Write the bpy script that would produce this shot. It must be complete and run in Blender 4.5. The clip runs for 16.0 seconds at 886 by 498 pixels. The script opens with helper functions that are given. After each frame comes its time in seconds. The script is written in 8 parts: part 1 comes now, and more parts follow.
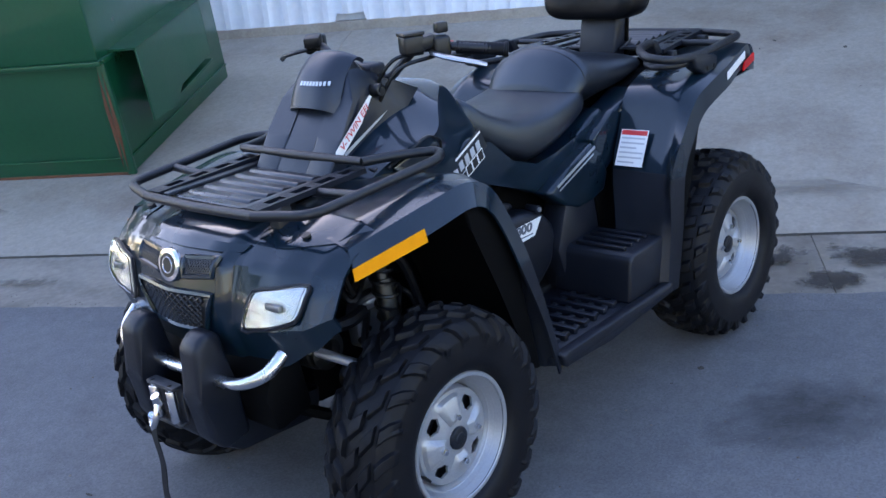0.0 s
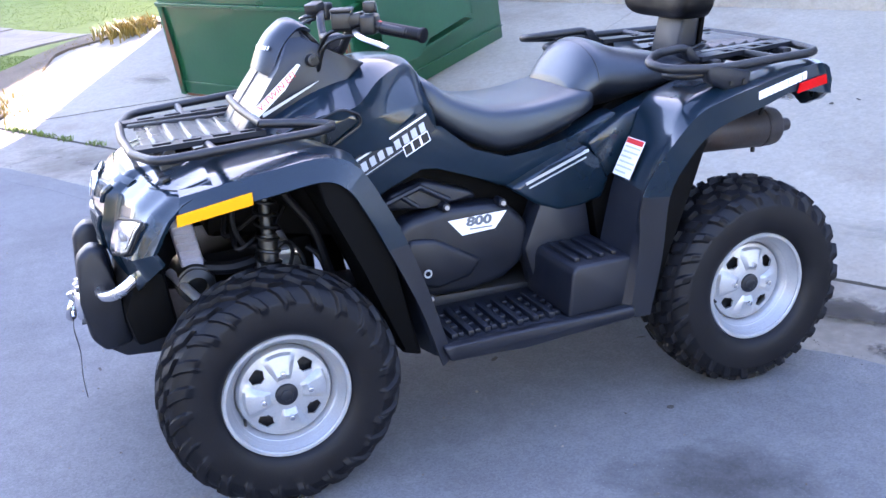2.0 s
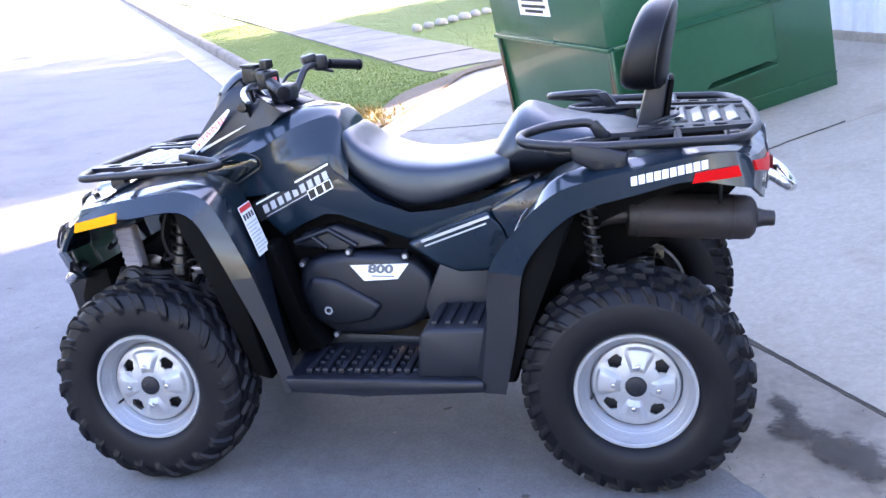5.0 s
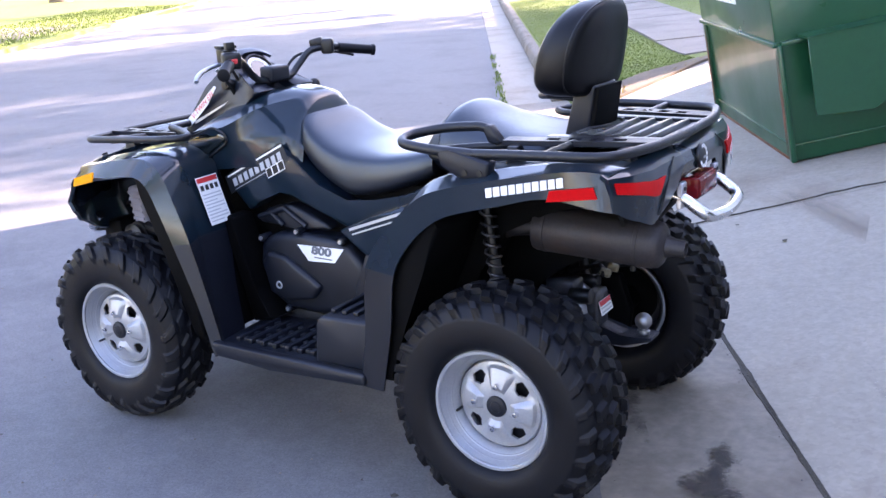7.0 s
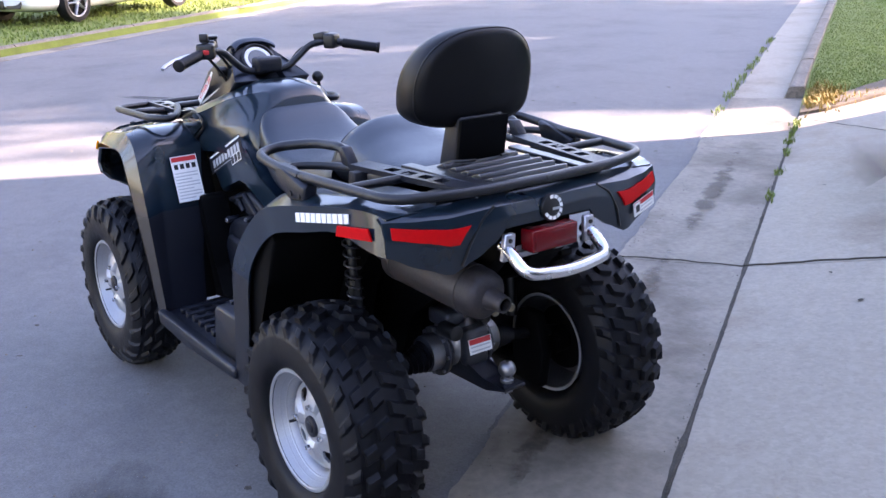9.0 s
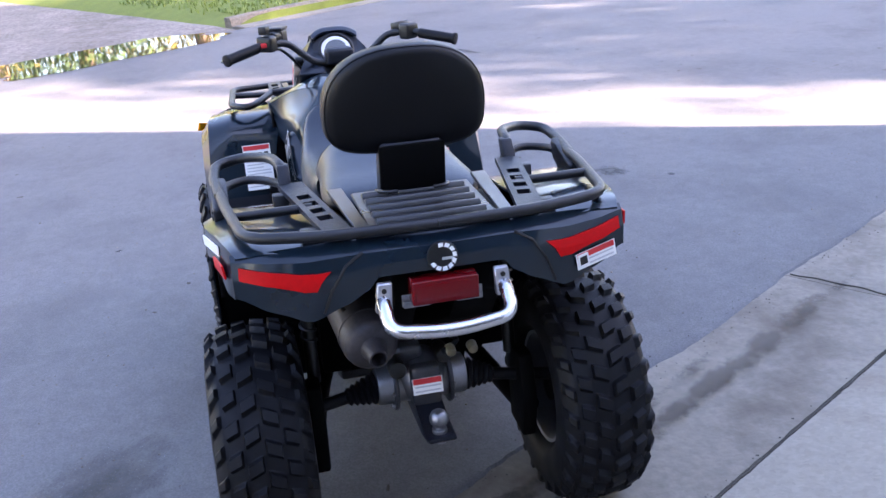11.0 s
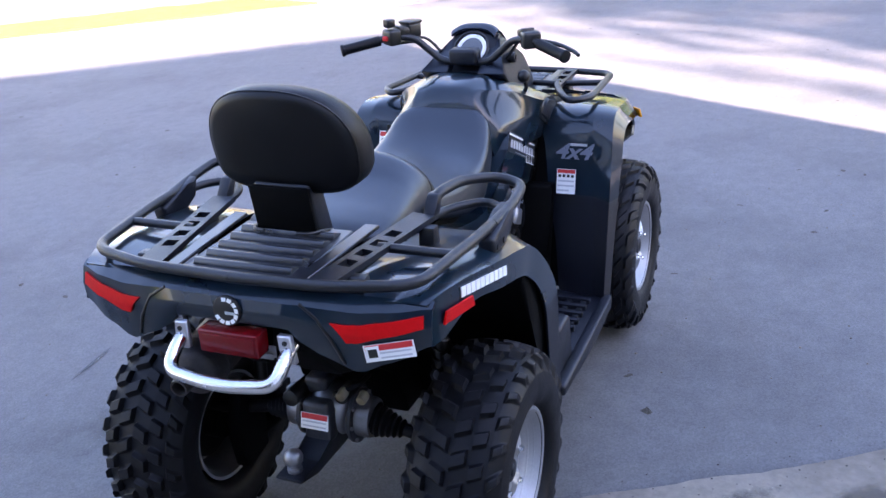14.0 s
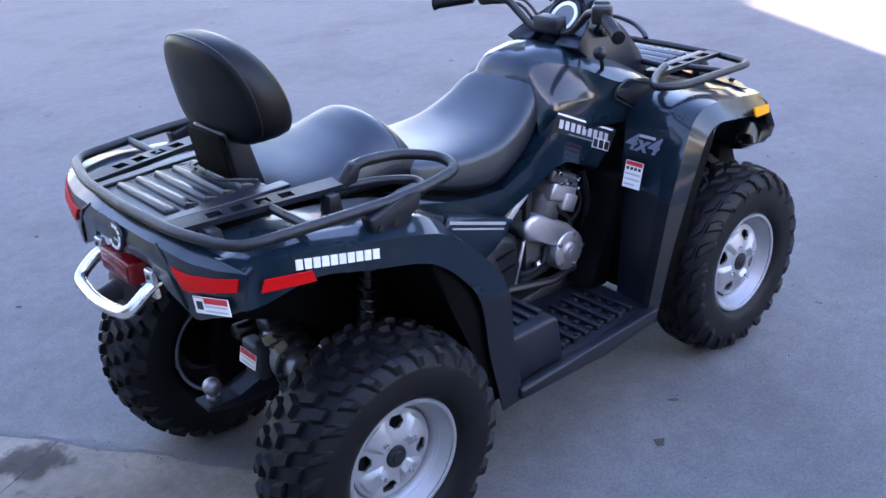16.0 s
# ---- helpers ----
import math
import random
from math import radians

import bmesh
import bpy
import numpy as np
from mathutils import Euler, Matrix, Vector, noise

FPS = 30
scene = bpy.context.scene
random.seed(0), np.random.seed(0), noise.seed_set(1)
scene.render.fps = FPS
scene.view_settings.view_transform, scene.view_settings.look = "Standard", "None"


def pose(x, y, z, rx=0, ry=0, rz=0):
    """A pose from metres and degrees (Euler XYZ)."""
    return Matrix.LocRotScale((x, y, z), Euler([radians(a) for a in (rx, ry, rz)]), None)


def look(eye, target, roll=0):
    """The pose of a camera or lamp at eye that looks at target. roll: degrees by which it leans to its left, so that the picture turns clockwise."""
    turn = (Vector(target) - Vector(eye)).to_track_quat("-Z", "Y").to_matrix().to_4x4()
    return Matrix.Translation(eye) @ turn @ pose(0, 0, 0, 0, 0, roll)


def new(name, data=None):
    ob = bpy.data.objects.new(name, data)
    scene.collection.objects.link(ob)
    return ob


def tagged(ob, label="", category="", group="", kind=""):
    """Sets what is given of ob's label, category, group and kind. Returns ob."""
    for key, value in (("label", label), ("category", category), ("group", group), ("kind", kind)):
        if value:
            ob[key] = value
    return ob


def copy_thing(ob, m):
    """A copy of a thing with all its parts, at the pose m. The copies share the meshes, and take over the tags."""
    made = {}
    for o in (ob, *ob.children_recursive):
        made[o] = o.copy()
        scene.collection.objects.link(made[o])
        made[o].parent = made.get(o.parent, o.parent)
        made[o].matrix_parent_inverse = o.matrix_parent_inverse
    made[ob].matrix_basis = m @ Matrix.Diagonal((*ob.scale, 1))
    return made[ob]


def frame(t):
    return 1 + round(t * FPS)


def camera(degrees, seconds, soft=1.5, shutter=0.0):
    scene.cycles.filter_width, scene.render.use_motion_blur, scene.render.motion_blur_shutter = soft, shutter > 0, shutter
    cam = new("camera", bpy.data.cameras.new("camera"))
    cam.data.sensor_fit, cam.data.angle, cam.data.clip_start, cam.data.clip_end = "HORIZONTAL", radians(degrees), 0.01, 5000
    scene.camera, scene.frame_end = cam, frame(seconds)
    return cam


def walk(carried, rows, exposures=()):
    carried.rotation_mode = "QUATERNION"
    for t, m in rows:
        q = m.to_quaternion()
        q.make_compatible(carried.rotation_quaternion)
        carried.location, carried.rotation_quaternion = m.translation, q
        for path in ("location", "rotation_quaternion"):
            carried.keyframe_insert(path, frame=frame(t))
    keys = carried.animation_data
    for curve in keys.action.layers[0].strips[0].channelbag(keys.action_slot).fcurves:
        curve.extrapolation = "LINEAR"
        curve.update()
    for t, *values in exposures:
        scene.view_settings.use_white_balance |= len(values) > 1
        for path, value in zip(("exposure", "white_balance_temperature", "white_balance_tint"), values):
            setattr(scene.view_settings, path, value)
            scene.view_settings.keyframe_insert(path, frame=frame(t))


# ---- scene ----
cam = camera(48.0, 16.0)
PATH = [
    (0, (3.066, 2.021, 1.636), (1.702, 0.735, 0.939), -6.0),
    (0.5, (2.822, 2.327, 1.638), (1.679, 0.851, 0.919), -4.4),
    (1, (2.555, 2.447, 1.616), (1.506, 0.893, 0.918), -3.9),
    (1.5, (2.239, 2.601, 1.632), (1.348, 0.948, 0.944), -6.4),
    (2, (1.915, 2.878, 1.583), (1.256, 1.123, 0.885), -3.6),
    (2.5, (1.61, 2.954, 1.587), (1.167, 1.129, 0.899), -4.3),
    (3, (1.276, 3.032, 1.602), (1.035, 1.161, 0.936), -5.4),
    (3.5, (0.9, 3.208, 1.6), (0.847, 1.329, 0.917), -3.1),
    (4, (0.598, 3.209, 1.565), (0.627, 1.318, 0.914), -3.7),
    (4.5, (0.257, 3.137, 1.589), (0.35, 1.241, 0.957), -4.4),
    (4.7, (0.122, 3.137, 1.576), (0.345, 1.243, 0.975), -4.8),
    (6.8, (-1.176, 2.72, 1.566), (-0.156, 1.12, 0.932), -5.1),
    (7, (-1.259, 2.623, 1.543), (-0.206, 1.028, 0.954), -4.2),
    (7.5, (-1.492, 2.379, 1.558), (-0.276, 0.885, 1.019), -4.4),
    (8, (-1.885, 2.22, 1.571), (-0.453, 0.982, 0.923), -3.4),
    (8.5, (-2.093, 1.968, 1.6), (-0.577, 0.833, 0.958), -4.0),
    (8.7, (-2.131, 1.832, 1.618), (-0.627, 0.68, 0.979), -2.5),
    (10.8, (-2.403, 0.55, 1.738), (-0.59, 0.077, 1.038), -4.8),
    (11, (-2.419, 0.403, 1.743), (-0.591, 0.024, 1.026), -5.1),
    (11.5, (-2.445, 0.105, 1.794), (-0.588, -0.065, 1.071), -2.3),
    (12, (-2.341, -0.165, 1.801), (-0.483, -0.259, 1.068), -2.2),
    (12.5, (-2.315, -0.439, 1.819), (-0.469, -0.277, 1.066), -4.9),
    (13, (-2.317, -0.75, 1.871), (-0.51, -0.406, 1.085), -3.0),
    (13.5, (-2.155, -1.011, 1.853), (-0.392, -0.499, 1.06), -3.1),
    (14, (-2.014, -1.271, 1.877), (-0.332, -0.523, 1.095), -5.3),
    (14.5, (-1.886, -1.58, 1.895), (-0.336, -0.625, 1.065), -3.9),
    (15, (-1.618, -1.755, 1.84), (-0.136, -0.7, 1.008), -4.1),
    (15.5, (-1.393, -1.986, 1.838), (-0.03, -0.747, 1.058), -5.5),
    (16, (-1.214, -2.201, 1.839), (-0.044, -0.808, 1.007), -4.4),
]
EXPOSURES = [(0, 3.07, 6080, 23), (0.5, 3.95, 6200, 26), (1.2, 4.2, 6250, 29), (3.5, 4.35, 6200, 32), (4.7, 4.25, 6300, 32), (7, 3.8, 6600, 33), (8.5, 3.6, 6700, 33), (11, 3.74, 6600, 31), (13.5, 3.67, 6450, 31), (16, 3.7, 6100, 30)]
walk(cam, [(t, look(eye, target, roll)) for t, eye, target, roll in PATH], EXPOSURES)

# ---------- world and sun: late afternoon, low sun behind the shed ----------
U = Vector((0.514, -0.857, 0.0)).normalized()      # along the street
N = Vector((0.857, 0.514, 0.0)).normalized()       # from the kerb into the street


def street(v, s, z=0.0):
    """A place from metres along the street, metres from the asphalt's edge, and height."""
    return U * v + N * s + Vector((0, 0, z))


SUN_UP = radians(22)
sun_to = (U * 0.489 - N * 0.872) * math.cos(SUN_UP) + Vector((0, 0, math.sin(SUN_UP)))
world = bpy.data.worlds.new("world")
scene.world = world
world.use_nodes = True
wt = world.node_tree
sky = wt.nodes.new("ShaderNodeTexSky")
sky.sky_type = "NISHITA"
sky.sun_disc = False
sky.sun_elevation = SUN_UP
sky.sun_rotation = math.atan2(sun_to.x, sun_to.y)
sky.air_density, sky.dust_density = 1.0, 1.2
wt.links.new(sky.outputs[0], wt.nodes["Background"].inputs["Color"])
wt.nodes["Background"].inputs["Strength"].default_value = 0.10
sun = new("sun", bpy.data.lights.new("sun", "SUN"))
sun.data.energy, sun.data.angle, sun.data.color = 5.0, radians(0.6), (1.0, 0.87, 0.72)
sun.matrix_world = look(sun_to * 60, (0, 0, 0))


# ---------- materials ----------
def material(name, color, rough=0.5, metal=0.0, coat=0.0, var=0.0, scale=8.0, bump=0.0, bscale=120.0, spec=0.5, dirt=None, rvar=0.0, speck=None):
    """A surface with its colour varied at two scales, optional dirt patches and fine relief."""
    m = bpy.data.materials.new(name)
    m.use_nodes = True
    nt = m.node_tree
    b = nt.nodes["Principled BSDF"]
    b.inputs["Roughness"].default_value = rough
    b.inputs["Metallic"].default_value = metal
    b.inputs["Coat Weight"].default_value = coat
    b.inputs["Coat Roughness"].default_value = 0.07
    b.inputs["Specular IOR Level"].default_value = spec
    b.inputs["Base Color"].default_value = (*color, 1)
    if not (var or bump or dirt or rvar or speck):
        return m
    tc = nt.nodes.new("ShaderNodeTexCoord")
    n1 = nt.nodes.new("ShaderNodeTexNoise")
    n1.inputs["Scale"].default_value, n1.inputs["Detail"].default_value = scale, 6
    nt.links.new(tc.outputs["Object"], n1.inputs["Vector"])
    n2 = nt.nodes.new("ShaderNodeTexNoise")
    n2.inputs["Scale"].default_value, n2.inputs["Detail"].default_value = scale * 14, 4
    nt.links.new(tc.outputs["Object"], n2.inputs["Vector"])
    add = nt.nodes.new("ShaderNodeMath")
    add.operation = "ADD"
    nt.links.new(n1.outputs["Fac"], add.inputs[0])
    nt.links.new(n2.outputs["Fac"], add.inputs[1])
    mr = nt.nodes.new("ShaderNodeMapRange")
    mr.inputs["From Min"].default_value, mr.inputs["From Max"].default_value = 0.6, 1.4
    mr.inputs["To Min"].default_value, mr.inputs["To Max"].default_value = 1 - var, 1 + var
    nt.links.new(add.outputs[0], mr.inputs["Value"])
    mul = nt.nodes.new("ShaderNodeMix")
    mul.data_type, mul.blend_type = "RGBA", "MULTIPLY"
    mul.inputs["Factor"].default_value = 1.0
    mul.inputs["A"].default_value = (*color, 1)
    nt.links.new(mr.outputs["Result"], mul.inputs["B"])
    out = mul.outputs["Result"]
    if dirt:
        dcol, dscale, lo, hi = dirt
        n3 = nt.nodes.new("ShaderNodeTexNoise")
        n3.inputs["Scale"].default_value, n3.inputs["Detail"].default_value, n3.inputs["Roughness"].default_value = dscale, 8, 0.65
        nt.links.new(tc.outputs["Object"], n3.inputs["Vector"])
        ramp = nt.nodes.new("ShaderNodeMapRange")
        ramp.inputs["From Min"].default_value, ramp.inputs["From Max"].default_value = lo, hi
        nt.links.new(n3.outputs["Fac"], ramp.inputs["Value"])
        mx = nt.nodes.new("ShaderNodeMix")
        mx.data_type = "RGBA"
        nt.links.new(ramp.outputs["Result"], mx.inputs["Factor"])
        nt.links.new(out, mx.inputs["A"])
        mx.inputs["B"].default_value = (*dcol, 1)
        out = mx.outputs["Result"]
    if speck:
        n5 = nt.nodes.new("ShaderNodeTexVoronoi")
        n5.inputs["Scale"].default_value = speck[0]
        nt.links.new(tc.outputs["Object"], n5.inputs["Vector"])
        sm = nt.nodes.new("ShaderNodeSeparateColor")
        nt.links.new(n5.outputs["Color"], sm.inputs["Color"])
        sr = nt.nodes.new("ShaderNodeMapRange")
        sr.inputs["To Min"].default_value, sr.inputs["To Max"].default_value = 1 - speck[1], 1 + speck[1]
        nt.links.new(sm.outputs["Red"], sr.inputs["Value"])
        sx = nt.nodes.new("ShaderNodeMix")
        sx.data_type, sx.blend_type = "RGBA", "MULTIPLY"
        sx.inputs["Factor"].default_value = 1.0
        nt.links.new(out, sx.inputs["A"])
        nt.links.new(sr.outputs["Result"], sx.inputs["B"])
        out = sx.outputs["Result"]
    nt.links.new(out, b.inputs["Base Color"])
    if rvar:
        rr = nt.nodes.new("ShaderNodeMapRange")
        rr.inputs["From Min"].default_value, rr.inputs["From Max"].default_value = 0.3, 0.7
        rr.inputs["To Min"].default_value, rr.inputs["To Max"].default_value = rough - rvar, rough + rvar
        nt.links.new(n1.outputs["Fac"], rr.inputs["Value"])
        nt.links.new(rr.outputs["Result"], b.inputs["Roughness"])
    if bump:
        n4 = nt.nodes.new("ShaderNodeTexNoise")
        n4.inputs["Scale"].default_value, n4.inputs["Detail"].default_value = bscale, 5
        nt.links.new(tc.outputs["Object"], n4.inputs["Vector"])
        bp = nt.nodes.new("ShaderNodeBump")
        bp.inputs["Strength"].default_value, bp.inputs["Distance"].default_value = bump, 0.01
        nt.links.new(n4.outputs["Fac"], bp.inputs["Height"])
        nt.links.new(bp.outputs["Normal"], b.inputs["Normal"])
    return m


M = {}
M["paint"] = material("dark_green_paint", (0.0044, 0.0124, 0.0212), 0.30, 0.0, 0.72, 0.12, 3, 0, 0, 0.14, None, 0.05)
M["plastic"] = material("black_plastic", (0.0062, 0.0078, 0.0128), 0.42, 0, 0, 0.2, 9, 0.10, 700, 0.36, ((0.008, 0.008, 0.0085), 3.0, 0.62, 0.9), 0.08)
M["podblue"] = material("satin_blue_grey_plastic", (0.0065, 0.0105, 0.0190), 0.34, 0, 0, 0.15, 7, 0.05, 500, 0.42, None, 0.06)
M["rackplate"] = material("black_rack_plastic", (0.0085, 0.0095, 0.0130), 0.30, 0, 0, 0.15, 9, 0.04, 500, 0.75, None, 0.05)
M["visor"] = material("satin_blue_plastic", (0.0090, 0.0135, 0.0230), 0.34, 0, 0, 0.15, 9, 0.05, 500, 0.5)
# near black for black parts, with the shade of deep recesses painted in
M["dark"] = material("shaded_black", (0.0012, 0.0012, 0.0014), 0.65, 0, 0, 0.3, 14, 0.15, 300, 0.08)
M["rubber"] = material("tyre_rubber", (0.0037, 0.0039, 0.0056), 0.52, 0, 0, 0.25, 10, 0.12, 260, 0.22, ((0.0120, 0.0115, 0.0118), 6.0, 0.60, 0.95), 0.1)
M["seat"] = material("seat_vinyl", (0.0042, 0.0047, 0.0074), 0.41, 0, 0, 0.15, 5, 0.10, 420, 0.70, None, 0.06)
M["silver"] = material("silver_wheel_paint", (0.33, 0.34, 0.36), 0.40, 0.50, 0.1, 0.10, 12, 0, 0, 0.5, ((0.22, 0.20, 0.185), 7.0, 0.62, 0.9), 0.07)
M["cushion"] = material("cushion_vinyl", (0.0018, 0.0018, 0.0024), 0.42, 0, 0, 0.15, 5, 0.08, 420, 0.27)
M["seat"].node_tree.nodes["Principled BSDF"].inputs["Coat Weight"].default_value = 0.24
M["seat"].node_tree.nodes["Principled BSDF"].inputs["Coat Roughness"].default_value = 0.26
# bluish tint paints blue sky into the seat's sheen
M["seat"].node_tree.nodes["Principled BSDF"].inputs["Specular Tint"].default_value = (0.74, 0.87, 1.0, 1)
M["tube"] = material("black_coated_tube", (0.0065, 0.007, 0.009), 0.40, 0, 0, 0.15, 12, 0.15, 500)
M["lever"] = material("cast_lever_metal", (0.42, 0.42, 0.43), 0.30, 1.0, 0, 0.08, 20)
M["alu"] = material("cast_aluminium", (0.50, 0.50, 0.53), 0.38, 0.85, 0, 0.15, 20, 0.1, 200)
M["bar"] = material("brushed_aluminium_tube", (0.68, 0.68, 0.69), 0.24, 1.0, 0, 0.08, 15, 0, 0, 0.5, None, 0.06)
M["cast"] = material("dark_casting", (0.060, 0.060, 0.066), 0.42, 0.5, 0, 0.3, 20, 0.15, 120)
M["gloss"] = material("gloss_black_insert", (0.003, 0.006, 0.006), 0.08, 0, 1.0, 0.05, 4)
M["chrome"] = material("polished_metal", (0.75, 0.75, 0.76), 0.16, 1.0, 0, 0.05, 20, 0, 0, 0.5, None, 0.06)
M["steel"] = material("dull_steel", (0.28, 0.28, 0.29), 0.4, 0.9, 0, 0.2, 30)
M["muffler"] = material("heat_stained_muffler", (0.032, 0.028, 0.030), 0.55, 0.35, 0, 0.35, 9, 0.1, 150, 0.5, ((0.05, 0.032, 0.026), 5.0, 0.55, 0.8))
M["amber"] = material("amber_plastic", (0.80, 0.285, 0.0), 0.45, 0, 0.0, 0.08, 60, 0, 0, 0.05)
M["red"] = material("red_reflector", (0.55, 0.006, 0.006), 0.35, 0, 0.0, 0.12, 90, 0, 0, 0.12)
M["redlamp"] = material("dark_red_lamp", (0.13, 0.002, 0.004), 0.25, 0, 0.15, 0.1, 90, 0, 0, 0.25)
M["lampback"] = material("bright_lamp_bowl", (0.50, 0.50, 0.48), 0.22, 0.75, 0, 0.25, 60, 0.5, 30)
M["belly"] = material("dark_belly_pan", (0.03, 0.03, 0.032), 0.55, 0.4, 0, 0.3, 12)
M["bottle"] = material("milky_plastic", (0.27, 0.26, 0.31), 0.4, 0, 0, 0.15, 20)
M["plug"] = material("tan_rubber", (0.16, 0.135, 0.085), 0.6, 0, 0, 0.1, 30)
M["white"] = material("white_sticker", (0.78, 0.78, 0.76), 0.4, 0, 0, 0.03, 20)
M["ink"] = material("printed_grey", (0.45, 0.46, 0.48), 0.5)
M["glassgrey"] = material("dim_display", (0.10, 0.11, 0.12), 0.15)
M["field"] = material("dark_silver_field", (0.022, 0.026, 0.032), 0.35, 0.4)
M["numbergrey"] = material("printed_mid_grey", (0.12, 0.13, 0.15), 0.4, 0.3)
M["black"] = material("plain_black", (0.005, 0.005, 0.005), 0.4)
M["redink"] = material("printed_red", (0.6, 0.03, 0.03), 0.45)
M["decal"] = material("silver_decal", (0.50, 0.52, 0.53), 0.35, 0.5)
M["drivegrey"] = material("dim_silver_lettering", (0.17, 0.19, 0.24), 0.4, 0.3)
M["decalw"] = material("white_lettering", (0.82, 0.82, 0.80), 0.4)
M["asphalt"] = material("worn_asphalt", (0.130, 0.128, 0.127), 0.80, 0, 0, 0.16, 0.9, 0.16, 190, 0.4, ((0.080, 0.078, 0.079), 1.1, 0.48, 0.80), 0.08, (170, 0.15))
M["concrete"] = material("weathered_concrete", (0.300, 0.264, 0.214), 0.85, 0, 0, 0.13, 1.6, 0.14, 90, 0.4, ((0.18, 0.14, 0.105), 1.3, 0.50, 0.78), 0.05, (70, 0.07))
M["kerb"] = material("old_kerb_concrete", (0.172, 0.145, 0.116), 0.85, 0, 0, 0.24, 3, 0.4, 90, 0.4, ((0.080, 0.067, 0.054), 2.2, 0.48, 0.75), 0, (60, 0.25))
M["walk"] = material("old_sidewalk_concrete", (0.190, 0.173, 0.152), 0.85, 0, 0, 0.2, 2, 0.3, 90, 0.4, ((0.12, 0.105, 0.09), 1.6, 0.50, 0.75))
M["pan"] = material("gutter_concrete", (0.235, 0.205, 0.165), 0.85, 0, 0, 0.25, 2.4, 0.25, 60, 0.4, ((0.12, 0.096, 0.072), 1.7, 0.47, 0.68))
M["dirt"] = material("joint_dirt", (0.055, 0.048, 0.037), 0.95, 0, 0, 0.45, 14, 0.6, 90)
M["edge"] = material("edge_grit", (0.085, 0.078, 0.07), 0.95, 0, 0, 0.4, 14, 0.4, 90)
M["grass"] = material("mown_grass", (0.118, 0.152, 0.028), 0.85, 0, 0, 0.25, 5, 0.15, 60, 0.3, ((0.165, 0.165, 0.05), 1.2, 0.6, 0.85))
M["blade"] = material("grass_blade", (0.150, 0.200, 0.038), 0.7, 0, 0, 0.3, 3)
M["soil"] = material("bare_soil", (0.12, 0.09, 0.06), 0.95, 0, 0, 0.3, 4, 0.5, 60)
M["gravel"] = material("grey_gravel", (0.195, 0.172, 0.154), 0.9, 0, 0, 0.35, 2, 0.6, 50, 0.3, ((0.115, 0.098, 0.080), 0.8, 0.5, 0.75), 0, (22, 0.2))
M["binpaint"] = material("green_dumpster_paint", (0.005, 0.066, 0.027), 0.34, 0, 0.25, 0.12, 2.2, 0.06, 40, 0.5, ((0.03, 0.06, 0.03), 3.0, 0.6, 0.85), 0.08)
M["rust"] = material("rusty_steel", (0.12, 0.05, 0.025), 0.85, 0.1, 0, 0.4, 12, 0.3, 80)
M["wall"] = material("white_corrugated_paint", (0.70, 0.73, 0.78), 0.45, 0, 0, 0.08, 1.5, 0.05, 30, 0.5, ((0.45, 0.46, 0.48), 2.5, 0.6, 0.85))
M["carpaint"] = material("white_car_paint", (0.72, 0.73, 0.75), 0.22, 0, 0.8, 0.03, 3)
M["bark"] = material("bark", (0.17, 0.12, 0.085), 0.9, 0, 0, 0.35, 6, 0.7, 25)
M["leaf"] = material("leaf", (0.065, 0.11, 0.025), 0.6, 0, 0, 0.4, 1.5)
M["leafy"] = material("yellow_leaf", (0.24, 0.165, 0.025), 0.65, 0, 0, 0.4, 3)
M["gold"] = material("sunlit_yellow_leaf", (0.26, 0.21, 0.03), 0.65, 0, 0, 0.45, 1.2)
M["siding"] = material("white_siding", (0.72, 0.72, 0.70), 0.6, 0, 0, 0.06, 2)
M["roofing"] = material("grey_shingle", (0.10, 0.10, 0.105), 0.85, 0, 0, 0.25, 6, 0.4, 40)
M["stone"] = material("pale_stone", (0.27, 0.255, 0.23), 0.85, 0, 0, 0.2, 6, 0.4, 40)


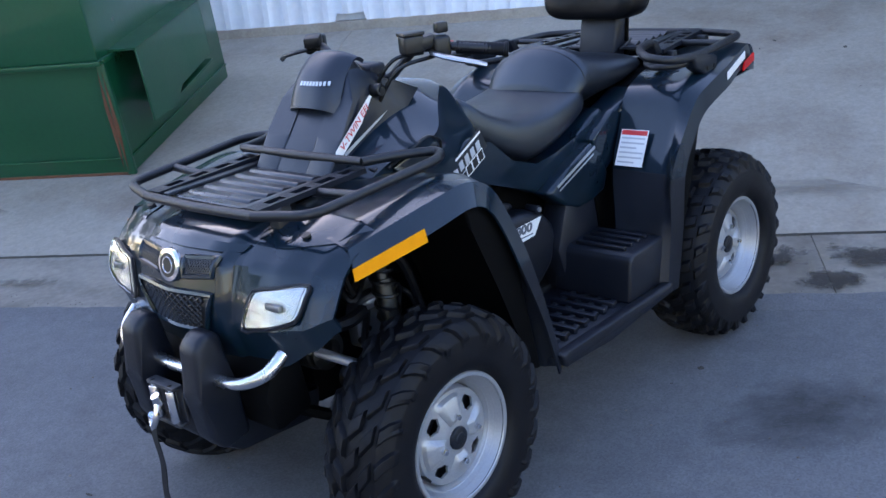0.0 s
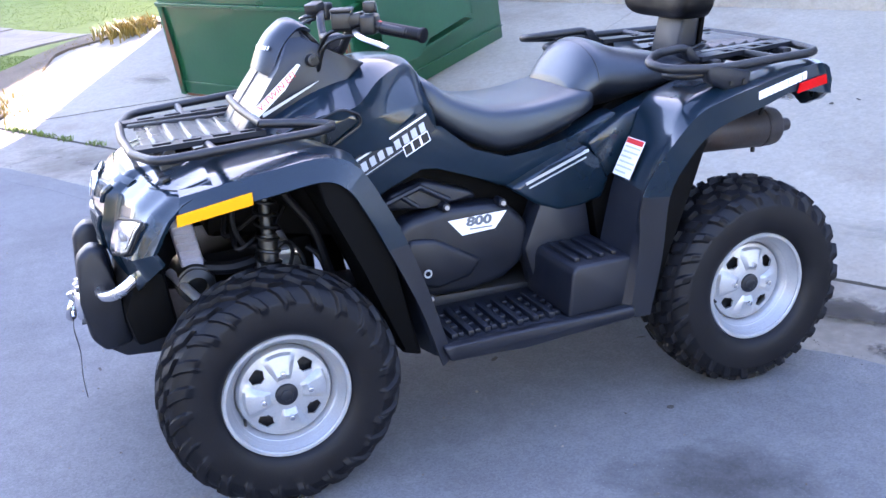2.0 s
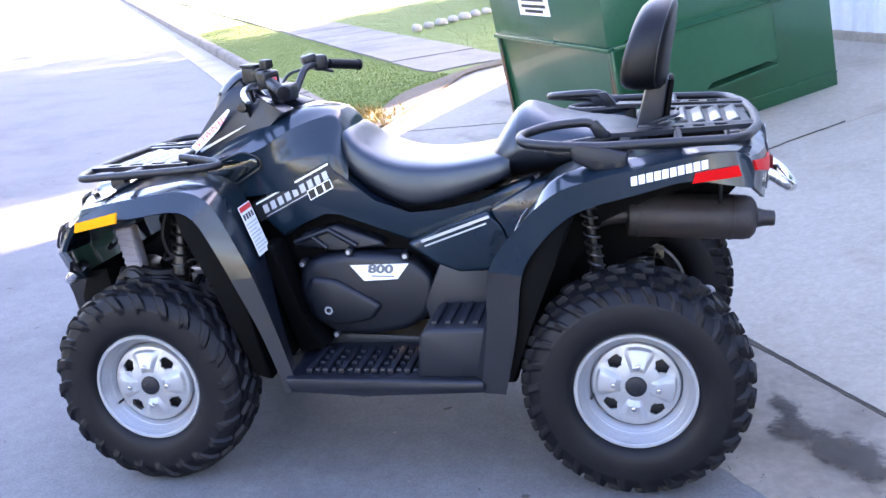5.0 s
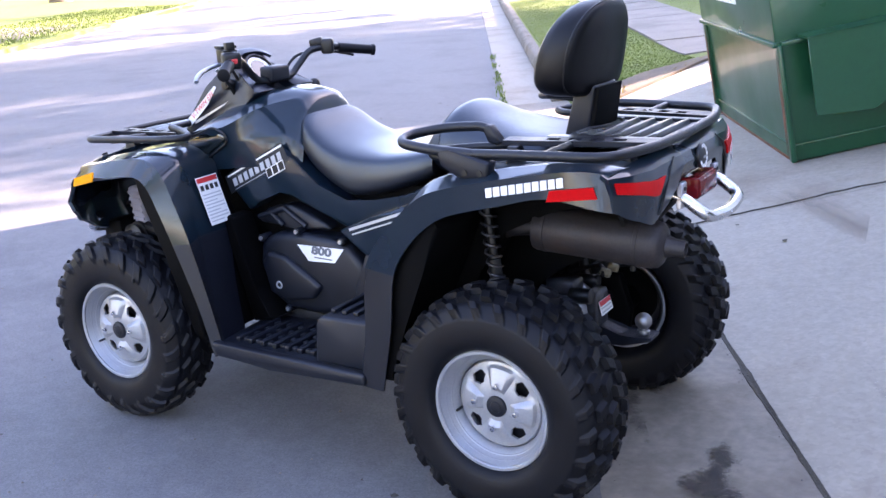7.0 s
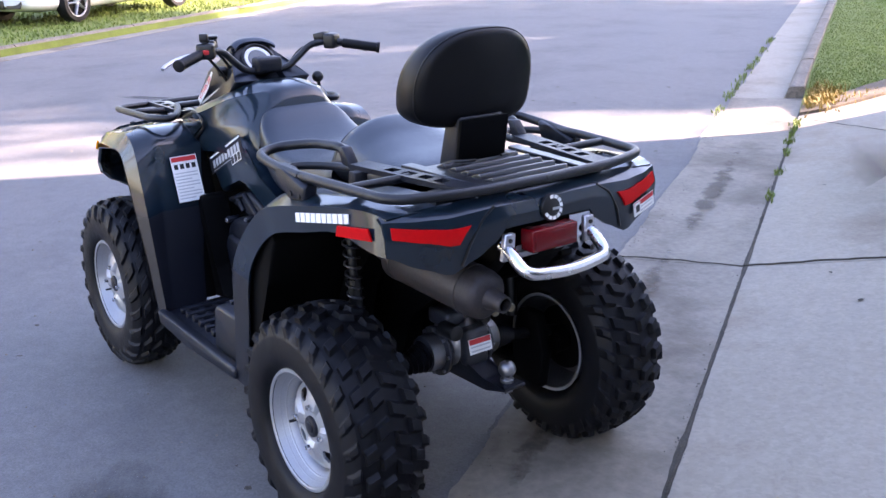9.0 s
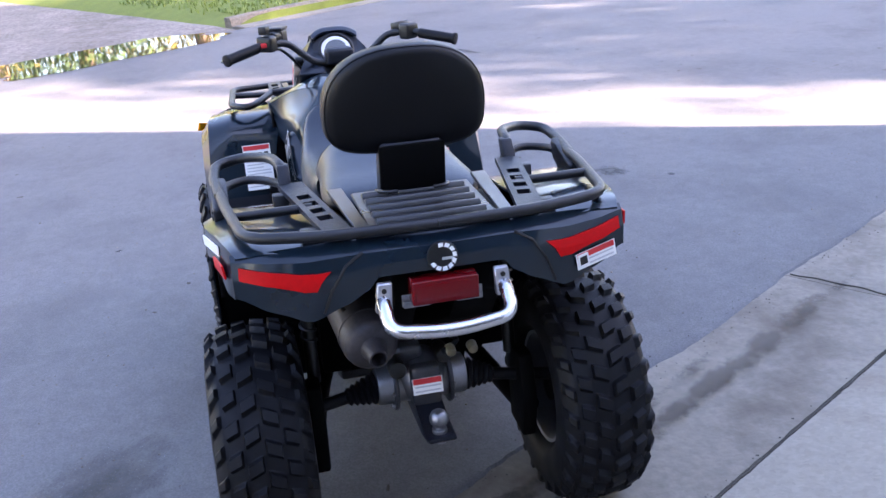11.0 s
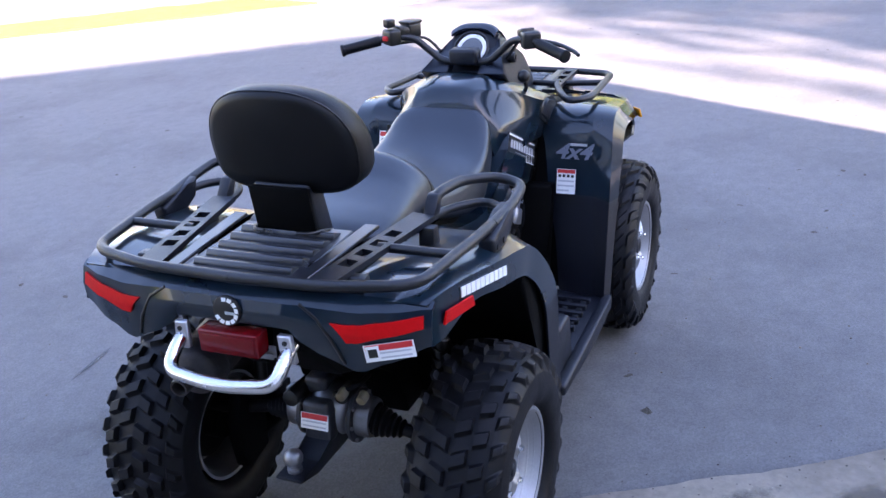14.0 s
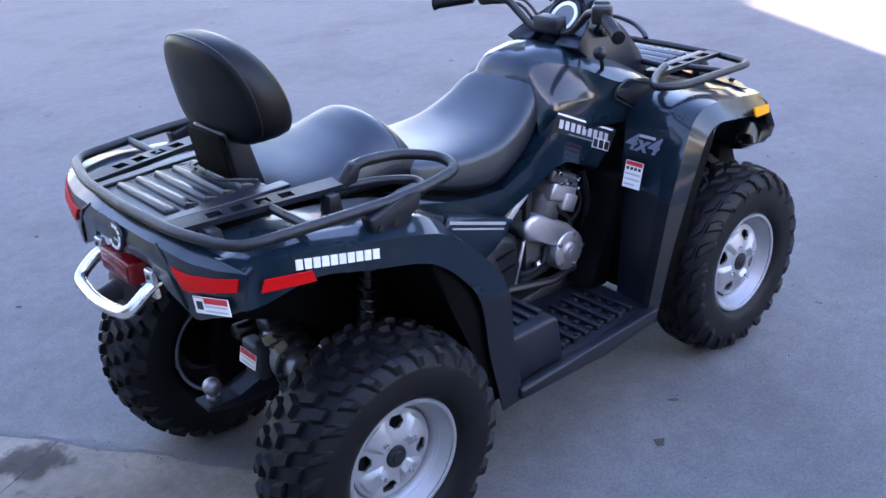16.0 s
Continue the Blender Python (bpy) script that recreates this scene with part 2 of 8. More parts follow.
def stain(name, color, strength, rough, far=1.45, near=0.8, scale=2.4, ragged=False):
    """A stain that soaks out unevenly towards its edge; ragged: with a hard, broken outline."""
    m = bpy.data.materials.new(name)
    m.use_nodes = True
    nt = m.node_tree
    b = nt.nodes["Principled BSDF"]
    b.inputs["Base Color"].default_value, b.inputs["Roughness"].default_value = (*color, 1), rough
    tc = nt.nodes.new("ShaderNodeTexCoord")
    ln = nt.nodes.new("ShaderNodeVectorMath")
    ln.operation = "LENGTH"
    nt.links.new(tc.outputs["Object"], ln.inputs[0])
    no = nt.nodes.new("ShaderNodeTexNoise")
    no.inputs["Scale"].default_value, no.inputs["Detail"].default_value = scale, 8
    nt.links.new((nt.nodes.new("ShaderNodeNewGeometry").outputs["Position"] if ragged else tc.outputs["Object"]), no.inputs["Vector"])
    no.inputs["Roughness"].default_value = 0.66 if ragged else 0.5
    ad = nt.nodes.new("ShaderNodeMath")
    ad.operation = "MULTIPLY_ADD"
    ad.inputs[1].default_value = 2.4 if ragged else 1.3
    nt.links.new(no.outputs["Fac"], ad.inputs[0])
    nt.links.new(ln.outputs["Value"], ad.inputs[2])
    mr = nt.nodes.new("ShaderNodeMapRange")
    mr.inputs["From Min"].default_value, mr.inputs["From Max"].default_value = far, near
    mr.inputs["To Min"].default_value, mr.inputs["To Max"].default_value = 0.0, strength
    nt.links.new(ad.outputs[0], mr.inputs["Value"])
    tr = nt.nodes.new("ShaderNodeBsdfTransparent")
    mx = nt.nodes.new("ShaderNodeMixShader")
    nt.links.new(mr.outputs["Result"], mx.inputs["Fac"])
    nt.links.new(tr.outputs[0], mx.inputs[1])
    nt.links.new(b.outputs[0], mx.inputs[2])
    nt.links.new(mx.outputs[0], nt.nodes["Material Output"].inputs["Surface"])
    return m


M["oil"] = stain("oil_stain", (0.034, 0.030, 0.030), 0.42, 0.6, 1.5, 0.75, 3.2)
M["grime"] = stain("gutter_grime", (0.085, 0.068, 0.052), 0.60, 0.8, 1.85, 1.45, 7.0, True)
M["wet"] = stain("damp_dirt", (0.036, 0.028, 0.022), 0.74, 0.8, 1.85, 1.60, 6.0, True)
M["ruststain"] = stain("rust_wash", (0.235, 0.165, 0.120), 0.6, 0.8, 1.35, 0.4, 2.2)
M["wash"] = stain("washed_grime", (0.15, 0.125, 0.098), 0.5, 0.8, 1.35, 0.4, 3.0)
M["patch"] = stain("tar_patch", (0.022, 0.022, 0.024), 0.95, 0.6)


def glass(name, tint=(1, 1, 1), rough=0.02):
    m = bpy.data.materials.new(name)
    m.use_nodes = True
    b = m.node_tree.nodes["Principled BSDF"]
    b.inputs["Base Color"].default_value = (*tint, 1)
    b.inputs["Roughness"].default_value = rough
    b.inputs["Transmission Weight"].default_value = 1.0
    b.inputs["IOR"].default_value = 1.45
    return m


M["glass"] = glass("clear_lens")
M["water"] = material("standing_water", (0.03, 0.03, 0.028), 0.03, 0, 0, 0.1, 3)
M["carglass"] = material("tinted_glass", (0.02, 0.024, 0.028), 0.05, 0, 0.5)


# ---------- mesh helpers ----------
def link(name, bm, mat, smooth=38):
    me = bpy.data.meshes.new(name)
    bmesh.ops.recalc_face_normals(bm, faces=bm.faces[:])
    bm.to_mesh(me)
    bm.free()
    if mat:
        me.materials.append(mat)
    if smooth:
        me.polygons.foreach_set("use_smooth", [True] * len(me.polygons))
        me.set_sharp_from_angle(angle=radians(smooth))
    return new(name, me)


def part(name, bm, mat, parent, label="", smooth=38):
    """One bmesh as ONE mesh object under a thing or a part."""
    ob = link(name, bm, mat, smooth)
    ob.parent = parent
    if label:
        tagged(ob, label)
    return ob


def rings_skin(bm, rings, closed=True, caps=True):
    vs = [[bm.verts.new(p) for p in r] for r in rings]
    n = len(vs[0])
    for a, b in zip(vs, vs[1:]):
        for i in range(n if closed else n - 1):
            j = (i + 1) % n
            bm.faces.new((a[i], a[j], b[j], b[i]))
    if caps and closed:
        bm.faces.new(vs[0][::-1])
        bm.faces.new(vs[-1])
    return vs


def catmull(pts, per=6, closed=False):
    """A smooth line through points."""
    pts = [Vector(p) for p in pts]
    n, out = len(pts), []
    for i in range(n if closed else n - 1):
        p0 = pts[(i - 1) % n] if closed or i > 0 else pts[0] * 2 - pts[1]
        p1, p2 = pts[i], pts[(i + 1) % n]
        p3 = pts[(i + 2) % n] if closed or i + 2 < n else pts[-1] * 2 - pts[-2]
        for k in range(per):
            t = k / per
            out.append(0.5 * (2 * p1 + (p2 - p0) * t + (2 * p0 - 5 * p1 + 4 * p2 - p3) * t * t + (3 * p1 - p0 - 3 * p2 + p3) * t ** 3))
    if not closed:
        out.append(pts[-1])
    return out


def rounded(pts, r=0.03, k=4, closed=False):
    """A polyline whose corners are rounded."""
    pts = [Vector(p) for p in pts]
    n, out = len(pts), []
    for i, p in enumerate(pts):
        if not closed and i in (0, n - 1):
            out.append(p)
            continue
        a, b = pts[(i - 1) % n], pts[(i + 1) % n]
        da, db = (a - p), (b - p)
        q = min(r, da.length * 0.48, db.length * 0.48)
        pa, pb = p + da.normalized() * q, p + db.normalized() * q
        for j in range(k + 1):
            t = j / k
            out.append(pa * (1 - t) ** 2 + p * 2 * t * (1 - t) + pb * t * t)
    return out


def tube(bm, pts, r, seg=8, closed=False, flat=1.0):
    """A round bar along a line; r may be a list."""
    pts = [Vector(p) for p in pts]
    n = len(pts)
    up, rings = None, []
    for i, p in enumerate(pts):
        a = pts[(i - 1) % n] if closed or i > 0 else p
        b = pts[(i + 1) % n] if closed or i < n - 1 else p
        d = (b - a).normalized()
        if up is None:
            up = Vector((0, 0, 1)) if abs(d.z) < 0.9 else Vector((1, 0, 0))
        side = d.cross(up).normalized()
        up = side.cross(d).normalized()
        rr = r[i] if isinstance(r, (list, tuple)) else r
        rings.append([p + (side * math.cos(t) + up * math.sin(t) * flat) * rr for t in [2 * math.pi * k / seg for k in range(seg)]])
    if closed:
        rings.append(rings[0])
        vs = [[bm.verts.new(p) for p in q] for q in rings[:-1]]
        for i in range(n):
            a, b = vs[i], vs[(i + 1) % n]
            for k in range(seg):
                bm.faces.new((a[k], a[(k + 1) % seg], b[(k + 1) % seg], b[k]))
    else:
        rings_skin(bm, rings)


def prism(bm, poly, y0, y1, bevel=0.006, seg=2, axis="y"):
    """A polygon in x, z drawn out from y0 to y1 (or in y, z along x; or in x, y along z)."""
    def at(p, d):
        return {"y": (p[0], d, p[1]), "x": (d, p[0], p[1]), "z": (p[0], p[1], d)}[axis]
    a = [bm.verts.new(at(p, y0)) for p in poly]
    b = [bm.verts.new(at(p, y1)) for p in poly]
    n = len(poly)
    fs = [bm.faces.new(a[::-1]), bm.faces.new(b)]
    for i in range(n):
        fs.append(bm.faces.new((a[i], a[(i + 1) % n], b[(i + 1) % n], b[i])))
    if bevel:
        es = list({e for f in fs for e in f.edges})
        bmesh.ops.bevel(bm, geom=es, offset=bevel, segments=seg, affect="EDGES", profile=0.5, clamp_overlap=True)


def box(bm, c, size, bevel=0.004, rot=None, seg=2):
    m = Matrix.Translation(c) @ (rot.to_4x4() if rot else Matrix()) @ Matrix.Diagonal((*size, 1))
    g = bmesh.ops.create_cube(bm, size=1, matrix=m)
    if bevel:
        es = list({e for v in g["verts"] for e in v.link_edges})
        bmesh.ops.bevel(bm, geom=es, offset=bevel, segments=seg, affect="EDGES", profile=0.5, clamp_overlap=True)


def cyl(bm, a, b, r, seg=20, r2=None, bevel=0.0):
    a, b = Vector(a), Vector(b)
    d = b - a
    m = Matrix.Translation((a + b) / 2) @ d.to_track_quat("Z", "Y").to_matrix().to_4x4()
    g = bmesh.ops.create_cone(bm, cap_ends=True, segments=seg, radius1=r, radius2=r if r2 is None else r2, depth=d.length, matrix=m)
    if bevel:
        es = list({e for v in g["verts"] for f in v.link_faces if len(f.verts) > 4 for e in f.edges})
        bmesh.ops.bevel(bm, geom=es, offset=bevel, segments=2, affect="EDGES", profile=0.5, clamp_overlap=True)


def revolve(bm, prof, center, axis, seg=40, ref=None):
    """Turn a profile of (along the axis, radius) about the axis."""
    axis = Vector(axis).normalized()
    e1 = axis.orthogonal().normalized() if ref is None else Vector(ref)
    e2 = axis.cross(e1)
    c = Vector(center)
    vs = []
    for k in range(seg):
        t = 2 * math.pi * k / seg
        d = e1 * math.cos(t) + e2 * math.sin(t)
        vs.append([bm.verts.new(c + axis * h + d * r) for h, r in prof])
    for k in range(seg):
        a, b = vs[k], vs[(k + 1) % seg]
        for i in range(len(prof) - 1):
            bm.faces.new((a[i], a[i + 1], b[i + 1], b[i]))
    bmesh.ops.remove_doubles(bm, verts=bm.verts[:], dist=1e-5)


def sheet(bm, grid, thick, out=None):
    """A panel with thickness over a grid of points; it grows away from the side that faces out."""
    P = [[Vector(p) for p in r] for r in grid]
    R, C = len(P), len(P[0])
    if out is not None:
        i, j = (R - 1) // 2, (C - 1) // 2
        total = Vector()
        for i in range(R - 1):
            for j in range(C - 1):
                total += (P[i + 1][j] - P[i][j]).cross(P[i][j + 1] - P[i][j])
        if total.dot(Vector(out)) < 0:
            P = P[::-1]
    def nrm(i, j):
        a = P[min(i + 1, R - 1)][j] - P[max(i - 1, 0)][j]
        b = P[i][min(j + 1, C - 1)] - P[i][max(j - 1, 0)]
        n = a.cross(b)
        return n.normalized() if n.length > 1e-9 else Vector((0, 0, 1))
    top = [[bm.verts.new(P[i][j]) for j in range(C)] for i in range(R)]
    low = [[bm.verts.new(P[i][j] - nrm(i, j) * thick) for j in range(C)] for i in range(R)]
    for i in range(R - 1):
        for j in range(C - 1):
            bm.faces.new((top[i][j], top[i + 1][j], top[i + 1][j + 1], top[i][j + 1]))
            bm.faces.new((low[i][j], low[i][j + 1], low[i + 1][j + 1], low[i + 1][j]))
    edge = [(i, 0) for i in range(R)] + [(R - 1, j) for j in range(1, C)] + [(i, C - 1) for i in range(R - 2, -1, -1)] + [(0, j) for j in range(C - 2, 0, -1)]
    for k in range(len(edge)):
        (a, b), (c, d) = edge[k], edge[(k + 1) % len(edge)]
        bm.faces.new((top[a][b], top[c][d], low[c][d], low[a][b]))


def hull_ring(x, w, zt, zb, wb=None, n=20, power=3.0):
    """A rounded cross-section of a body at x: half width, top and bottom heights."""
    out = []
    wb = w if wb is None else wb
    zc, h = (zt + zb) / 2, (zt - zb) / 2
    for k in range(n):
        t = 2 * math.pi * k / n
        c, s = math.cos(t), math.sin(t)
        ww = w if s > 0 else wb
        out.append(Vector((x, ww * math.copysign(abs(c) ** (2 / power), c), zc + h * math.copysign(abs(s) ** (2 / power), s))))
    return out


def lerp_table(table, t):
    """Values between rows of numbers keyed by their first entry."""
    if t <= table[0][0]:
        return table[0][1:]
    for a, b in zip(table, table[1:]):
        if t <= b[0]:
            k = (t - a[0]) / (b[0] - a[0])
            k2 = k * k * (3 - 2 * k) * 0.5 + k * 0.5
            return [p + (q - p) * k2 for p, q in zip(a[1:], b[1:])]
    return table[-1][1:]


def words(text, size, m, mat, parent, name, extrude=0.0006, shear=0.0, bold=0.0, wide=1.0):
    """Lettering in the built-in font, as a mesh laid at m."""
    cu = bpy.data.curves.new(name, "FONT")
    cu.body, cu.size, cu.extrude, cu.shear, cu.offset = text, size, extrude, shear, bold
    cu.align_x, cu.align_y = "CENTER", "CENTER"
    cu.materials.append(mat)
    ob = new(name, cu)
    ob.matrix_basis = m @ Matrix.Diagonal((wide, 1, 1, 1))
    ob.parent = parent
    return ob


# ---------- the quad bike; x ahead from the rear axle, y to its left ----------
LEAN = 0.0236
quad = new("quad_bike")
quad.matrix_world = Matrix.Translation((0, 0, 0.32)) @ Matrix.Rotation(LEAN, 4, "X") @ Matrix.Translation((0, 0, -0.32))
tagged(quad, "dark green two-seat quad bike with black racks and silver wheels", "quad bike")


def frame_at(o, xd, ud):
    """A frame whose x runs along xd and y along ud."""
    x = Vector(xd).normalized()
    z = x.cross(Vector(ud)).normalized()
    y = z.cross(x)
    m = Matrix((x, y, z)).transposed().to_4x4()
    m.translation = Vector(o)
    return m


def plate(name, o, xd, ud, w, h, mat, parent, label="", thick=0.0016, dx=0.0, dy=0.0, lift=0.0):
    """A thin sticker or plate centred at o."""
    bm = bmesh.new()
    m = frame_at(o, xd, ud)
    prism(bm, [(dx - w / 2, dy - h / 2), (dx + w / 2, dy - h / 2), (dx + w / 2, dy + h / 2), (dx - w / 2, dy + h / 2)], lift, lift + thick, 0, 1, "z")
    bm.transform(m)
    return part(name, bm, mat, parent, label, 0)


def shape_plate(name, o, xd, ud, poly, mat, parent, label="", thick=0.0016, lift=0.0, bevel=0.0):
    bm = bmesh.new()
    prism(bm, poly, lift, lift + thick, bevel, 1, "z")
    bm.transform(frame_at(o, xd, ud))
    return part(name, bm, mat, parent, label, 0 if not bevel else 30)


def warning_label(o, xd, ud, w, h, red=0.22, rows=5, pictures=False, name="warning_label"):
    base = plate(name, o, xd, ud, w, h, M["white"], quad, "white warning sticker with a red band")
    plate("red_band", o, xd, ud, w * 0.94, h * red, M["redink"], base, "", 0.0005, 0, h * (0.48 - red / 2), 0.0016)
    y = h * (0.46 - red)
    if pictures:
        for k in range(4):
            plate("pictogram", o, xd, ud, w * 0.15, h * 0.11, M["black"], base, "", 0.0005, w * (-0.34 + 0.225 * k), y - h * 0.09, 0.0016)
        y -= h * 0.2
    gap = (y + h * 0.46) / rows
    for k in range(rows):
        ww = w * (0.86 if k % 3 != 2 else 0.6)
        plate("print_bar", o, xd, ud, ww, gap * 0.34, M["ink"], base, "", 0.0004, -(w * 0.86 - ww) / 2, y - gap * (k + 0.5), 0.0016)
    return base


def catmull_rows(table, per):
    """Rows of four numbers, smoothed between."""
    a = catmull([r[:3] for r in table], per)
    b = catmull([(r[3], 0, 0) for r in table], per)
    return [(p.x, p.y, p.z, q.x) for p, q in zip(a, b)]


def smooth_step(a, b, t):
    t = min(1, max(0, (t - a) / (b - a)))
    return t * t * (3 - 2 * t)


# ---- wheels ----
def make_wheel(width, dish, swept):
    """A wheel about the y axis, its outer side towards +y, centre at the origin; dish: how far its disc sits inside the lip; swept: long curved bars instead of blocks."""
    w = new("wheel")
    R, hw = 0.318, width / 2
    half = [(t * hw, lerp_table([(0, R), (0.45, R - 0.004), (0.80, 0.302), (0.97, 0.268)], t)[0]) for t in (0, 0.03, 0.05, 0.2, 0.33, 0.35, 0.405, 0.425, 0.54, 0.65, 0.67, 0.735, 0.755, 0.86, 0.945, 0.97)]
    half += [(hw * 0.978, 0.262), (hw * 0.985, 0.256), (hw * 0.991, 0.250), (hw * 0.996, 0.244), (hw, 0.228), (hw * 0.992, 0.213), (hw * 0.972, 0.200), (hw * 0.93, 0.188), (hw * 0.85, 0.178), (hw * 0.74, 0.1725), (hw * 0.5, 0.156)]
    prof = [(-y, r) for y, r in half[:0:-1]] + half
    n, per = (23, 26) if swept else (26, 24)
    st = 2 * math.pi / n

    def slant(t):
        if swept:
            return lerp_table([(0, 0.0), (0.38, 0.42), (0.73, 0.95), (0.97, 1.40), (1.2, 1.65)], max(t, 0.0))[0]
        return lerp_table([(0, 0.0), (0.38, 0.24), (0.73, 0.46), (0.97, 0.85), (1.2, 1.1)], max(t, 0.0))[0]
    if swept:
        blocks = ((0.045, 0.34, 0.0, 0.0125, 0.21), (0.42, 0.66, 0.22, 0.0125, 0.20), (0.75, 2.0, 0.05, 0.0115, 0.17))
    else:
        blocks = ((0.045, 0.34, 0.0, 0.0165, 0.18), (0.42, 0.66, 0.5, 0.0165, 0.18), (0.75, 2.0, 0.0, 0.0140, 0.145))

    def lug_height(t, r, side, k):
        """How far a block stands out of the tread, at t across and step k round the tyre; its flanks slope."""
        ph = (k % per) / per
        long_one = (k // per) % 2 == 0
        for a, b, c, h, half_ in blocks:
            if a <= t <= b and r > 0.2:
                if a > 0.7:
                    h *= smooth_step((0.246 if long_one else 0.262) if swept else (0.266 if long_one else 0.274), 0.278 if swept else 0.290, r)
                d = abs((ph - c - (0.5 if side < 0 else 0.0) + 0.5) % 1.0 - 0.5)
                return h * (1.0 - smooth_step(half_, half_ + 0.09, d))
        return 0.0
    bm = bmesh.new()
    cols = []
    for k in range(n * per):
        col = []
        for m_, (y, r) in enumerate(prof):
            ya, ra = prof[max(m_ - 1, 0)]
            yb, rb = prof[min(m_ + 1, len(prof) - 1)]
            q = math.hypot(yb - ya, rb - ra)
            ny, nr = -(rb - ra) / q, (yb - ya) / q
            t = abs(y) / hw
            h = lug_height(t, r, y, k)
            ang = k * st / per + slant(min(t, 1.0) if r > 0.25 else 0.99) * st
            rr = r + nr * h
            col.append(bm.verts.new((rr * math.cos(ang), y + ny * h, rr * math.sin(ang))))
        cols.append(col)
    np_ = len(prof)
    for k in range(n * per):
        a, b = cols[k], cols[(k + 1) % (n * per)]
        for m_ in range(np_):
            m2 = (m_ + 1) % np_
            bm.faces.new((a[m_], a[m2], b[m2], b[m_]))
    part("tyre", bm, M["rubber"], w, "knobbly black tyre, dusty in the treads", 40)
    # rim: outer barrel with a rolled lip, and a dished disc with windows
    bm = bmesh.new()
    o = hw * 0.72
    yd = o - dish
    revolve(bm, [(o + 0.009, 0.1610), (o + 0.012, 0.164), (o + 0.012, 0.172), (o + 0.007, 0.175), (o - 0.002, 0.173), (o - 0.001, 0.1645), (o + 0.004, 0.1615), (o - 0.002, 0.1600), (o - 0.003, 0.1635), (o - 0.007, 0.1635), (o - 0.008, 0.1580), (o - 0.009, 0.1520), (o - 0.011, 0.1505),
                (o - 0.018, 0.1495), (o - 0.019, 0.1525), (o - 0.022, 0.1525), (o - 0.023, 0.1470), (o - 0.024, 0.1430), (o - 0.026, 0.1415), (o - dish / 2 - 0.027, 0.1400), (yd - 0.018, 0.1365), (yd - 0.030, 0.1355), (-o, 0.150), (-o - 0.006, 0.162), (-o - 0.006, 0.154),
                (-o + 0.01, 0.143), (yd - 0.034, 0.130), (o - 0.040, 0.132), (o - 0.032, 0.139), (o - 0.018, 0.1475), (o + 0.007, 0.1605)], (0, 0, 0), (0, 1, 0), 64, (1, 0, 0))
    part("rim", bm, M["silver"], w, "silver painted steel rim with rolled lip", 40)
    bm = bmesh.new()
    seg = 72
    rr = [0.030, 0.044, 0.060, 0.074, 0.092, 0.1085, 0.115, 0.1235, 0.1280, 0.1300]
    yy = [0.018, 0.018, 0.016, 0.012, 0.008, 0.004, 0.003, 0.001, -0.006, -0.034]
    def disc_pt(i, k, back=0):
        t = 2 * math.pi * k / seg
        ph, rad = k % 18, rr[i]
        if i in (3, 5) and ph in (6, 12):          # rounded window corners
            t += (1 if ph == 6 else -1) * (1.6 if i == 3 else 0.9) * 2 * math.pi / seg
            rad += 0.004 if i == 3 else -0.005
        elif i in (3, 5) and ph in (7, 11):
            t += (1 if ph == 7 else -1) * (0.6 if i == 3 else 0.3) * 2 * math.pi / seg
        lob = smooth_step(0.0, 0.30, math.cos(4 * t)) * (1 if i in (2, 3, 4) else 0.75 if i == 5 else 0)
        return Vector((rad * math.cos(t), yd + yy[i] + 0.012 * lob - back, rad * math.sin(t)))
    vt = [[bm.verts.new(disc_pt(i, k)) for k in range(seg)] for i in range(len(rr))]
    vb = [[bm.verts.new(disc_pt(i, k, 0.007)) for k in range(seg)] for i in range(len(rr))]
    def hole(i, k):
        ph = (k % 18)
        return i in (3, 4) and 6 <= ph <= 11
    for i in range(len(rr) - 1):
        for k in range(seg):
            if hole(i, k):
                continue
            k2 = (k + 1) % seg
            bm.faces.new((vt[i][k], vt[i + 1][k], vt[i + 1][k2], vt[i][k2]))
            bm.faces.new((vb[i][k], vb[i][k2], vb[i + 1][k2], vb[i + 1][k]))
            if hole(i, (k - 1) % seg):
                bm.faces.new((vt[i][k], vt[i + 1][k], vb[i + 1][k], vb[i][k]))
            if hole(i, k2):
                bm.faces.new((vt[i][k2], vt[i + 1][k2], vb[i + 1][k2], vb[i][k2]))
            if i > 0 and hole(i - 1, k):
                bm.faces.new((vt[i][k], vt[i][k2], vb[i][k2], vb[i][k]))
            if i + 1 < len(rr) - 1 and hole(i + 1, k):
                bm.faces.new((vt[i + 1][k], vt[i + 1][k2], vb[i + 1][k2], vb[i + 1][k]))
    part("wheel_disc", bm, M["silver"], w, "silver dished disc with four windows", 30)
    bm = bmesh.new()
    cyl(bm, (0, yd - 0.01, 0), (0, yd + 0.026, 0), 0.034, 28, 0.030, 0.005)
    cyl(bm, (0, yd + 0.022, 0), (0, yd + 0.029, 0), 0.018, 20, 0.016, 0.002)
    part("hub_cap", bm, M["plastic"], w, "black plastic hub cap")
    nut = None
    for k in range(4):
        t = math.pi / 2 * k
        bm = bmesh.new()
        cyl(bm, (0, 0, 0), (0, 0.014, 0), 0.009, 6, 0.0075, 0.0015)
        if nut is None:
            nut = part("lug_nut", bm, M["chrome"], w, "chrome lug nut", 25)
            ob = nut
        else:
            bm.free()
            ob = new("lug_nut", nut.data)
            ob.parent = w
        ob.matrix_basis = Matrix.Translation((0.064 * math.cos(t), yd + 0.024, 0.064 * math.sin(t)))
    bm = bmesh.new()
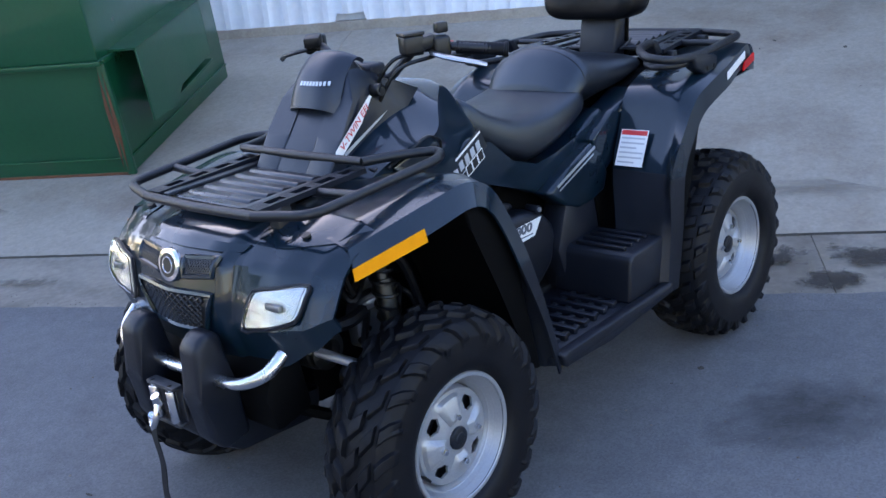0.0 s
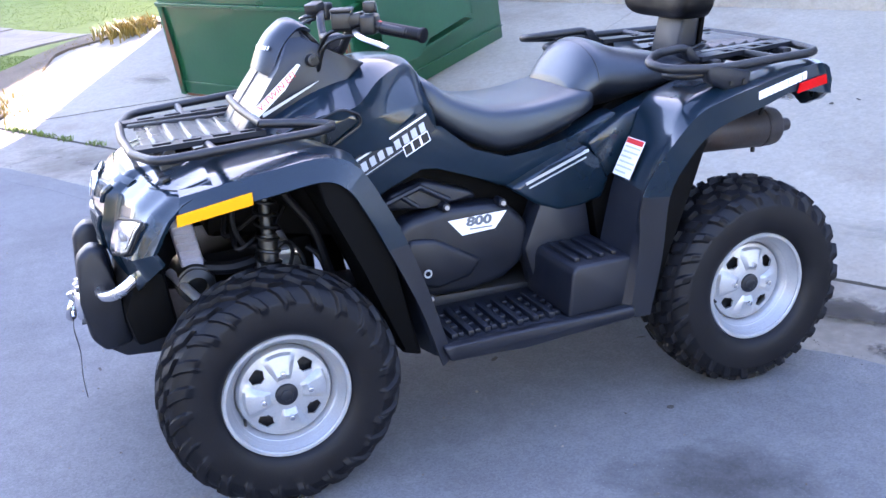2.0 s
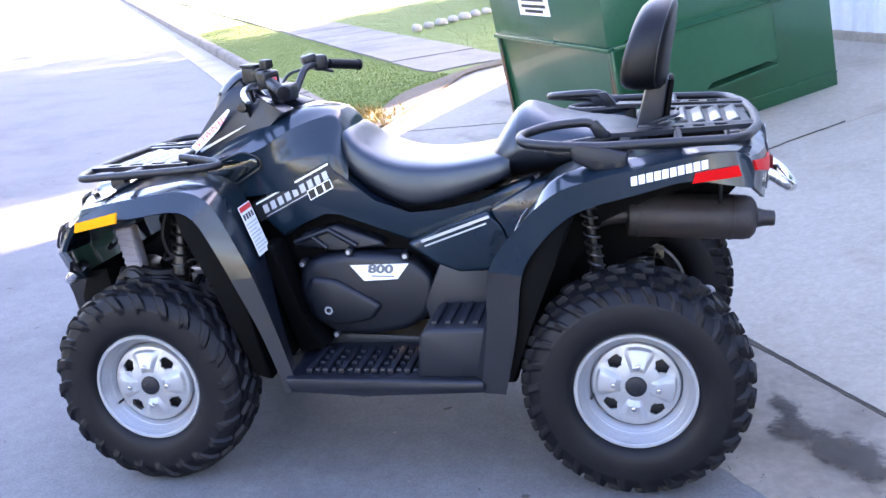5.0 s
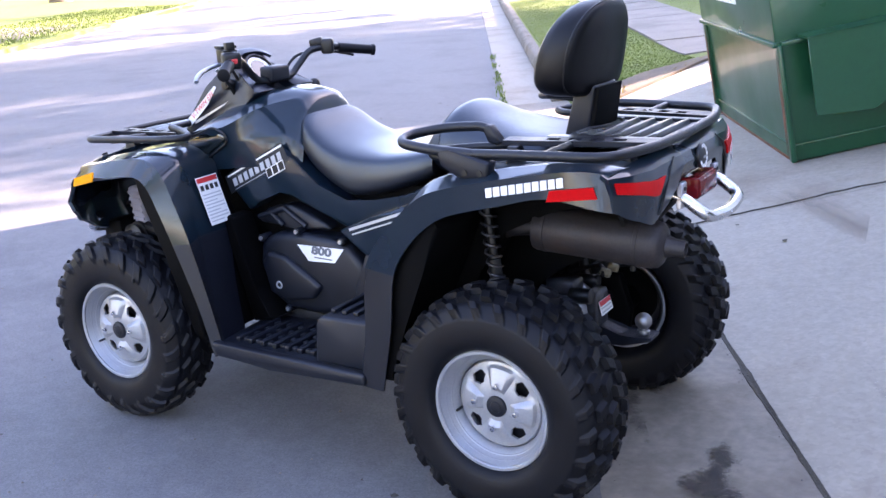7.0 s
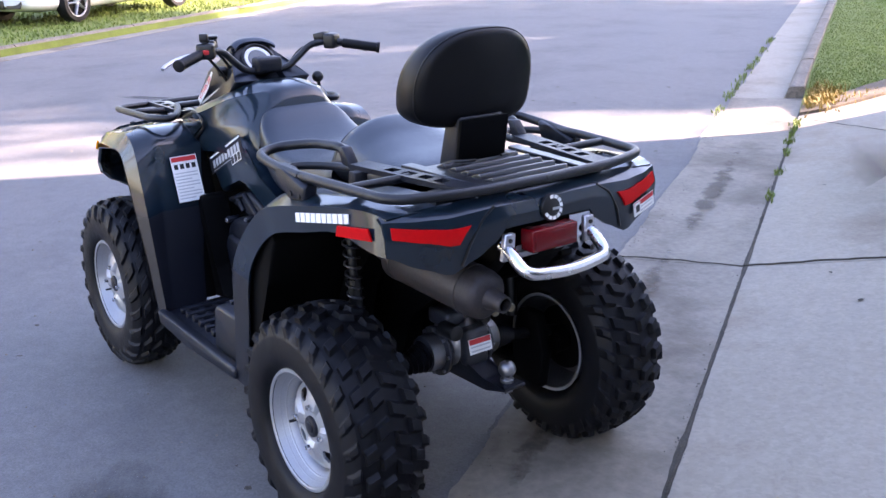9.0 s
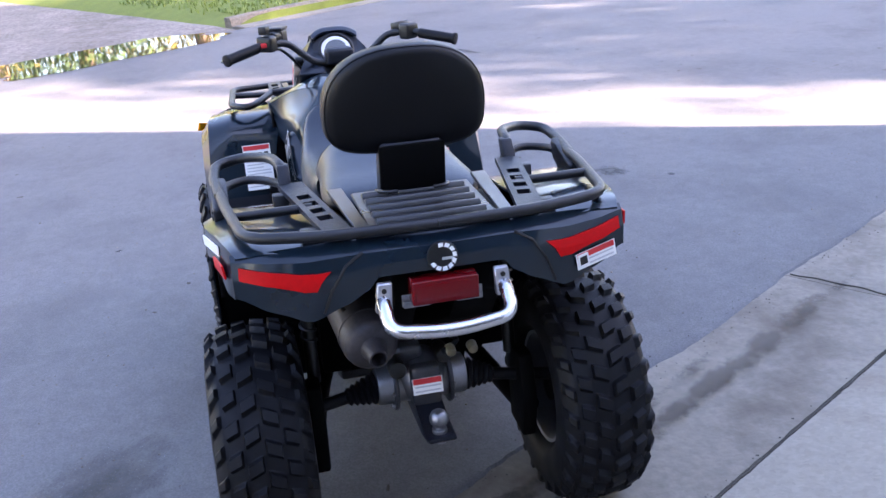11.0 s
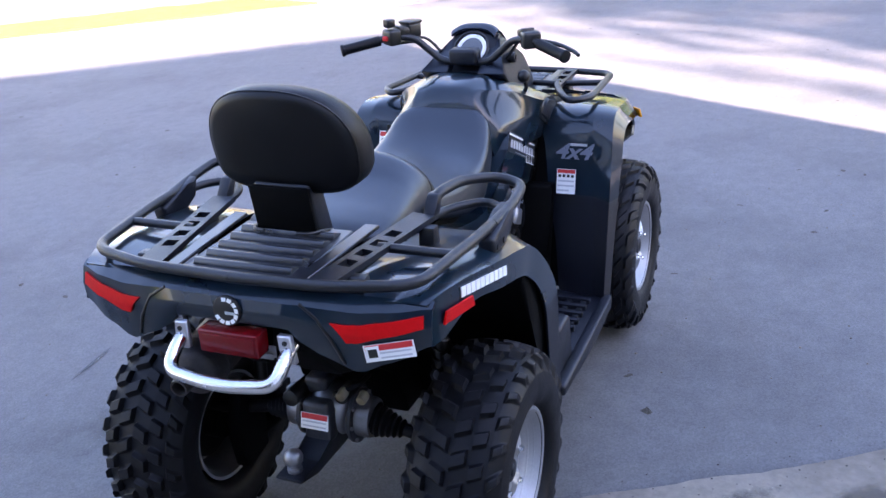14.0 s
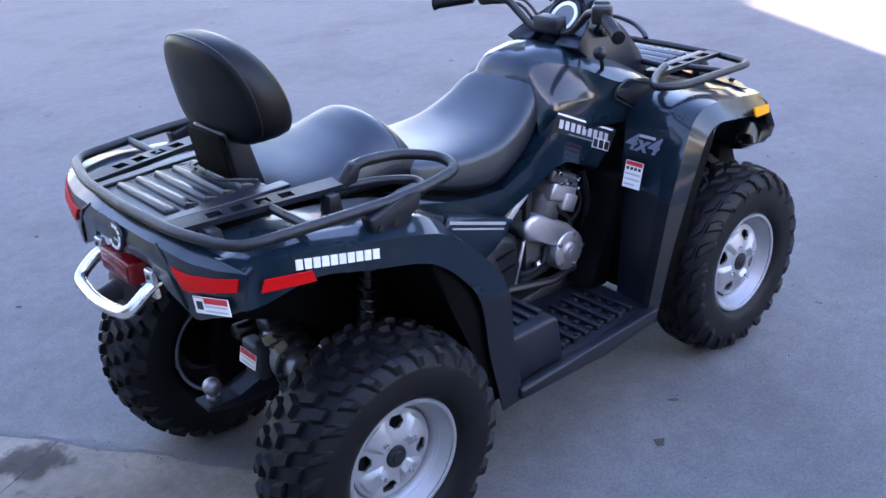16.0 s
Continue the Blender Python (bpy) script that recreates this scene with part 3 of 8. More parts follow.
    cyl(bm, (0.118, yd - 0.01, -0.05), (0.122, yd + 0.022, -0.052), 0.004, 8)
    part("valve", bm, M["black"], w)
    # brake disc and hub behind the rim
    bm = bmesh.new()
    cyl(bm, (0, -hw * 0.2, 0), (0, -hw * 0.15, 0), 0.105, 32)
    cyl(bm, (0, -hw * 0.6, 0), (0, yd, 0), 0.045, 20)
    part("brake_hub", bm, M["dark"], w)
    bm = bmesh.new()
    revolve(bm, [(-o - 0.004, 0.1525), (-o + 0.010, 0.1415), (yd - 0.036, 0.1285), (yd - 0.036, 0.040), (yd - 0.040, 0.040), (yd - 0.040, 0.1265), (-o + 0.010, 0.1395), (-o - 0.004, 0.1505), (-o - 0.004, 0.1525)], (0, 0, 0), (0, 1, 0), 40, (1, 0, 0))
    part("inner_barrel", bm, M["cast"], w, "dark grey inside of the rim")
    return w


front = make_wheel(0.205, 0.026, True)
rear = make_wheel(0.250, 0.046, False)
for w0, x, yc in ((front, 1.50, 0.462), (rear, 0.0, 0.446)):
    for sg in (1, -1):
        m = pose(x, sg * yc, 0.326 - LEAN * sg * yc, 0, {(True, True): 4, (True, False): -7, (False, True): 21, (False, False): 33}[(sg > 0, x > 1)], 0 if sg > 0 else 180)
        w = w0 if sg > 0 else copy_thing(w0, m)
        w.matrix_basis = m
        w.parent = quad
        tagged(w, "knobbly black tyre on a silver steel rim", group="wheels")


# ---- fenders ----
def fender(stations, sg, i0, i1, mat, name, label, per=4):
    """A flared panel over a wheel: each station gives the inner, crease, upper outer and lower outer edge."""
    st = [[Vector((p[0], p[1] * sg, p[2])) for p in s] for s in stations]
    lines = [catmull([s[c] for s in st], per) for c in range(len(st[0]))]
    lo, hi = i0 * per, i1 * per
    grid = [[ln[k] for ln in lines] for k in range(lo, hi + 1)]
    # finer across, with a soft crease
    fine = []
    for row in grid:
        r = []
        for a, b in zip(row, row[1:]):
            r += [a, a.lerp(b, 0.10), a.lerp(b, 0.5), a.lerp(b, 0.90)]
        fine.append(r + [row[-1]])
    if sg < 0:
        fine = [r[::-1] for r in fine]
    bm = bmesh.new()
    sheet(bm, fine, 0.006, (0, 1.0 * sg, 0.7))
    return part(name, bm, mat, quad, label, 32)


REAR = [[(0.50, 0.36, 0.30), (0.47, 0.50, 0.30), (0.445, 0.522, 0.298), (0.372, 0.520, 0.292)],
        [(0.43, 0.33, 0.50), (0.425, 0.50, 0.50), (0.415, 0.525, 0.495), (0.330, 0.522, 0.480)],
        [(0.350, 0.28, 0.67), (0.372, 0.492, 0.675), (0.400, 0.525, 0.668), (0.305, 0.522, 0.655)],
        [(0.280, 0.27, 0.80), (0.292, 0.482, 0.805), (0.315, 0.525, 0.790), (0.245, 0.522, 0.750)],
        [(0.235, 0.27, 0.895), (0.220, 0.465, 0.905), (0.210, 0.520, 0.882), (0.172, 0.518, 0.815)],
        [(0.13, 0.26, 0.935), (0.12, 0.455, 0.945), (0.115, 0.520, 0.917), (0.098, 0.520, 0.848)],
        [(-0.02, 0.25, 0.955), (-0.02, 0.445, 0.965), (-0.02, 0.513, 0.945), (-0.030, 0.515, 0.878)],
        [(-0.16, 0.25, 0.968), (-0.16, 0.425, 0.980), (-0.165, 0.488, 0.967), (-0.155, 0.494, 0.902)],
        [(-0.28, 0.24, 0.965), (-0.265, 0.40, 0.978), (-0.262, 0.467, 0.972), (-0.285, 0.478, 0.880)],
        [(-0.335, 0.22, 0.955), (-0.325, 0.38, 0.968), (-0.312, 0.450, 0.962), (-0.325, 0.462, 0.872)]]
FRONT = [[(1.09, 0.33, 0.30), (1.05, 0.47, 0.30), (1.016, 0.508, 0.300), (1.050, 0.522, 0.286)],
         [(1.13, 0.31, 0.48), (1.09, 0.46, 0.48), (1.062, 0.508, 0.478), (1.103, 0.523, 0.468)],
         [(1.160, 0.28, 0.66), (1.145, 0.44, 0.665), (1.118, 0.505, 0.657), (1.180, 0.523, 0.655)],
         [(1.200, 0.26, 0.79), (1.188, 0.43, 0.80), (1.172, 0.500, 0.780), (1.232, 0.523, 0.770)],
         [(1.25, 0.23, 0.895), (1.23, 0.42, 0.905), (1.232, 0.492, 0.885), (1.275, 0.520, 0.840)],
         [(1.34, 0.19, 0.930), (1.32, 0.41, 0.935), (1.315, 0.485, 0.922), (1.335, 0.518, 0.868)],
         [(1.46, 0.17, 0.925), (1.44, 0.405, 0.925), (1.44, 0.475, 0.910), (1.450, 0.515, 0.856)],
         [(1.58, 0.16, 0.912), (1.56, 0.39, 0.905), (1.57, 0.462, 0.890), (1.580, 0.505, 0.836)],
         [(1.68, 0.16, 0.892), (1.68, 0.37, 0.882), (1.685, 0.440, 0.868), (1.700, 0.470, 0.810)]]
for sg in (1, -1):
    fender(REAR, sg, 2, 9, M["paint"], "rear_fender", "dark green rear fender flare")
    fender(REAR, sg, 0, 2, M["plastic"], "rear_mudguard", "black plastic lower mudguard")
    fender(FRONT, sg, 2, 8, M["paint"], "front_fender", "dark green front fender flare")
    fender(FRONT, sg, 0, 2, M["plastic"], "front_mudguard", "black plastic lower mudguard")
    # inner liners that close the wheel arches, near black to paint the shade inside
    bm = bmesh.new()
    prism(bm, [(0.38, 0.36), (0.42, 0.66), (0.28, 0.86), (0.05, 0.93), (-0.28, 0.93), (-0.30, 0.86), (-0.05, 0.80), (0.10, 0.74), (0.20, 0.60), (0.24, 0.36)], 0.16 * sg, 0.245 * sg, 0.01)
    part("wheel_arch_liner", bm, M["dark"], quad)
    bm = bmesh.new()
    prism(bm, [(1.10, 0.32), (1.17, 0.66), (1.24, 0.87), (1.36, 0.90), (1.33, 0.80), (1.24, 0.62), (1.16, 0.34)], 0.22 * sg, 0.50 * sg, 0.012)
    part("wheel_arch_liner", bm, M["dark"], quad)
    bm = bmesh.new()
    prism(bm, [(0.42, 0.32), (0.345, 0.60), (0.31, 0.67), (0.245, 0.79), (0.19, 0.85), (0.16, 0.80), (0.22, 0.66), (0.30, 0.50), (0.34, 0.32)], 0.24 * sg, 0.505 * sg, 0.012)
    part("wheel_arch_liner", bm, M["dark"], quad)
    # inner walls behind the rear springs, near black to paint the shade there
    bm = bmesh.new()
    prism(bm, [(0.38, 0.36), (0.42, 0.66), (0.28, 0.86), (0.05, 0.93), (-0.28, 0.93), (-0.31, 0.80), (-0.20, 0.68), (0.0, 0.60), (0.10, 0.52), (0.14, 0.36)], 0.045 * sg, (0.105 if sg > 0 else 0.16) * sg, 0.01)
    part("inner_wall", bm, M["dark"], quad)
    # amber side reflector at the front, red at the rear
    shape_plate("side_reflector", (1.612, 0.4925 * sg, 0.838), (-0.97, 0.32 * sg, 0.24), (0.05, -0.30 * sg, 1), [(-0.100, -0.016), (0.098, -0.019), (0.104, 0.012), (-0.092, 0.012)], M["amber"], quad, "amber side reflector", 0.005 * sg)
    shape_plate("side_reflector", (-0.222, 0.487 * sg, 0.918), (-1, -0.16 * sg, 0.11), (0, 0.1 * sg, 1), [(-0.062, -0.014), (0.068, -0.016), (0.062, 0.014), (-0.050, 0.013)], M["red"], quad, "red side reflector", 0.005 * sg)

# ---- nose: one surface by height of its rows, used for fascia, grilles and lamps ----
NOSE = [(0.00, 1.60, 0.925, 1.790, 0.893, 1.862, 0.835, 1.888, 0.745, 1.876, 0.665, 1.830, 0.580),
        (0.160, 1.60, 0.925, 1.778, 0.891, 1.848, 0.838, 1.872, 0.750, 1.864, 0.668, 1.820, 0.578),
        (0.186, 1.60, 0.918, 1.752, 0.882, 1.812, 0.836, 1.836, 0.765, 1.852, 0.690, 1.812, 0.572),
        (0.30, 1.60, 0.910, 1.735, 0.876, 1.788, 0.834, 1.818, 0.772, 1.842, 0.700, 1.815, 0.598),
        (0.40, 1.60, 0.900, 1.705, 0.865, 1.755, 0.828, 1.790, 0.785, 1.822, 0.715, 1.792, 0.652),
        (0.455, 1.60, 0.885, 1.680, 0.852, 1.722, 0.815, 1.748, 0.775, 1.772, 0.735, 1.752, 0.700)]


def nose(y, q, lift=0.0):
    """The nose's skin at a side distance y and a row q from 0 (bonnet) to 5 (chin)."""
    r = lerp_table(NOSE, abs(y))
    i = min(int(q), 4)
    f = q - i
    p = Vector((r[2 * i], y, r[2 * i + 1])).lerp(Vector((r[2 * i + 2], y, r[2 * i + 3])), f)
    d = Vector((r[2 * i + 2] - r[2 * i], 0, r[2 * i + 3] - r[2 * i + 1])).normalized()
    out = Vector((-d.z, 0, d.x))
    out = out + Vector((0, 0.5 * y, 0))
    return p + out.normalized() * lift


bm = bmesh.new()
sheet(bm, [[nose(y, q) for q in [k * 0.25 for k in range(21)]] for y in [(-0.455 + 0.91 * k / 70) for k in range(71)]], 0.012, (1, 0, 0.2))
part("front_fascia", bm, M["paint"], quad, "dark green nose panel", 30)


def eased(u, k, c):
    """A point of the unit square, drawn in towards a rounded outline by c."""
    x, y = 2 * u - 1, 2 * k - 1
    return 0.5 + 0.5 * x * math.sqrt(1 - c * y ** 4 / 2), 0.5 + 0.5 * y * math.sqrt(1 - c * x ** 4 / 2)


def between(corners, u, k):
    a, b, c, d = corners
    return ((a[0] * (1 - u) + b[0] * u) * (1 - k) + (d[0] * (1 - u) + c[0] * u) * k, (a[1] * (1 - u) + b[1] * u) * (1 - k) + (d[1] * (1 - u) + c[1] * u) * k)


def nose_patch(corners, lift, thick, n=8, c=0.0):
    """A patch that follows the nose between four (y, row) corners, in order round."""
    g = [[nose(*between(corners, *eased(i / n, k / n, c)), lift) for k in range(n + 1)] for i in range(n + 1)]
    bm = bmesh.new()
    sheet(bm, g, thick, (1, 0, 0.3))
    return bm


# grilles with a diamond mesh, upper pair and lower one
for cs in ([(-0.155, 1.75), (-0.045, 1.85), (-0.05, 2.35), (-0.15, 2.25)], [(0.045, 1.85), (0.155, 1.75), (0.15, 2.25), (0.05, 2.35)], [(-0.15, 2.75), (0.15, 2.75), (0.105, 3.9), (-0.105, 3.9)]):
    g = part("grille", nose_patch(cs, 0.003, 0.004), M["black"], quad, "black honeycomb grille")
    bm = bmesh.new()
    nn = 12
    for k in range(-nn, nn):
        for dr in (1, -1):
            seq = []
            for j in range(7):
                vv = j / 6
                uu = (k / nn) + vv * (0.5 if cs[2][1] > 3 else 0.35)
                uu = uu if dr > 0 else 1 - uu
                if 0.01 <= uu <= 0.99:
                    seq.append(nose(*between(cs, uu, vv), 0.006))
            if len(seq) > 1:
                tube(bm, seq, 0.0022, 4)
    part("grille_mesh", bm, M["plastic"], g)
    bm = bmesh.new()
    ring = [nose(*between(cs, u, k), 0.005) for u, k in [(i / 6, 0) for i in range(6)] + [(1, i / 4) for i in range(4)] + [(1 - i / 6, 1) for i in range(6)] + [(0, 1 - i / 4) for i in range(4)]]
    tube(bm, ring, 0.0075, 6, True)
    part("grille_frame", bm, M["paint"], g)
# round badge between the upper grilles
bm = bmesh.new()
c = nose(0, 2.1, 0.010)
ax = Vector((0.97, 0, 0.22)).normalized()
cyl(bm, c - ax * 0.012, c + ax * 0.004, 0.043, 32, 0.041, 0.003)
bdg = part("badge", bm, M["chrome"], quad, "round chrome badge with a black centre")
bm = bmesh.new()
cyl(bm, c + ax * 0.0035, c + ax * 0.0055, 0.030, 28)
part("badge_centre", bm, M["black"], bdg)
bm = bmesh.new()
revolve(bm, [(0.0045, 0.017), (0.0065, 0.018), (0.0065, 0.021), (0.0045, 0.022)], c, ax, 28)
part("badge_ring", bm, M["chrome"], bdg)
# head lamps
for sg in (1, -1):
    cs = [(0.250 * sg, 2.72), (0.410 * sg, 2.50), (0.392 * sg, 3.80), (0.216 * sg, 4.06)]
    bez = part("headlight", nose_patch(cs, 0.004, 0.006, 10, 0.32), M["black"], quad, "clear headlight with a bright reflector")
    cs2 = [(0.257 * sg, 2.80), (0.402 * sg, 2.60), (0.384 * sg, 3.72), (0.225 * sg, 3.96)]
    part("reflector", nose_patch(cs2, 0.007, 0.004, 10, 0.32), M["lampback"], bez, "bright faceted reflector")
    bm = bmesh.new()
    p = nose(0.322 * sg, 3.25, 0.010)
    box(bm, p, (0.014, 0.050, 0.018), 0.005)
    part("bulb_shield", bm, M["steel"], bez)
    ln = part("lens", nose_patch(cs2, 0.018, 0.003, 10, 0.32), M["glass"], bez, "clear lens")
    ln.visible_shadow = False
    bm = bmesh.new()
    side = [i / 8 for i in range(8)]
    ring = [nose(*between(cs, *eased(u, k, 0.32)), 0.010) for u, k in [(i, 0) for i in side] + [(1, i) for i in side] + [(1 - i, 1) for i in side] + [(0, 1 - i) for i in side]]
    tube(bm, ring, 0.0042, 6, True)
    part("lamp_bezel", bm, M["plastic"], bez)
    # glossy insert set into the fender's top, with its fixing
    cu = [(0.290 * sg, 0.05), (0.415 * sg, 0.02), (0.40 * sg, 0.78), (0.275 * sg, 1.25)]
    ins = part("fender_insert", nose_patch(cu, 0.003, 0.004, 14, 0.3), M["paint"], quad, "dark green insert in the fender top")
    bm = bmesh.new()
    p = nose(0.32 * sg, 0.75, 0.004)
    cyl(bm, p, p + Vector((0.002, 0, 0.006)), 0.011, 12)
    part("fixing", bm, M["black"], ins)
# bonnet seam strip
part("bonnet_trim", nose_patch([(-0.20, 1.25), (0.20, 1.25), (0.19, 1.55), (-0.19, 1.55)], 0.005, 0.006), M["paint"], quad)

# ---- front bumper: two black posts, a silver tube, a skid and the winch ----
bm = bmesh.new()
tube(bm, rounded([(1.79, -0.312, 0.655), (1.865, -0.305, 0.600), (1.905, -0.235, 0.574), (1.908, 0.0, 0.572), (1.905, 0.235, 0.574), (1.865, 0.305, 0.600), (1.79, 0.312, 0.655)], 0.06, 6), 0.0165, 12)
fb = part("bumper_tube", bm, M["bar"], quad, "silver front bumper tube")
for sg in (1, -1):
    bm = bmesh.new()
    prism(bm, [(1.875, 0.685), (1.915, 0.700), (1.955, 0.668), (1.965, 0.54), (1.955, 0.43), (1.92, 0.385), (1.84, 0.40), (1.86, 0.55)], 0.088 * sg, 0.165 * sg, 0.018, 3)
    part("bumper_post", bm, M["plastic"], quad, "black plastic bumper post")
bm = bmesh.new()
prism(bm, [(1.60, 0.42), (1.86, 0.44), (1.92, 0.50), (1.93, 0.40), (1.87, 0.355), (1.62, 0.33)], -0.15, 0.15, 0.012)
part("skid_plate", bm, M["plastic"], quad, "black plastic chin and skid plate")
bm = bmesh.new()
prism(bm, [(1.74, 0.63), (1.82, 0.62), (1.86, 0.52), (1.84, 0.42), (1.72, 0.44)], -0.27, 0.27, 0.02)
part("chin_panel", bm, M["dark"], quad)
bm = bmesh.new()
box(bm, (1.958, 0, 0.546), (0.030, 0.112, 0.010), 0.002)
box(bm, (1.958, 0, 0.446), (0.030, 0.112, 0.010), 0.002)
box(bm, (1.946, 0, 0.496), (0.006, 0.112, 0.100), 0.002)
wn = part("winch_fairlead", bm, M["cast"], quad, "steel roller fairlead")
for yy in (-0.036, 0.036):
    bm = bmesh.new()
    cyl(bm, (1.966, yy, 0.453), (1.966, yy, 0.539), 0.0135, 16, None, 0.002)
    cyl(bm, (1.966, yy, 0.440), (1.966, yy, 0.552), 0.006, 10)
    part("roller", bm, M["chrome"], wn, "chrome roller")
bm = bmesh.new()
tube(bm, catmull([(1.985, 0.0, 0.507), (2.0, 0.005, 0.477), (2.005, -0.01, 0.447), (1.995, -0.032, 0.437), (1.99, -0.042, 0.457), (1.995, -0.028, 0.470)], 5), 0.008, 8)
cyl(bm, (1.98, 0, 0.502), (1.99, 0, 0.527), 0.012, 10)
hook = part("winch_hook", bm, M["chrome"], quad, "steel winch hook")
bm = bmesh.new()
pts = catmull([(1.995, -0.03, 0.440), (2.0, -0.028, 0.40), (1.995, -0.03, 0.33), (2.002, -0.035, 0.25), (2.0, -0.03, 0.185)], 5)
sheet(bm, [[p + Vector((0, -0.012 - 0.006 * smooth_step(0.25, 0.21, p.z), 0)), p + Vector((0, 0.012 + 0.006 * smooth_step(0.25, 0.21, p.z), 0))] for p in pts], 0.002)
part("pull_strap", bm, M["black"], hook, "black webbing strap")

# ---- tank cover, cowl and dash ----
bm = bmesh.new()
TANK = [(1.50, ((0, .915), (.09, .905), (.185, .855), (.19, .84), (.19, .80))), (1.46, ((0, .940), (.10, .930), (.208, .885), (.212, .855), (.20, .81))),
        (1.36, ((0, 1.0), (.12, .985), (.248, .950), (.240, .885), (.225, .83))), (1.26, ((0, 1.05), (.13, 1.030), (.262, .984), (.248, .905), (.235, .84))),
        (1.16, ((0, 1.085), (.13, 1.062), (.262, .996), (.248, .935), (.230, .85))), (1.06, ((0, 1.102), (.09, 1.096), (.185, 1.050), (.222, .955), (.225, .86))),
        (0.956, ((0, 1.092), (.055, 1.090), (.108, 1.074), (.195, .965), (.205, .86))), (0.915, ((0, 1.062), (.06, 1.058), (.108, 1.040), (.180, .95), (.190, .87))), (0.892, ((0, 1.01), (.05, 1.008), (.085, 1.0), (.165, .93), (.18, .87)))]
grid = []
for c in range(5):
    grid.append(catmull([(x, s[c][0], s[c][1]) for x, s in TANK], 7))
rows = []
for k in range(len(grid[0])):
    col = [g_[k] for g_ in grid]
    flip = [Vector((q.x, -q.y, q.z)) for q in col]
    top = catmull([flip[2], flip[1], col[0], col[1], col[2]], 5)
    flank = []
    for a, b in zip(col[2:], col[3:]):
        flank += [a.lerp(b, 0.06), a.lerp(b, 0.5), a.lerp(b, 0.94)]
    flank.append(col[4])
    rows.append([Vector((q.x, -q.y, q.z)) for q in flank[::-1]] + top + flank)
sheet(bm, rows, 0.006, (0, 0, 1))
part("tank_cover", bm, M["paint"], quad, "dark green tank cover with creased flanks", 36)
for sg in (1, -1):
    # glossy intake panel let into the flank of the tank cover
    bm = bmesh.new()
    prism(bm, [(1.335, 0.945), (1.20, 0.988), (1.16, 0.970), (1.155, 0.952), (1.245, 0.898), (1.31, 0.898)], 0.225 * sg, 0.2615 * sg, 0.006, 2)
    ip = part("intake_panel", bm, M["gloss" if sg > 0 else "plastic"], quad, "dark intake panel")
    bm = bmesh.new()
    tube(bm, rounded([(1.350, 0.254 * sg, 0.946), (1.20, 0.265 * sg, 0.997), (1.150, 0.263 * sg, 0.975), (1.145, 0.258 * sg, 0.945), (1.245, 0.252 * sg, 0.888)], 0.02), 0.0045, 6)
    part("panel_seam", bm, M["black"], ip)
    # long side spar under the seat with its lettering field
    bm = bmesh.new()
    prism(bm, [(1.225, 0.815), (1.14, 0.862), (0.985, 0.928), (0.945, 0.925), (0.905, 0.885), (0.80, 0.815), (0.69, 0.757), (0.58, 0.765), (0.46, 0.805), (0.36, 0.850), (0.30, 0.865), (0.30, 0.82), (0.437, 0.776), (0.56, 0.725), (0.66, 0.685), (0.70, 0.678), (0.80, 0.728), (0.914, 0.790), (0.97, 0.795), (1.05, 0.745), (1.115, 0.700)],
          0.13 * sg, 0.222 * sg, 0.016, 3)
    part("side_spar", bm, M["paint"], quad, "dark green side panel with silver lettering field")
    # lower side cover
    bm = bmesh.new()
    prism(bm, [(0.70, 0.682), (0.57, 0.735), (0.437, 0.783), (0.40, 0.735), (0.358, 0.663), (0.385, 0.605), (0.46, 0.588), (0.537, 0.586), (0.607, 0.615)], 0.19 * sg, 0.268 * sg, 0.014, 3)
    sc = part("side_cover", bm, M["paint"], quad, "dark green lower side cover")
    # silver stripes on it
    for k, (x0, x1, dz) in enumerate(((0.655, 0.425, 0.012), (0.645, 0.435, -0.006))):
        mid, ln = Vector(((x0 + x1) / 2, 0.2685 * sg, 0.716 + dz)), x0 - x1
        plate("stripe", mid, (-1, 0, 0.34), (0, 0, 1), ln, 0.009 - 0.004 * k, M["decal"], sc, "", 0.0012 * sg)
    # rear upper cover behind the seat edge
    bm = bmesh.new()
    prism(bm, [(0.43, 0.785), (0.30, 0.855), (0.15, 0.90), (-0.02, 0.93), (-0.02, 0.89), (0.15, 0.85), (0.34, 0.68), (0.36, 0.66)], 0.16 * sg, 0.262 * sg, 0.012)
    part("seat_side_cover", bm, M["paint"], quad)
    # lettering fields; the names stand as plain bars
    nx, nz = (1.06, 0.852) if sg > 0 else (1.048, 0.858)
    fld = shape_plate("name_decal", (nx, 0.2215 * sg, nz), (-1, 0, 0.475), (0.475, 0, 1), [(-0.158, -0.030), (0.150, -0.030), (0.150, 0.036), (-0.152, 0.034)], M["field"], quad, "silver grey lettering field with plain bars", 0.0012 * sg)
    for k in range(9):
        x0 = -0.128 + 0.0292 * k
        shape_plate("letter_bar", (nx, 0.2228 * sg, nz), (-1, 0, 0.475), (0.475, 0, 1), [(x0, -0.014), (x0 + 0.0185, -0.014), (x0 + 0.0235, 0.012), (x0 + 0.005, 0.012)], M["ink"], fld, "", 0.0008 * sg)
    plate("stripe", (nx, 0.2228 * sg, nz), (-1, 0, 0.475), (0.475, 0, 1), 0.285, 0.006, M["decalw"], fld, "", 0.0008 * sg, 0.004, 0.027)
    plate("stripe", (nx, 0.2228 * sg, nz), (-1, 0, 0.475), (0.475, 0, 1), 0.20, 0.0025, M["decal"], fld, "", 0.0008 * sg, -0.03, -0.024)
    pn = Vector((0.976, 0.2240 * sg, 0.858)) if sg > 0 else Vector((1.128, 0.2240 * sg, 0.792))
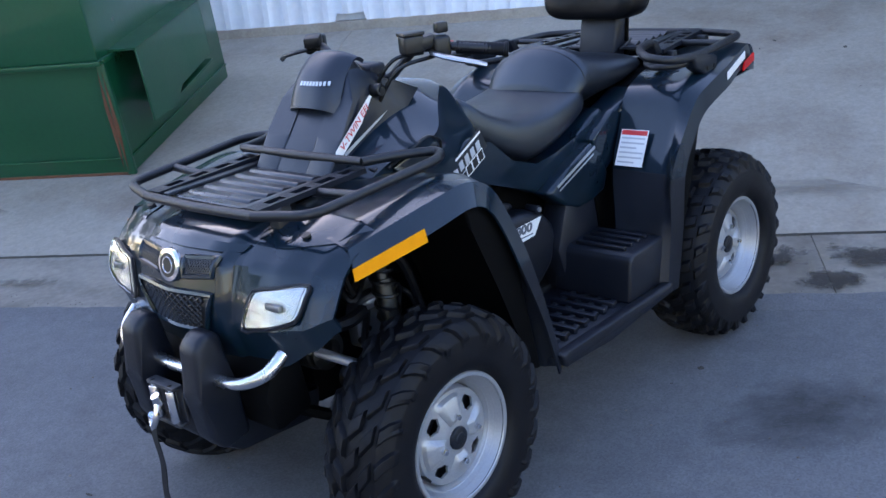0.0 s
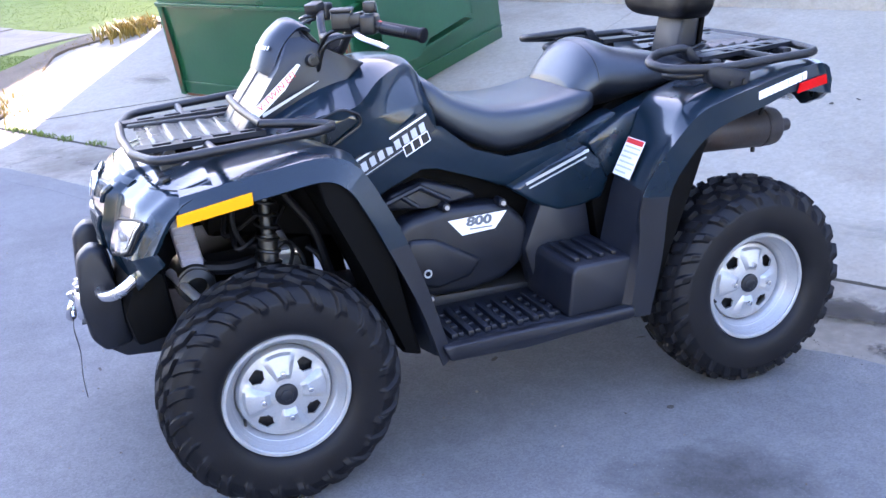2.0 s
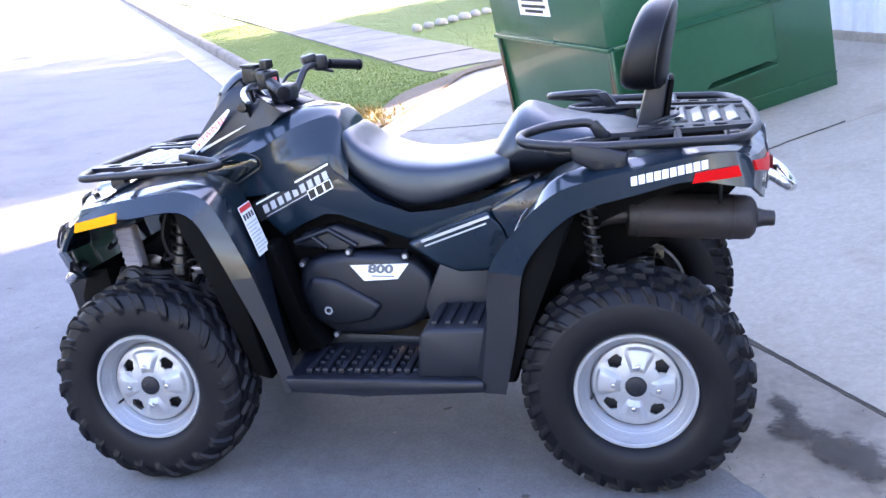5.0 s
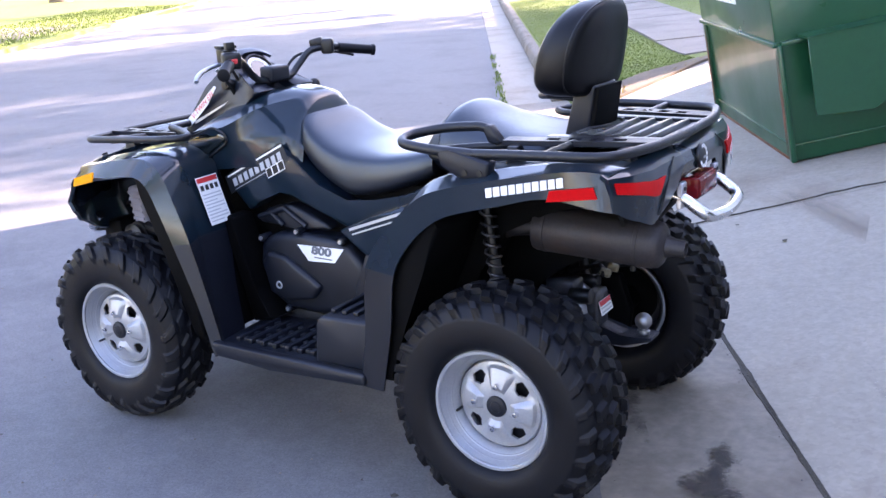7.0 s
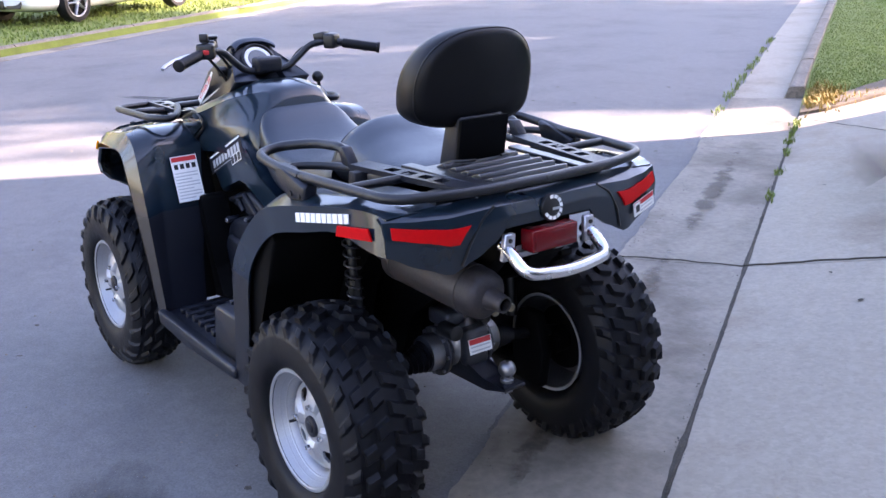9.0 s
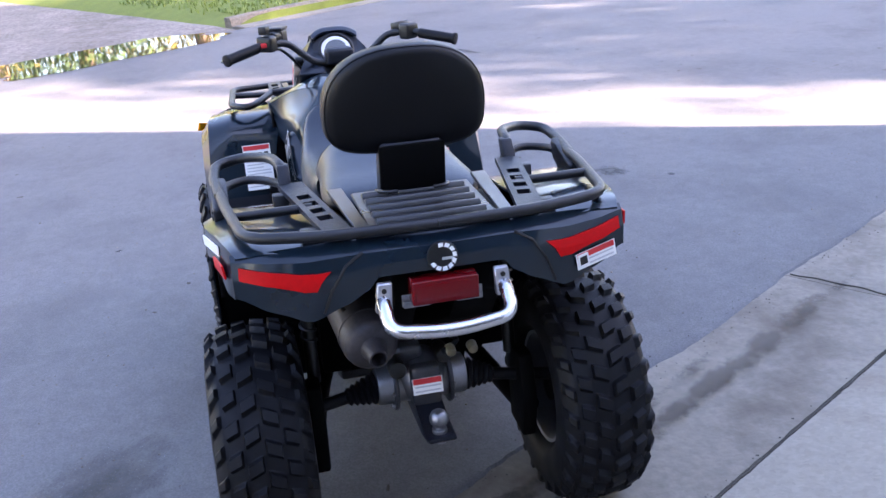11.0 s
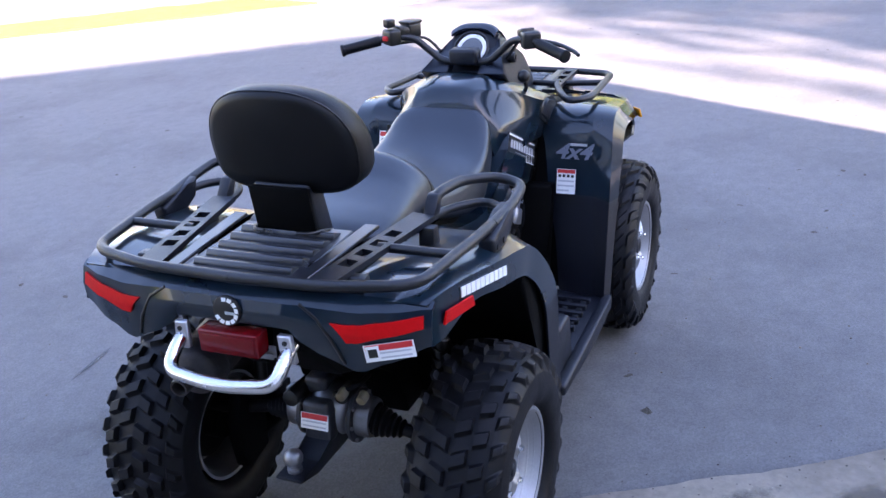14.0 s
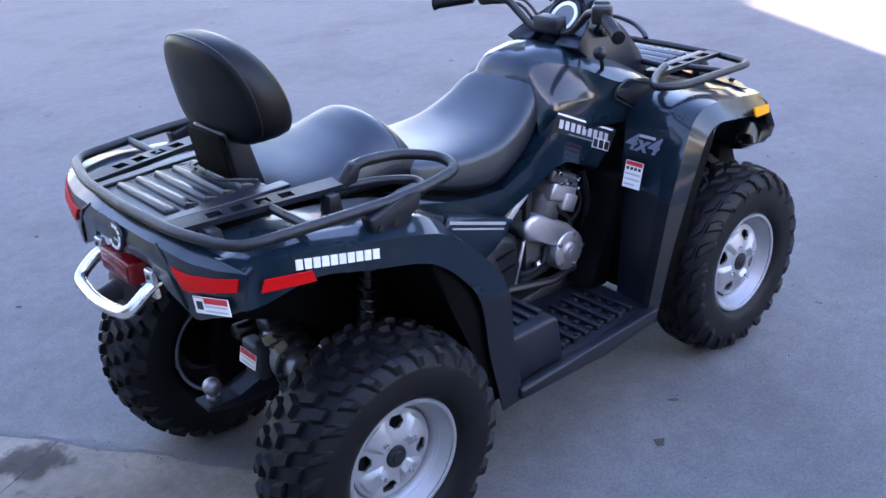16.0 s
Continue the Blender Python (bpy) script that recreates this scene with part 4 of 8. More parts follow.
    for k in range(3):
        x0 = -0.046 + 0.030 * k
        for kk, (g_, m_) in enumerate(((0.0, "decalw"), (0.003, "black"))):
            shape_plate("letter_bar", pn + Vector((0, 0.0006 * kk * sg, 0)), (-1, 0, 0.475), (0.475, 0, 1), [(x0 + g_, -0.017 + g_), (x0 + 0.029 - g_, -0.017 + g_), (x0 + 0.034 - g_, 0.015 - g_), (x0 + 0.005 + g_, 0.015 - g_)], M[m_], fld, "", 0.0006 * sg)

# black lining between the shoulders, under the tank, its colour standing for shade
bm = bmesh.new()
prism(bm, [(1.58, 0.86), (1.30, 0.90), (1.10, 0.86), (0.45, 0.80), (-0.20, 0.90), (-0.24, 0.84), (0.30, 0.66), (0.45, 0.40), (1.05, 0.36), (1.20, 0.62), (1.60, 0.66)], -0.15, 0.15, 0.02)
part("frame_and_engine_bay", bm, M["dark"], quad, "black frame and engine bay, its shade put into the colour")

# headlight pod and dash
bm = bmesh.new()
VISOR = [(1.100, 1.382, 0.097, 1.348), (1.117, 1.375, 0.097, 1.343), (1.15, 1.360, 0.096, 1.328), (1.19, 1.333, 0.093, 1.303), (1.215, 1.305, 0.090, 1.277), (1.229, 1.281, 0.087, 1.256), (1.231, 1.258, 0.084, 1.236), (1.220, 1.236, 0.080, 1.216)]
rows = []
for zc, xc, w_, xs in catmull_rows(VISOR, 3):
    rows.append([Vector((xc - (xc - xs) * abs(u) ** 3.4, w_ * u, zc - 0.022 * abs(u) ** 3)) for u in [k / 10 for k in range(-10, 11)]])
sheet(bm, rows, 0.010, (0.7, 0, 0.7))
pod = part("headlight_pod", bm, M["visor"], quad, "satin grey visor over the gauge", 45)
bm = bmesh.new()
prism(bm, [(1.335, 1.10), (1.300, 1.185), (1.258, 1.205), (1.20, 1.13), (1.20, 1.0), (1.36, 1.0), (1.362, 1.055)], -0.086, 0.086, 0.010, 2)
part("pod_core", bm, M["black"], pod)
bm = bmesh.new()
prism(bm, [(1.340, 1.092), (1.352, 1.086), (1.400, 1.026), (1.462, 0.942), (1.45, 0.915), (1.36, 0.915), (1.25, 1.0), (1.28, 1.07)], -0.100, 0.100, 0.008, 4)
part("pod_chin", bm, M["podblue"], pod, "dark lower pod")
for k in range(9):
    yb = -0.024 + 0.0120 * k
    plate("letter_bar", (1.3548 - 0.032 * (abs(yb) / 0.096) ** 3.4, yb, 1.159), (-yb * 3, 1, 0), (-0.55, 0, 0.83), 0.0085, 0.012, M["decal"], pod, "", 0.0012, 0, 0, 0.001)
for sg in (1, -1):
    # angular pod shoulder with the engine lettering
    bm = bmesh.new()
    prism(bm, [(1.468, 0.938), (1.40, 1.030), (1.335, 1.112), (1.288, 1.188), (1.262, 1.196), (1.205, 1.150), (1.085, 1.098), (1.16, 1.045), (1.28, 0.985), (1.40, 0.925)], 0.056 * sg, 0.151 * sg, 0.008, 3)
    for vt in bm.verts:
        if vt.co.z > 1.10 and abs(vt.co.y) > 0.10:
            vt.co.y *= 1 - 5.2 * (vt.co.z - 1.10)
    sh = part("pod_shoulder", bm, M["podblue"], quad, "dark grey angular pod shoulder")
    if sg > 0:
        shape_plate("engine_decal", (1.348, 0.1515 * sg, 1.048), (-0.783, 0, 0.622), (0.622, 0, 0.783), [(-0.108, -0.013), (0.020, -0.012), (0.098, 0.006), (0.094, 0.015), (-0.092, 0.013)], M["white"], sh, "white wedge decal with red lettering", 0.001 * sg)
        shape_plate("decal_edge", (1.318, 0.1515 * sg, 1.021), (-0.920, 0, 0.392), (0.392, 0, 0.920), [(-0.088, -0.006), (0.070, 0.000), (0.102, 0.004), (0.068, 0.005), (-0.086, 0.004)], M["decal"], sh, "silver edge below the decal", 0.001 * sg)
        words("V-TWIN EFI", 0.026, frame_at((1.352, 0.1535 * sg, 1.047), (-0.783 * sg, 0, 0.622 * sg), (0.622, 0, 0.783)), M["redink"], sh, "engine_lettering", 0.0004, 0.2, 0.0, 1.08)
    bm = bmesh.new()
    cyl(bm, (1.234, 0.12 * sg, 1.119), (1.234, 0.150 * sg, 1.122), 0.019, 20, 0.017, 0.002)
    cyl(bm, (1.234, 0.15 * sg, 1.122), (1.234, 0.153 * sg, 1.122), 0.009, 16)
    part("key_switch", bm, M["black"], sh)
# gauge in its hood
bm = bmesh.new()
gax = Vector((-0.795, 0, 0.606)).normalized()
gc = Vector((1.206, 0, 1.152))
revolve(bm, [(0.0, 0.0), (0.0, 0.062), (0.012, 0.066), (0.014, 0.060), (0.006, 0.056), (0.006, 0.0)], gc, gax, 32)
g = part("speedometer", bm, M["black"], quad, "round speedometer with a pale dial ring")
bm = bmesh.new()
revolve(bm, [(0.0065, 0.040), (0.0085, 0.041), (0.0085, 0.053), (0.0065, 0.054)], gc, gax, 32)
part("dial", bm, M["white"], g, "white dial ring")
bm = bmesh.new()
revolve(bm, [(0.007, 0.0), (0.008, 0.001), (0.008, 0.039), (0.007, 0.040)], gc, gax, 28)
part("display", bm, M["glassgrey"], g)
bm = bmesh.new()
prism(bm, [(1.30, 1.20), (1.25, 1.205), (1.17, 1.10), (1.10, 1.075), (1.12, 1.06), (1.30, 1.06)], -0.082, 0.082, 0.02, 3)
part("dash", bm, M["plastic"], quad, "black plastic dash")

# ---- handlebar ----
bm = bmesh.new()
half = [(1.135, 0.0, 1.125), (1.135, 0.08, 1.130), (1.13, 0.13, 1.165), (1.118, 0.18, 1.205), (1.09, 0.25, 1.212), (1.055, 0.32, 1.203), (0.996, 0.388, 1.188)]
tube(bm, catmull([(x, -y, z) for x, y, z in half[:0:-1]] + half, 5), 0.0125, 10)
hb = part("handlebar", bm, M["tube"], quad, "black tubular handlebar")
bm = bmesh.new()
box(bm, (1.135, 0, 1.145), (0.06, 0.10, 0.055), 0.012, None, 3)
part("bar_clamp_cover", bm, M["plastic"], hb)
for sg in (1, -1):
    a, b = Vector((1.070, 0.285 * sg, 1.206)), Vector((0.994, 0.390 * sg, 1.187))
    bm = bmesh.new()
    d = b - a
    n = 13
    tube(bm, [a + d * (k / (2 * n)) for k in range(2 * n + 1)], [0.0185 if k % 2 else 0.0168 for k in range(2 * n + 1)], 12)
    cyl(bm, b - d.normalized() * 0.004, b + d.normalized() * 0.008, 0.021, 14, None, 0.003)
    part("grip", bm, M["rubber"], hb, "ribbed black rubber grip")
    bm = bmesh.new()
    c = Vector((1.092, 0.25 * sg, 1.215))
    box(bm, c, (0.046, 0.062, 0.055), 0.010, Euler((0, 0, radians(-35 * sg))).to_matrix(), 3)
    box(bm, c + Vector((0.03, -0.025 * sg, 0.015)), (0.05, 0.05, 0.034), 0.008, Euler((0, radians(12), radians(-35 * sg))).to_matrix(), 2)
    part("switch_housing", bm, M["black"], hb, "black switch housing")
    bm = bmesh.new()
    lv = catmull([(1.112, 0.235 * sg, 1.204), (1.140, 0.265 * sg, 1.202), (1.142, 0.33 * sg, 1.190), (1.116, 0.385 * sg, 1.176), (1.098, 0.408 * sg, 1.166)], 5)
    tube(bm, lv, [0.0072 + 0.0025 * math.sin(3.1 * k / len(lv)) for k in range(len(lv) - 1)] + [0.0075], 8, False, 0.75)
    part("brake_lever", bm, M["lever"] if sg > 0 else M["black"], hb, "polished brake lever" if sg > 0 else "black throttle lever")
bm = bmesh.new()
box(bm, (1.156, 0.205, 1.228), (0.058, 0.052, 0.050), 0.008, Euler((0, 0, radians(-25))).to_matrix(), 3)
box(bm, (1.156, 0.205, 1.256), (0.062, 0.056, 0.010), 0.003, Euler((0, 0, radians(-25))).to_matrix(), 2)
part("brake_reservoir", bm, M["black"], hb, "black square brake fluid reservoir")
bm = bmesh.new()
box(bm, (1.09, 0.255, 1.262), (0.034, 0.030, 0.028), 0.005, Euler((0, 0, radians(-30))).to_matrix(), 2)
part("mirror_mount", bm, M["black"], hb)
bm = bmesh.new()
box(bm, (1.066, 0.262, 1.214), (0.012, 0.020, 0.016), 0.003)
part("stop_button", bm, M["redink"], hb, "red stop button")
for pts in ([(1.12, 0.21, 1.20), (1.19, 0.16, 1.19), (1.21, 0.09, 1.10), (1.22, 0.07, 1.02)], [(1.11, 0.24, 1.19), (1.20, 0.19, 1.17), (1.22, 0.12, 1.08), (1.24, 0.10, 1.0)], [(1.12, -0.21, 1.20), (1.19, -0.17, 1.18), (1.22, -0.10, 1.08), (1.24, -0.09, 1.0)]):
    bm = bmesh.new()
    tube(bm, catmull(pts, 6), 0.0058, 6)
    part("control_cable", bm, M["black"], hb, "black control cable")
# gear lever on the right of the tank
bm = bmesh.new()
tube(bm, [(1.16, -0.19, 0.99), (1.14, -0.215, 1.045), (1.135, -0.21, 1.075)], 0.007, 8)
bmesh.ops.create_uvsphere(bm, u_segments=12, v_segments=8, radius=0.022, matrix=Matrix.Translation((1.135, -0.208, 1.082)))
part("gear_lever", bm, M["black"], quad, "black gear lever with a knob")
bm = bmesh.new()
prism(bm, [(1.28, 0.985), (1.10, 1.0), (1.08, 0.97), (1.24, 0.945)], -0.225, -0.17, 0.008)
part("shift_gate", bm, M["black"], quad)

# ---- seats and backrest ----
def seat_body(st, n=40):
    """A cushion from stations: x, half width, top, bottom and how square its section is."""
    bm = bmesh.new()
    lines = [catmull(c, 4) for c in zip(*[hull_ring(x, w, zt, zb, w * 1.03, n, pw) for x, w, zt, zb, pw in st])]
    rings_skin(bm, [list(r) for r in zip(*lines)])
    return bm


part("driver_seat", seat_body([(0.912, 0.145, 1.035, 0.90, 3.4), (0.885, 0.168, 1.020, 0.872, 3.6), (0.83, 0.185, 0.975, 0.835, 4.0), (0.75, 0.200, 0.938, 0.795, 4.4), (0.68, 0.206, 0.924, 0.772, 4.6), (0.58, 0.208, 0.920, 0.785, 4.6), (0.48, 0.206, 0.930, 0.815, 4.4), (0.40, 0.200, 0.945, 0.845, 4.0), (0.37, 0.190, 0.95, 0.86, 4.0)]),
     M["seat"], quad, "smooth black vinyl driver's seat", 60)
PILLION = [(0.428, 0.150, 0.955, 0.85, 2.6), (0.400, 0.176, 1.000, 0.845, 2.3), (0.365, 0.188, 1.048, 0.845, 2.1), (0.325, 0.190, 1.072, 0.848, 2.05), (0.275, 0.190, 1.060, 0.852, 2.15), (0.22, 0.194, 1.036, 0.87, 2.4), (0.13, 0.202, 1.012, 0.89, 2.8), (0.07, 0.202, 1.001, 0.91, 3.0), (0.02, 0.194, 0.990, 0.925, 3.0), (-0.015, 0.172, 0.976, 0.935, 2.8), (-0.035, 0.130, 0.966, 0.94, 2.7), (-0.043, 0.080, 0.960, 0.942, 2.7)]
part("passenger_seat", seat_body(PILLION), M["seat"], quad, "raised black vinyl passenger seat", 60)
# the seams run over the hump and along the driver's seat
bm = bmesh.new()
tube(bm, [q for q in hull_ring(0.345, 0.190, 1.0625, 0.846, 0.195, 48, 2.08) if q.z > 0.93], 0.0022, 5)
part("seat_piping", bm, M["black"], quad)
bm = bmesh.new()
prism(bm, [(-0.005, 0.955), (-0.085, 0.955), (-0.115, 1.13), (-0.05, 1.13)], -0.078, 0.078, 0.012, 3)
post = part("backrest_post", bm, M["plastic"], quad, "black plastic backrest post")
bm = bmesh.new()
nb, rows = 48, []
def brest(k, f, scale):
    t = 2 * math.pi * k / nb
    c, s = math.cos(t), math.sin(t)
    up = s > 0
    y = 0.203 * scale * math.copysign(abs(c) ** (0.80 if up else 0.42), c)
    z = 1.196 + (0.168 if up else 0.096) * scale * math.copysign(abs(s) ** (0.86 if up else 0.46), s)
    if not up:
        y *= 1 - 0.08 * abs(s)
    if f > 0:
        f *= 1.5 - 2.6 * max(0.0, z - 1.19)
    wrap = 0.030 * (y / 0.205) ** 2
    return Vector((-0.052 - 0.17 * (z - 1.09) + f + wrap, y, z))
for f, sc in ((-0.050, 0.05), (-0.052, 0.55), (-0.049, 0.86), (-0.043, 0.94), (-0.031, 0.985), (-0.012, 1.0), (0.014, 0.998), (0.034, 0.965), (0.047, 0.88), (0.055, 0.6), (0.058, 0.05)):
    rows.append([brest(k, f, sc) for k in range(nb)])
rings_skin(bm, rows)
cush = part("backrest_cushion", bm, M["cushion"], quad, "rounded black vinyl backrest cushion", 60)
bm = bmesh.new()
tube(bm, [brest(k, -0.034, 0.977) for k in range(nb)], 0.0022, 6, True)
part("piping", bm, M["black"], cush)
bm = bmesh.new()
prism(bm, [(-0.088, 0.955), (-0.102, 0.955), (-0.128, 1.125), (-0.114, 1.125)], -0.082, 0.082, 0.004)
part("post_back_plate", bm, M["dark"], post)
for sg in (1, -1):
    bm = bmesh.new()
    tube(bm, rounded([(-0.04, 0.086 * sg, 0.990), (-0.10, 0.092 * sg, 1.012), (-0.135, 0.075 * sg, 1.016), (-0.138, 0.045 * sg, 1.016)], 0.015), 0.0045, 8)
    part("backrest_latch", bm, M["black"], post, "black latch lever")

# ---- racks ----
def bars(parent, name, lines, r, mat, label=""):
    for pts in lines:
        bm = bmesh.new()
        tube(bm, rounded(pts, 0.05, 4), r, 10)
        part(name, bm, mat, parent, label)


fr = new("front_rack")
fr.parent = quad
tagged(fr, "black tubular front rack with a ribbed plate")
bm = bmesh.new()
tube(bm, rounded([(1.765, -0.22, 0.945), (1.72, -0.375, 0.950), (1.30, -0.395, 0.972), (1.235, -0.335, 0.972), (1.33, -0.275, 0.978), (1.425, -0.24, 0.983)], 0.05), 0.0125, 10)
tube(bm, rounded([(1.765, 0.22, 0.945), (1.72, 0.375, 0.950), (1.30, 0.395, 0.972), (1.235, 0.335, 0.972), (1.33, 0.275, 0.978), (1.425, 0.24, 0.983)], 0.05), 0.0125, 10)
tube(bm, [(1.765, -0.222, 0.945), (1.775, 0, 0.945), (1.765, 0.222, 0.945)], 0.0125, 10)
part("outer_tube", bm, M["tube"], fr, "black bent outer tube")
bars(fr, "cross_tube", [[(1.422, -0.242, 0.983), (1.436, 0.0, 0.986), (1.422, 0.242, 0.983)]] + [[(1.57, 0.215 * s, 0.945), (1.57, 0.385 * s, 0.955)] for s in (1, -1)], 0.0115, M["tube"])


def slotted_bar(parent, a, b, w, slots, thick=0.014):
    """A flat bar with square slots through it."""
    a, b = Vector(a), Vector(b)
    m = frame_at(a, b - a, Vector((0, 0, 1)).cross(b - a))
    L = (b - a).length
    bm = bmesh.new()
    cuts = [0.0]
    for c, ln in slots:
        cuts += [c - ln / 2, c + ln / 2]
    cuts.append(L)
    e = w * 0.26
    for i in range(len(cuts) - 1):
        x0, x1 = cuts[i], cuts[i + 1]
        for (y0, y1) in (((-w / 2, w / 2),) if i % 2 == 0 else ((-w / 2, -e), (e, w / 2))):
            prism(bm, [(x0, y0), (x1, y0), (x1, y1), (x0, y1)], -thick / 2, thick / 2, 0, 1, "z")
    bmesh.ops.remove_doubles(bm, verts=bm.verts[:], dist=1e-5)
    bm.transform(m)
    return part("slotted_bar", bm, M["plastic"], parent, "black slotted bar", 25)


for sg in (1, -1):
    slotted_bar(fr, (1.755, 0.205 * sg, 0.950), (1.41, 0.213 * sg, 0.957), 0.052, [(0.07, 0.05), (0.15, 0.05), (0.23, 0.05), (0.30, 0.04)])
    bm = bmesh.new()
    prism(bm, [(1.745, 0.150 * sg), (1.43, 0.150 * sg), (1.43, 0.178 * sg), (1.745, 0.176 * sg)], 0.944, 0.954, 0.002, 1, "z")
    part("edge_strip", bm, M["rackplate"], fr, "black flat edge rail")
    bm = bmesh.new()
    prism(bm, [(1.70, 0.93), (1.66, 0.955), (1.64, 0.87), (1.70, 0.86)], 0.19 * sg, 0.225 * sg, 0.004)
    part("rack_bracket", bm, M["tube"], fr)
    bm = bmesh.new()
    prism(bm, [(1.38, 0.95), (1.34, 0.955), (1.34, 0.88), (1.38, 0.88)], 0.19 * sg, 0.235 * sg, 0.004)
    part("rack_bracket", bm, M["tube"], fr)
def ribbed(parent, x0, x1, w, z, nrib, label, rise=0.0135):
    """A moulded plate whose cross ridges rise gently and drop steeply."""
    bm = bmesh.new()
    prism(bm, [(x0, -w), (x1, -w), (x1, w), (x0, w)], z - 0.010, z, 0.003, 1, "z")
    pl = part("rack_plate", bm, M["rackplate"], parent, label, 30)
    pitch = (x1 - x0) * 0.86 / nrib
    d = 1 if x1 > x0 else -1
    for k in range(nrib):
        x = x0 + (x1 - x0) * 0.07 + pitch * k
        bm = bmesh.new()
        prism(bm, [(x + 0.10 * pitch, z - 0.002), (x + 0.93 * pitch, z - 0.002), (x + 0.90 * pitch, z + 0.003), (x + 0.38 * pitch, z + rise), (x + 0.26 * pitch, z + rise)], -w * 0.86, w * 0.86, 0.0025, 2, "y")
        part("rib", bm, M["rackplate"], pl, "", 30)
    return pl


ribbed(fr, 1.73, 1.44, 0.150, 0.945, 5, "ribbed black rack plate", 0.0070)

rk = new("rear_rack")
rk.parent = quad
tagged(rk, "black tubular rear rack with grab handles and a ribbed plate")
for sg in (1, -1):
    bm = bmesh.new()
    tube(bm, rounded([(-0.362, 0.0, 1.0), (-0.352, 0.24 * sg, 1.0), (-0.300, 0.425 * sg, 1.0), (-0.02, 0.462 * sg, 1.002), (0.09, 0.468 * sg, 1.0)], 0.06), 0.0135, 10)
    part("outer_tube", bm, M["tube"], rk, "black bent outer tube")
    bm = bmesh.new()
    tube(bm, rounded([(0.06, 0.468 * sg, 1.0), (0.18, 0.480 * sg, 1.008), (0.29, 0.472 * sg, 1.020), (0.305, 0.40 * sg, 1.030), (0.23, 0.325 * sg, 1.042), (0.11, 0.305 * sg, 1.046), (0.075, 0.298 * sg, 1.0)], 0.045), 0.0140, 10)
    part("grab_handle", bm, M["tube"], rk, "black raised grab handle")
    bm = bmesh.new()
    tube(bm, rounded([(0.10, 0.468 * sg, 0.990), (0.20, 0.45 * sg, 0.985), (0.24, 0.385 * sg, 0.985), (0.17, 0.31 * sg, 0.985), (0.02, 0.285 * sg, 0.995)], 0.05), 0.0115, 10)
    part("inner_loop", bm, M["tube"], rk)
    bm = bmesh.new()
    prism(bm, [(0.12, 1.012), (0.17, 1.02), (0.15, 0.965), (0.09, 0.935), (0.01, 0.94), (0.0, 0.985)], 0.448 * sg, 0.490 * sg, 0.010, 3)
    kn = part("handle_mount", bm, M["plastic"], rk, "black moulded handle mount")
    for xx in (0.03, 0.075):
        bm = bmesh.new()
        cyl(bm, (xx, 0.488 * sg, 0.955), (xx, 0.4935 * sg, 0.955), 0.008, 10)
        part("bolt", bm, M["black"], kn)
    bm = bmesh.new()
    prism(bm, [(0.125, 1.050), (0.095, 1.050), (0.055, 1.0), (0.10, 1.0)], 0.285 * sg, 0.318 * sg, 0.006)
    part("handle_foot", bm, M["plastic"], rk)
    slotted_bar(rk, (-0.350, 0.222 * sg, 1.004), (0.06, 0.290 * sg, 1.004), 0.062, [(0.10, 0.035), (0.16, 0.035), (0.22, 0.035), (0.28, 0.035)])
    bars(rk, "cross_tube", [[(-0.13, 0.255 * sg, 1.0), (-0.13, 0.448 * sg, 1.0)]], 0.0115, M["tube"])
    bm = bmesh.new()
    prism(bm, [(-0.345, 0.150 * sg), (-0.02, 0.168 * sg), (-0.02, 0.206 * sg), (-0.345, 0.182 * sg)], 0.996, 1.006, 0.002, 1, "z")
    part("edge_strip", bm, M["rackplate"], rk, "black flat edge rail")
    bm = bmesh.new()
    prism(bm, [(-0.30, 1.0), (-0.27, 1.0), (-0.26, 0.95), (-0.31, 0.95)], 0.25 * sg, 0.30 * sg, 0.004)
    part("rack_bracket", bm, M["tube"], rk)
    bm = bmesh.new()
    prism(bm, [(-0.0, 1.0), (0.03, 1.0), (0.04, 0.93), (-0.01, 0.93)], 0.30 * sg, 0.34 * sg, 0.004)
    part("rack_bracket", bm, M["tube"], rk)
ribbed(rk, -0.345, -0.05, 0.150, 0.998, 5, "ribbed black rack plate")

# ---- tail ----
TAIL = [(0.00, -0.340, 0.982, -0.380, 0.958, -0.390, 0.930, -0.386, 0.900),
        (0.145, -0.340, 0.982, -0.378, 0.958, -0.388, 0.930, -0.384, 0.900),
        (0.165, -0.338, 0.982, -0.376, 0.958, -0.386, 0.925, -0.380, 0.872),
        (0.225, -0.335, 0.980, -0.372, 0.955, -0.382, 0.915, -0.374, 0.838),
        (0.30, -0.325, 0.975, -0.364, 0.950, -0.374, 0.900, -0.366, 0.806),
        (0.38, -0.315, 0.970, -0.346, 0.952, -0.356, 0.905, -0.350, 0.835),
        (0.462, -0.295, 0.966, -0.312, 0.955, -0.325, 0.915, -0.322, 0.873)]


def tail(y, q, lift=0.0):
    r = lerp_table(TAIL, abs(y))
    i = min(int(q), 2)
    p = Vector((r[2 * i], y, r[2 * i + 1])).lerp(Vector((r[2 * i + 2], y, r[2 * i + 3])), q - i)
    return p + Vector((-1, 0.45 * y / 0.46, 0.05)).normalized() * lift


